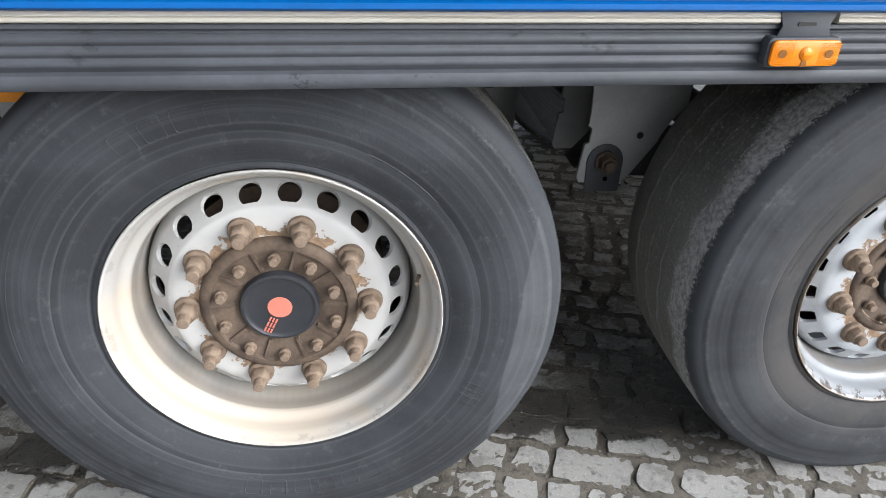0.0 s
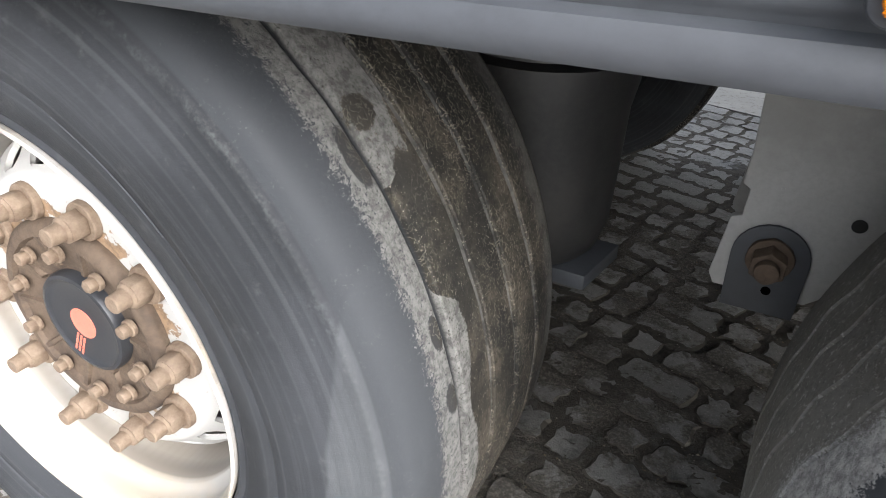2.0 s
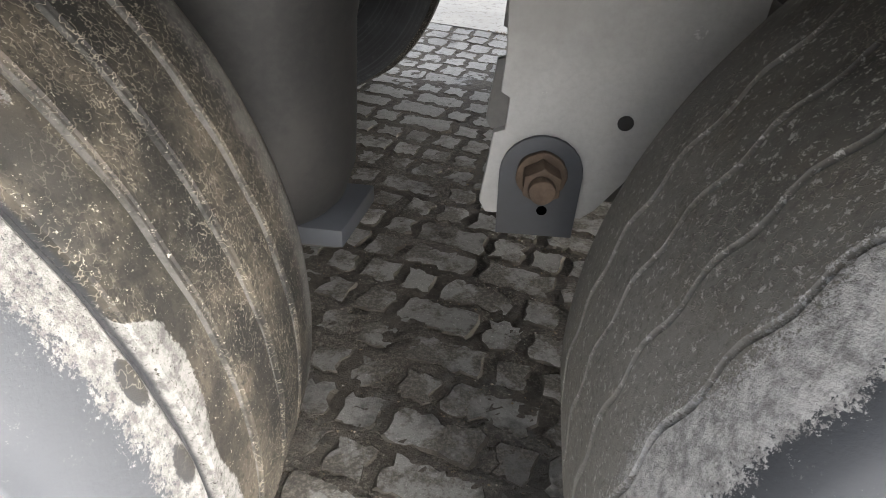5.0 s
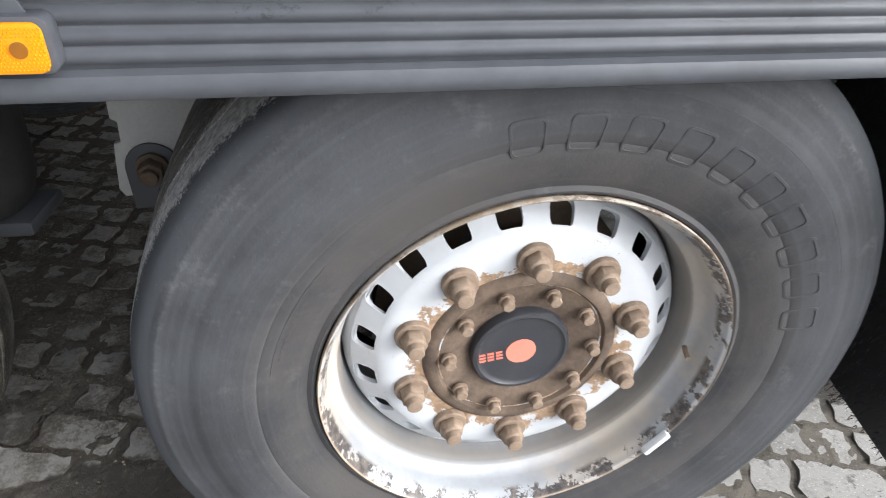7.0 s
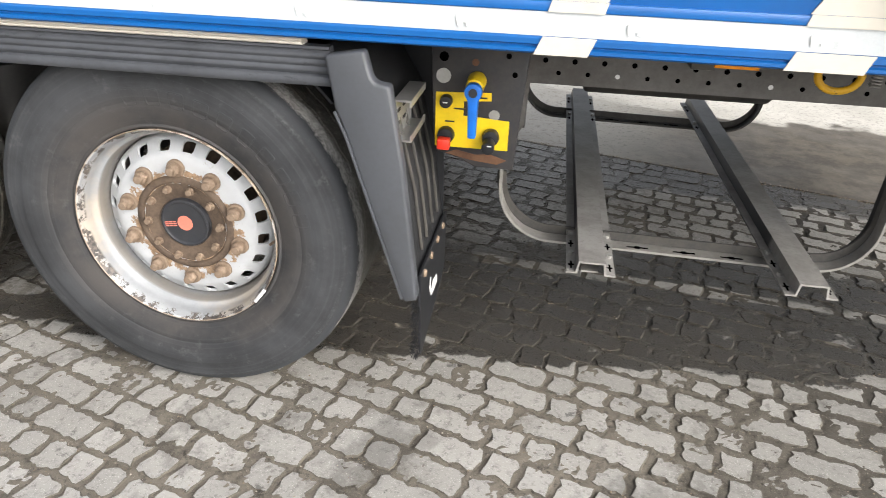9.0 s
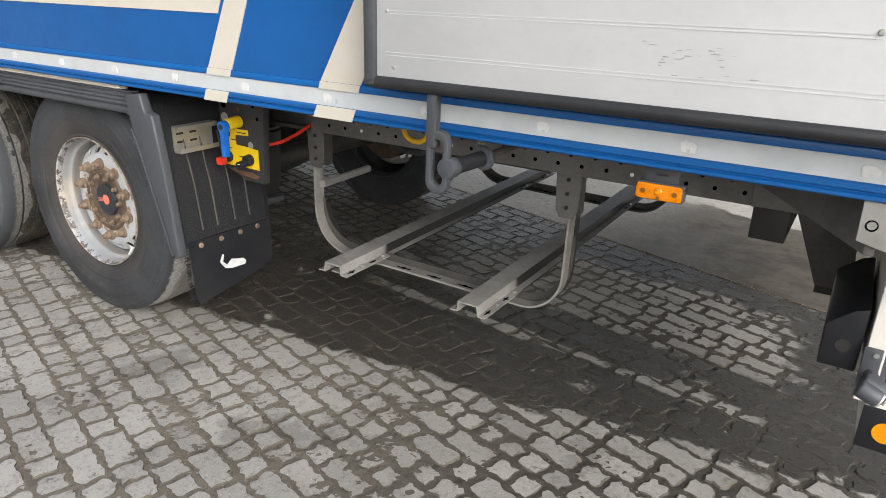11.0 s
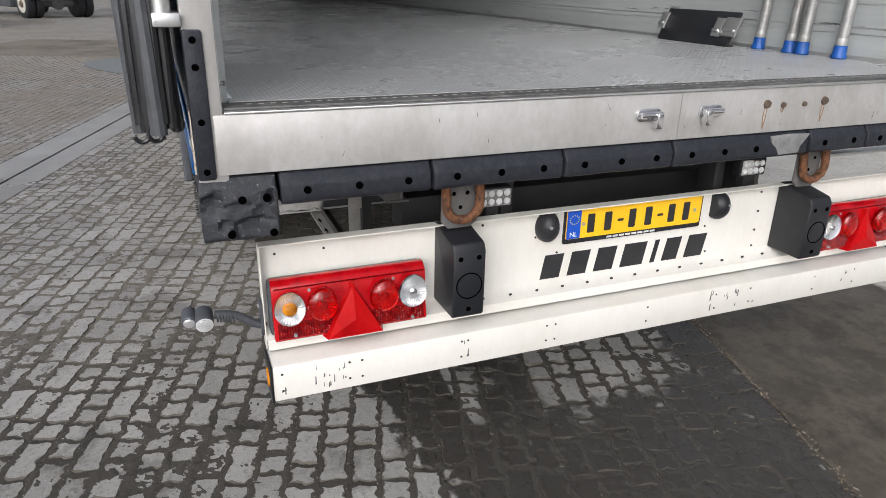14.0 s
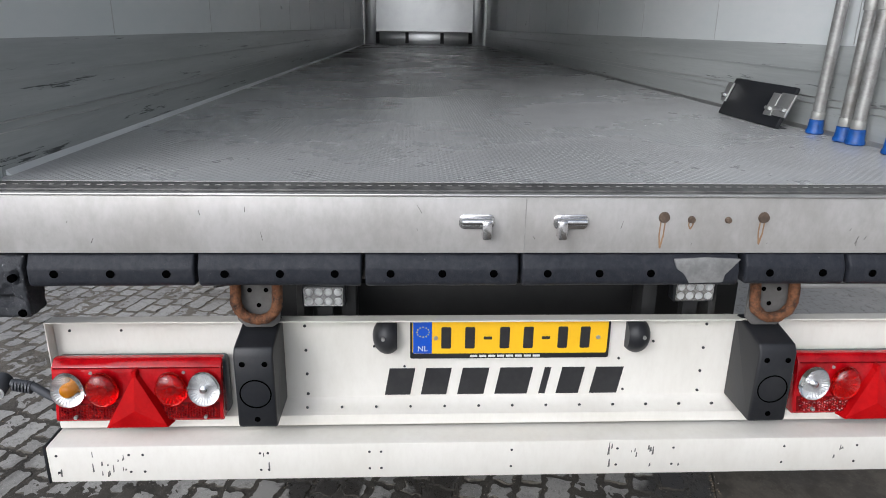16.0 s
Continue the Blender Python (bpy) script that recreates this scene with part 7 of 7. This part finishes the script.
# ---- cargo bars and board standing in the hold ----
def cargo_bar(x, y, lean, top, second):
    b = tagged(new("cargo_bar"), "grey steel load bar with blue plastic foot", "load bar", "load bars in the hold")
    b.matrix_basis = pose(x, y, 1.2575, lean[0], lean[1], 0)
    part("tube", cyl(B(), (0, 0, 0.05), (0, 0, top), 0.0205, n=24), MAT["bar_steel"], b)
    part("inner_tube", cyl(B(), (0, 0, top), (0, 0, top + 0.5), 0.0165, n=20), MAT["steel"], b)
    foot = B()
    n = 28
    rings = [[foot.verts.new((r * math.cos(2 * math.pi * i / n), r * math.sin(2 * math.pi * i / n), z)) for i in range(n)] for r, z in ((0.027, 0.0), (0.0305, 0.003), (0.0305, 0.011), (0.0265, 0.017), (0.025, 0.048), (0.0225, 0.051))]
    for p, q in zip(rings, rings[1:]):
        for i in range(n):
            foot.faces.new((p[i], p[(i + 1) % n], q[(i + 1) % n], q[i]))
    foot.faces.new(rings[0]), foot.faces.new(rings[-1])
    part("foot", foot, MAT["foot_blue"], b, "blue plastic foot")
    part("collar", cyl(B(), (0, 0, 0.051), (0, 0, 0.08), 0.023, n=24), MAT["steel"], b, bev=0.002)
    part("collar", cyl(B(), (0, 0, second), (0, 0, second + 0.03), 0.024, n=24), MAT["steel"], b, bev=0.002)


cargo_bar(2.158, 2.478, (-0.6, 2.2), 1.9, 0.5)
cargo_bar(2.34, 2.468, (-0.6, 1.6), 1.8, 0.42)
cargo_bar(2.406, 2.47, (-0.7, 1.2), 1.9, 0.42)
cargo_bar(2.588, 2.47, (-0.5, 0.6), 1.9, 0.6)
shelf = tagged(part("folded_board", box(B(), 1.55, 2.05, 2.35, 2.366, 1.237, 1.4, 0.003), MAT["plastic_black"]), "black folded board with aluminium end brackets leaning on the wall", "board")
shelf.matrix_basis = Matrix.Translation((1.8, 2.395, 1.258)) @ pose(0, 0, 0, -22, 0, 0) @ Matrix.Translation((-1.8, -2.358, -1.237))
part("edge_lip", box(B(), 1.55, 2.05, 2.366, 2.395, 1.245, 1.252), MAT["plastic_black"], shelf)
for x0, x1, z0, z1 in ((1.525, 1.575, 1.29, 1.375), (1.93, 1.985, 1.275, 1.365), (1.99, 2.085, 1.28, 1.37)):
    part("end_bracket", box(B(), x0, x1, 2.34, 2.349, z0, z1, 0.002), MAT["alu"], shelf)
    part("bracket_rib", box(B(), x0 + 0.008, x1 - 0.012, 2.328, 2.34, z0 + 0.02, z0 + 0.032, 0.002), MAT["alu"], shelf)

# ---- ground ----
def sheet(name, pts, z, material, label, drop=0.3):
    ob = part(name, prism(B(), [(p.x, p.y) for p in pts], "z", z - drop, z), material)
    return tagged(ob, label, "ground", kind="structure")


def uv(u, v):
    return U * u + V * v


sheet("ground", [Vector((-400, -400, 0)), Vector((400, -400, 0)), Vector((400, 400, 0)), Vector((-400, 400, 0))], -0.03, MAT["far"], "wide grey paved yard", 0.5)
sheet("slab", [uv(-60, EDGE), uv(60, EDGE), uv(60, 60), uv(-60, 60)], 0.002, MAT["slab"], "wet concrete slab beside the paving", 0.025)
yard = sheet("pavement", [uv(-14, GUT1), uv(10, GUT1), uv(10, EDGE), uv(-14, EDGE)], -0.0085, MAT["joint"], "interlocking grey concrete paving with sandy joints", 0.0185)
yard2 = sheet("pavement", [uv(-14, -7.5), uv(10, -7.5), uv(10, GUT0), uv(-14, GUT0)], -0.0085, MAT["joint"], "interlocking grey concrete paving with sandy joints", 0.0185)
gut = sheet("gutter", [uv(-60, GUT0 + 0.004), uv(60, GUT0 + 0.004), uv(60, SLOT - 0.014), uv(-60, SLOT - 0.014)], -0.001, MAT["gutter"], "concrete gutter strip with a drain slot", 0.026)
sheet("gutter", [uv(-60, SLOT + 0.014), uv(60, SLOT + 0.014), uv(60, GUT1 - 0.004), uv(-60, GUT1 - 0.004)], -0.001, MAT["gutter"], "concrete gutter strip with a drain slot", 0.026)
sheet("drain_slot", [uv(-60, SLOT - 0.014), uv(60, SLOT - 0.014), uv(60, SLOT + 0.014), uv(-60, SLOT + 0.014)], -0.022, MAT["dark"], "dark drain slot", 0.006)
pud = [Vector((-9.3 + 1.9 * math.cos(a) * (1 + 0.06 * math.sin(3 * a)), 0.25 + 1.6 * math.sin(a) * (1 + 0.08 * math.cos(4 * a + 1)), 0)) for a in [2 * math.pi * i / 48 for i in range(48)]]
tagged(part("puddle", prism(B(), [(p.x, p.y) for p in pud], "z", -0.004, 0.0075), MAT["water"]), "still rain puddle on the paving", "water", kind="structure")


# ---- parked vans and trees far behind ----
def van(x, y, turn, label):
    v = tagged(new("van"), label, "van")
    v.matrix_basis = pose(x, y, -0.03, 0, 0, turn)
    side = [(-2.6, 0.35), (2.4, 0.35), (2.6, 0.6), (2.55, 1.0), (1.9, 1.25), (1.2, 1.9), (0.9, 2.0), (-2.55, 2.0), (-2.65, 1.1)]
    part("body", prism(B(), side, "y", -0.95, 0.95), MAT["van"], v, bev=0.06, seg=3)
    part("bumper", box(B(), -2.74, -2.55, -0.93, 0.93, 0.38, 0.62, 0.04), MAT["plastic_black"], v)
    part("rear_window", box(B(), -2.67, -2.6, -0.75, 0.75, 1.25, 1.8, 0.02), MAT["window"], v)
    part("number_plate", box(B(), -2.69, -2.66, -0.26, 0.26, 0.82, 0.93, 0.005), MAT["plate"], v)
    for s in (-1, 1):
        part("tail_light", box(B(), -2.67, -2.58, 0.78 * s - 0.08, 0.78 * s + 0.08, 0.8, 1.25, 0.02), MAT["red_deep"], v)
        part("side_window", box(B(), 0.2, 1.5, 0.945 * s - 0.01, 0.945 * s + 0.01, 1.3, 1.75, 0.005), MAT["window"], v)
        for wx in (-1.7, 1.7):
            w = part("wheel", cyl(B(), (wx, 0.98 * s, 0.34), (wx, 0.74 * s, 0.34), 0.34, n=32), MAT["rubber_black"], v, bev=0.03)
            part("rim", cyl(B(), (wx, 0.985 * s, 0.34), (wx, 0.97 * s, 0.34), 0.2, n=28), MAT["alu"], w)
    return v


van(-21.2, -6.95, 180, "dark blue van parked on the yard, rear towards the trailer")


def truck(x, y, turn):
    """A tractor unit: rails, dual rear wheels, side tank and cab."""
    t = tagged(new("truck"), "dusty grey tractor unit parked on the far yard", "truck")
    t.matrix_basis = pose(x, y, -0.03, 0, 0, turn)
    for s in (-1, 1):
        part("chassis_rail", box(B(), -1.3, 4.2, 0.38 * s - 0.05, 0.38 * s + 0.05, 0.68, 0.95, 0.01), MAT["chassis_grey"], t)
        part("side_tank", box(B(), 1.0, 2.7, 0.98 * s - 0.25, 0.98 * s + 0.25, 0.36, 0.95, 0.08), MAT["guard_grey"], t)
        part("mudguard", ribbon(B(), [(0.62 * math.cos(radians(a)), 0.5 + 0.6 * math.sin(radians(a))) for a in range(20, 165, 12)], 0.01, 0.66 * s - 0.32 + 0.27 * s, 0.66 * s + 0.32 + 0.27 * s), MAT["plastic_black"], t)
        for wx, y0, y1 in ((0, 0.62, 0.9), (0, 0.94, 1.22), (3.7, 0.9, 1.2)):
            w = part("wheel", cyl(B(), (wx, y0 * s, 0.5), (wx, y1 * s, 0.5), 0.5, n=40), MAT["rubber_black"], t, bev=0.04)
            part("rim", cyl(B(), (wx, (y1 - 0.06) * s, 0.5), (wx, (y1 + 0.004) * s, 0.5), 0.29, 0.31, 32), MAT["cream"], w)
            part("hub", cyl(B(), (wx, y1 * s, 0.5), (wx, (y1 + 0.05) * s, 0.5), 0.14, 0.1, 20), MAT["rust_hub"], w)
        part("tail_light", box(B(), -1.36, -1.3, 0.8 * s - 0.2, 0.8 * s + 0.2, 0.72, 0.86, 0.01), MAT["red_deep"], t)
    part("rear_axle", cyl(B(), (0, -0.9, 0.5), (0, 0.9, 0.5), 0.12, n=20), MAT["chassis_grey"], t)
    part("differential", cyl(B(), (-0.2, 0, 0.5), (0.25, 0, 0.5), 0.24, 0.15, 24), MAT["chassis_grey"], t, bev=0.03)
    part("rear_beam", box(B(), -1.34, -1.26, -1.1, 1.1, 0.66, 0.8, 0.01), MAT["chassis_grey"], t)
    part("coupling_plate", box(B(), -0.4, 0.6, -0.42, 0.42, 1.05, 1.12, 0.02), MAT["dark"], t)
    cab = part("cab", prism(B(), [(2.8, 0.95), (2.8, 3.2), (4.3, 3.3), (4.95, 2.2), (5.05, 0.55), (4.3, 0.5), (4.3, 1.05), (3.1, 1.05)], "y", -1.22, 1.22), MAT["panel_white"], t, bev=0.05)
    part("side_window", box(B(), 3.5, 4.5, -1.235, -1.222, 1.9, 2.6), MAT["window"], cab)
    part("side_window", box(B(), 3.5, 4.5, 1.222, 1.235, 1.9, 2.6), MAT["window"], cab)
    return t


truck(-26.2, -3.65, 211)
fence = tagged(new("crowd_barrier"), "white plastic barrier standing beside the far truck", "barrier")
fence.matrix_basis = pose(-27.1, -7.3, -0.03, 0, 0, 140)
for z in (0.2, 0.95):
    part("rail", box(B(), -0.75, 0.75, -0.02, 0.02, z - 0.04, z + 0.04, 0.01), MAT["panel_white"], fence)
for k in range(8):
    part("bar", box(B(), -0.72 + k * 0.2, -0.67 + k * 0.2, -0.012, 0.012, 0.24, 0.91), MAT["panel_white"], fence)
for x in (-0.6, 0.6):
    part("foot", box(B(), x - 0.06, x + 0.06, -0.25, 0.25, 0.0, 0.16, 0.02), MAT["plastic_black"], fence)
pallet = tagged(new("pallet"), "brown wooden pallet lying by the barrier", "pallet")
pallet.matrix_basis = pose(-26.0, -7.75, -0.03, 0, 0, 20)
for k in range(5):
    part("deck_board", box(B(), -0.6, 0.6, -0.4 + k * 0.165, -0.26 + k * 0.165, 0.122, 0.144), MAT["pallet_wood"], pallet)
for k in range(3):
    part("bearer", box(B(), -0.6, 0.6, -0.4 + k * 0.35, -0.3 + k * 0.35, 0.0, 0.121), MAT["pallet_wood"], pallet)


def tree(x, y, h, seed):
    random.seed(seed)
    t = tagged(new("tree"), "leafy green tree far behind the yard", "tree", "trees behind the yard")
    t.matrix_basis = pose(x, y, -0.03)
    bm = B()
    cyl(bm, (0, 0, 0), (0.1, 0, h * 0.5), 0.28, 0.16, 12)
    for k in range(7):
        a = k * 2.4
        cyl(bm, (0.1, 0, h * (0.3 + 0.03 * k)), (1.8 * math.cos(a), 1.8 * math.sin(a), h * (0.5 + 0.05 * k)), 0.1, 0.03, 8)
    part("trunk", bm, MAT["rust_hub"], t)
    pts, faces = [], []
    for k in range(2600):
        a, b, r = random.uniform(0, 6.283), random.uniform(-1, 1), random.random() ** 0.4
        lump = 1 + 0.35 * math.sin(3 * a + seed) * math.cos(4 * b)
        c = Vector((r * lump * h * 0.3 * math.cos(a) * math.sqrt(1 - b * b), r * lump * h * 0.3 * math.sin(a) * math.sqrt(1 - b * b), h * 0.62 + r * b * h * 0.36))
        q = Euler((random.uniform(0, 6), random.uniform(0, 6), 0)).to_matrix()
        s = random.uniform(0.12, 0.28)
        i = len(pts)
        pts += [c + q @ Vector((s * dx, s * dy, 0)) for dx, dy in ((-1, 0), (0, -0.5), (1, 0), (0, 0.5))]
        faces.append((i, i + 1, i + 2, i + 3))
    me = bpy.data.meshes.new("crown")
    me.from_pydata(pts, [], faces)
    me.materials.append(LEAF)
    ob = new("crown", me)
    ob.parent = t


LEAF = worn("green_leaves", (0.07, 0.13, 0.03), 0.6, dark=(0.03, 0.07, 0.015), scale=1, fine=8)
for k, (x, y, h) in enumerate(((-58, 1.2, 5.8), (-60, 2.8, 6.0), (-58, 4.6, 6.2), (-62, -1.6, 4.6), (-64, 7.0, 6.2))):
    tree(x, y, h, k + 3)

# ---- pavers, last ----
random.seed(11)
PITCH = 0.1005


def edge_of(row, u):
    """The toothed, worn line between two rows of stones."""
    t = (u / 0.1 + 0.5 * (row % 2)) % 1.0
    tooth = max(-1.0, min(1.0, 6 * abs(t - 0.5) - 1.5))
    k = 0.5 + noise.noise(Vector((u * 2, row * 1.3, 7)))
    return 0.0045 * tooth * k + 0.006 * noise.noise(Vector((u * 9, row * 3.7, 0))) + 0.003 * noise.noise(Vector((u * 45, row * 3.7, 0)))


def end_of(row, u, f):
    """Sideways bulge of the joint between two stones of a row."""
    return u + 0.004 * math.sin(math.pi * 2 * f + (row % 2) * math.pi) + 0.008 * noise.noise(Vector((u * 5, row * 2.3, 4)))


def paver_outline(row, u0, u1, v0, v1):
    gap = 0.004 + random.uniform(-0.003, 0.003)
    pts = []
    n = 12 if u1 - u0 > 0.15 else 6
    for i in range(n + 1):
        u = u0 + gap * 1.1 + (u1 - u0 - 2.2 * gap) * i / n
        pts.append((u + 0.002 * ((i == 0) - (i == n)), v0 + gap + edge_of(row, u) + 0.004 * (i in (0, n))))
    for f in (0.28, 0.5, 0.72):
        pts.append((end_of(row, u1, f) - gap, v0 + (v1 - v0) * f))
    for i in range(n, -1, -1):
        u = u0 + gap * 1.1 + (u1 - u0 - 2.2 * gap) * i / n
        pts.append((u + 0.002 * ((i == 0) - (i == n)), v1 - gap + edge_of(row + 1, u) - 0.004 * (i in (0, n))))
    for f in (0.72, 0.5, 0.28):
        pts.append((end_of(row, u0, f) + gap, v0 + (v1 - v0) * f))
    return [(a + random.uniform(-0.005, 0.005), b + random.uniform(-0.005, 0.005)) for a, b in pts]


def paver_mesh(outline, lift, tilt):
    cu = sum(p[0] for p in outline) / len(outline)
    cv = sum(p[1] for p in outline) / len(outline)
    low, top = [], []
    worn_edge = 1 + 0.85 * min(1, max(0, cu - 0.9)) + (0.9 if cu < 0.3 and 0.35 < cv < 2.0 else 0.0)
    for a, b in outline:
        z = lift + tilt[0] * (a - cu) + tilt[1] * (b - cv)
        low.append(uv(a, b) + Vector((0, 0, -0.012)))
        d = math.hypot(a - cu, b - cv)
        k = random.uniform(0.004, 0.009) * worn_edge / max(d, 0.01)
        top.append(uv(a + (cu - a) * k, b + (cv - b) * k) + Vector((0, 0, z)))
    return low, top, uv(cu, cv)


NEAR = []
bulk = {0: ([], []), 1: ([], [])}
for zone, (va, vb, ua, ub) in enumerate(((GUT1, EDGE, -8.0, 8.5), (-6.4, GUT0, -10.0, 7.5))):
    rows = int((vb - va) / PITCH)
    for r in range(rows):
        v0 = va + (vb - va) * r / rows
        v1 = va + (vb - va) * (r + 1) / rows
        u = ua + random.uniform(-0.15, 0.0)
        while u < ub:
            w = 0.2 if random.random() < 0.32 else 0.1
            low, top, mid = paver_mesh(paver_outline(r, u, u + w, v0, v1), random.uniform(-0.002, 0.0015), (random.uniform(-0.02, 0.02), random.uniform(-0.03, 0.03)))
            u += w
            if zone == 0 and -0.55 < mid.x < 1.35 and -0.85 < mid.y < 0.75:
                NEAR.append((low, top, mid))
                continue
            vs, fs = bulk[zone]
            i, n = len(vs), len(low)
            vs += low + top
            fs.append(tuple(range(i + n, i + 2 * n)))
            fs += [(i + k, i + (k + 1) % n, i + n + (k + 1) % n, i + n + k) for k in range(n)]
for zone, owner in ((0, yard), (1, yard2)):
    vs, fs = bulk[zone]
    me = bpy.data.meshes.new("pavers")
    me.from_pydata(vs, [], fs)
    me.materials.append(MAT["paver_bulk"])
    ob = tagged(new("pavers", me), kind="stuff")
    ob.parent = owner
NEAR.sort(key=lambda k: (k[2] - Vector((0.4, -0.1, 0))).length)
spare = NEAR[300:]
for low, top, mid in NEAR[:300]:
    n = len(low)
    me = bpy.data.meshes.new("paver")
    me.from_pydata([p - mid for p in low + top], [], [tuple(range(n, 2 * n))] + [(k, (k + 1) % n, n + (k + 1) % n, n + k) for k in range(n)])
    me.materials.append(MAT["paver"])
    ob = new("paver", me)
    ob.parent = yard
    ob.location = mid
vs, fs = [], []
for low, top, mid in spare:
    i, n = len(vs), len(low)
    vs += low + top
    fs.append(tuple(range(i + n, i + 2 * n)))
    fs += [(i + k, i + (k + 1) % n, i + n + (k + 1) % n, i + n + k) for k in range(n)]
if vs:
    me = bpy.data.meshes.new("pavers")
    me.from_pydata(vs, [], fs)
    me.materials.append(MAT["paver_bulk"])
    ob = tagged(new("pavers", me), kind="stuff")
    ob.parent = yard

# loose dirt that fills the joints and creeps over the stones' edges
def lattice(nu, nv, cell, step, rng):
    """Smooth value noise on a grid of nu by nv points, cell metres apart, with features of the given step."""
    gu, gv = int(nu * cell / step) + 3, int(nv * cell / step) + 3
    g = rng.random((gu, gv))
    a, b = np.arange(nu) * cell / step, np.arange(nv) * cell / step
    i, k = a.astype(int), b.astype(int)
    fa, fb = (a - i)[:, None], (b - k)[None, :]
    fa, fb = fa * fa * (3 - 2 * fa), fb * fb * (3 - 2 * fb)
    p, q = g[np.ix_(i, k)], g[np.ix_(i + 1, k)]
    r, t = g[np.ix_(i, k + 1)], g[np.ix_(i + 1, k + 1)]
    return (p * (1 - fa) + q * fa) * (1 - fb) + (r * (1 - fa) + t * fa) * fb - 0.5


def dirt(u0, u1, v0, v1, cell, owner, seed, first=GUT1, pitch=(EDGE - GUT1) / int((EDGE - GUT1) / PITCH)):
    rng = np.random.default_rng(seed)
    nu, nv = int((u1 - u0) / cell) + 1, int((v1 - v0) / cell) + 1
    z = -0.0034 + 0.0045 * lattice(nu, nv, cell, 0.35, rng) + 0.005 * lattice(nu, nv, cell, 0.06, rng) + 0.006 * lattice(nu, nv, cell, 0.02, rng) + 0.003 * lattice(nu, nv, cell, cell, rng)
    # more of it lies under the wheels, where nobody sweeps
    au, av = u0 + np.arange(nu)[:, None] * cell, v0 + np.arange(nv)[None, :] * cell
    z = z + 0.0008 * np.clip((av + 0.25) / 0.3, 0, 1) * np.clip((0.7 - au) / 0.5, 0, 1) * np.clip((1.6 - av) / 0.4, 0, 1)
    # it lies deepest along the joints between the rows
    off = np.abs((av - first) / pitch - np.round((av - first) / pitch)) * pitch
    z = z + 0.0024 * np.clip(1 - off / 0.024, 0, 1)
    z = z + 0.0004 * np.clip((au - 1.0) / 0.8, 0, 1)
    uu, vv = np.meshgrid(u0 + np.arange(nu) * cell, v0 + np.arange(nv) * cell, indexing="ij")
    co = np.stack([U.x * uu + V.x * vv, U.y * uu + V.y * vv, np.maximum(z, -0.0095)], -1).reshape(-1, 3)
    i = (np.arange(nu - 1)[:, None] * nv + np.arange(nv - 1)[None, :]).reshape(-1)
    quads = np.stack([i, i + nv, i + nv + 1, i + 1], -1)
    me = bpy.data.meshes.new("joint_dirt")
    me.vertices.add(len(co))
    me.vertices.foreach_set("co", co.reshape(-1))
    me.loops.add(len(quads) * 4)
    me.loops.foreach_set("vertex_index", quads.reshape(-1))
    me.polygons.add(len(quads))
    me.polygons.foreach_set("loop_start", np.arange(len(quads)) * 4)
    me.update(calc_edges=True)
    me.polygons.foreach_set("use_smooth", [True] * len(quads))
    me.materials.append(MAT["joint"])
    ob = tagged(new("joint_dirt", me), kind="stuff")
    ob.parent = owner


dirt(-3.2, 4.4, GUT1 + 0.003, EDGE - 0.003, 0.009, yard, 5)
dirt(4.4, 8.5, GUT1 + 0.003, EDGE - 0.003, 0.02, yard, 8)
dirt(-6.0, 7.5, -4.5, GUT0 - 0.003, 0.02, yard2, 6, -6.4, (GUT0 + 6.4) / int((GUT0 + 6.4) / PITCH))
dirt(-9.0, -3.2, GUT1 + 0.003, EDGE - 0.003, 0.02, yard, 7)

# pebbles and crumbs in the joints
vs, fs = [], []
while len(vs) < 6 * 40000:
    u, row = random.uniform(-3.2, 5.2), random.randrange(0, 41)
    v = GUT1 + (EDGE - GUT1) * row / 41 + edge_of(row, u) + random.gauss(0, 0.006)
    if random.random() < 0.3:
        v += random.uniform(-0.05, 0.05)
    k = random.choice((0.001, 0.0012, 0.0015, 0.0018, 0.0027)) * random.uniform(0.8, 1.25)
    c = uv(u, v) + Vector((0, 0, -0.0025 + k * 0.4))
    i = len(vs)
    vs += [c + Vector(d) * k * random.uniform(0.7, 1.3) for d in ((1.2, 0, 0), (0, 1, 0), (-1, 0, 0), (0, -1.1, 0), (0, 0, 0.8), (0, 0, -0.8))]
    fs += [(i, i + 1, i + 4), (i + 1, i + 2, i + 4), (i + 2, i + 3, i + 4), (i + 3, i, i + 4), (i + 1, i, i + 5), (i + 2, i + 1, i + 5), (i + 3, i + 2, i + 5), (i, i + 3, i + 5)]
for k in range(4200):
    r = random.choice((0.001, 0.0014, 0.002, 0.0034)) * random.uniform(0.8, 1.3)
    u = random.uniform(-1.5, 5.5)
    c = uv(u, EDGE + random.gauss(0, 0.011) + 0.012 * noise.noise(Vector((u * 6, 0, 3)))) + Vector((0, 0, 0.001 + r * 0.4))
    i = len(vs)
    vs += [c + Vector(d) * r * random.uniform(0.7, 1.3) for d in ((1.2, 0, 0), (0, 1, 0), (-1, 0, 0), (0, -1.1, 0), (0, 0, 0.8), (0, 0, -0.8))]
    fs += [(i, i + 1, i + 4), (i + 1, i + 2, i + 4), (i + 2, i + 3, i + 4), (i + 3, i, i + 4), (i + 1, i, i + 5), (i + 2, i + 1, i + 5), (i + 3, i + 2, i + 5), (i, i + 3, i + 5)]
me = bpy.data.meshes.new("pebbles")
me.from_pydata(vs, [], fs)
me.materials.append(MAT["pebbles"])
tagged(new("pebbles", me), "small pebbles and crumbs in the paving joints", "pebbles", kind="stuff")
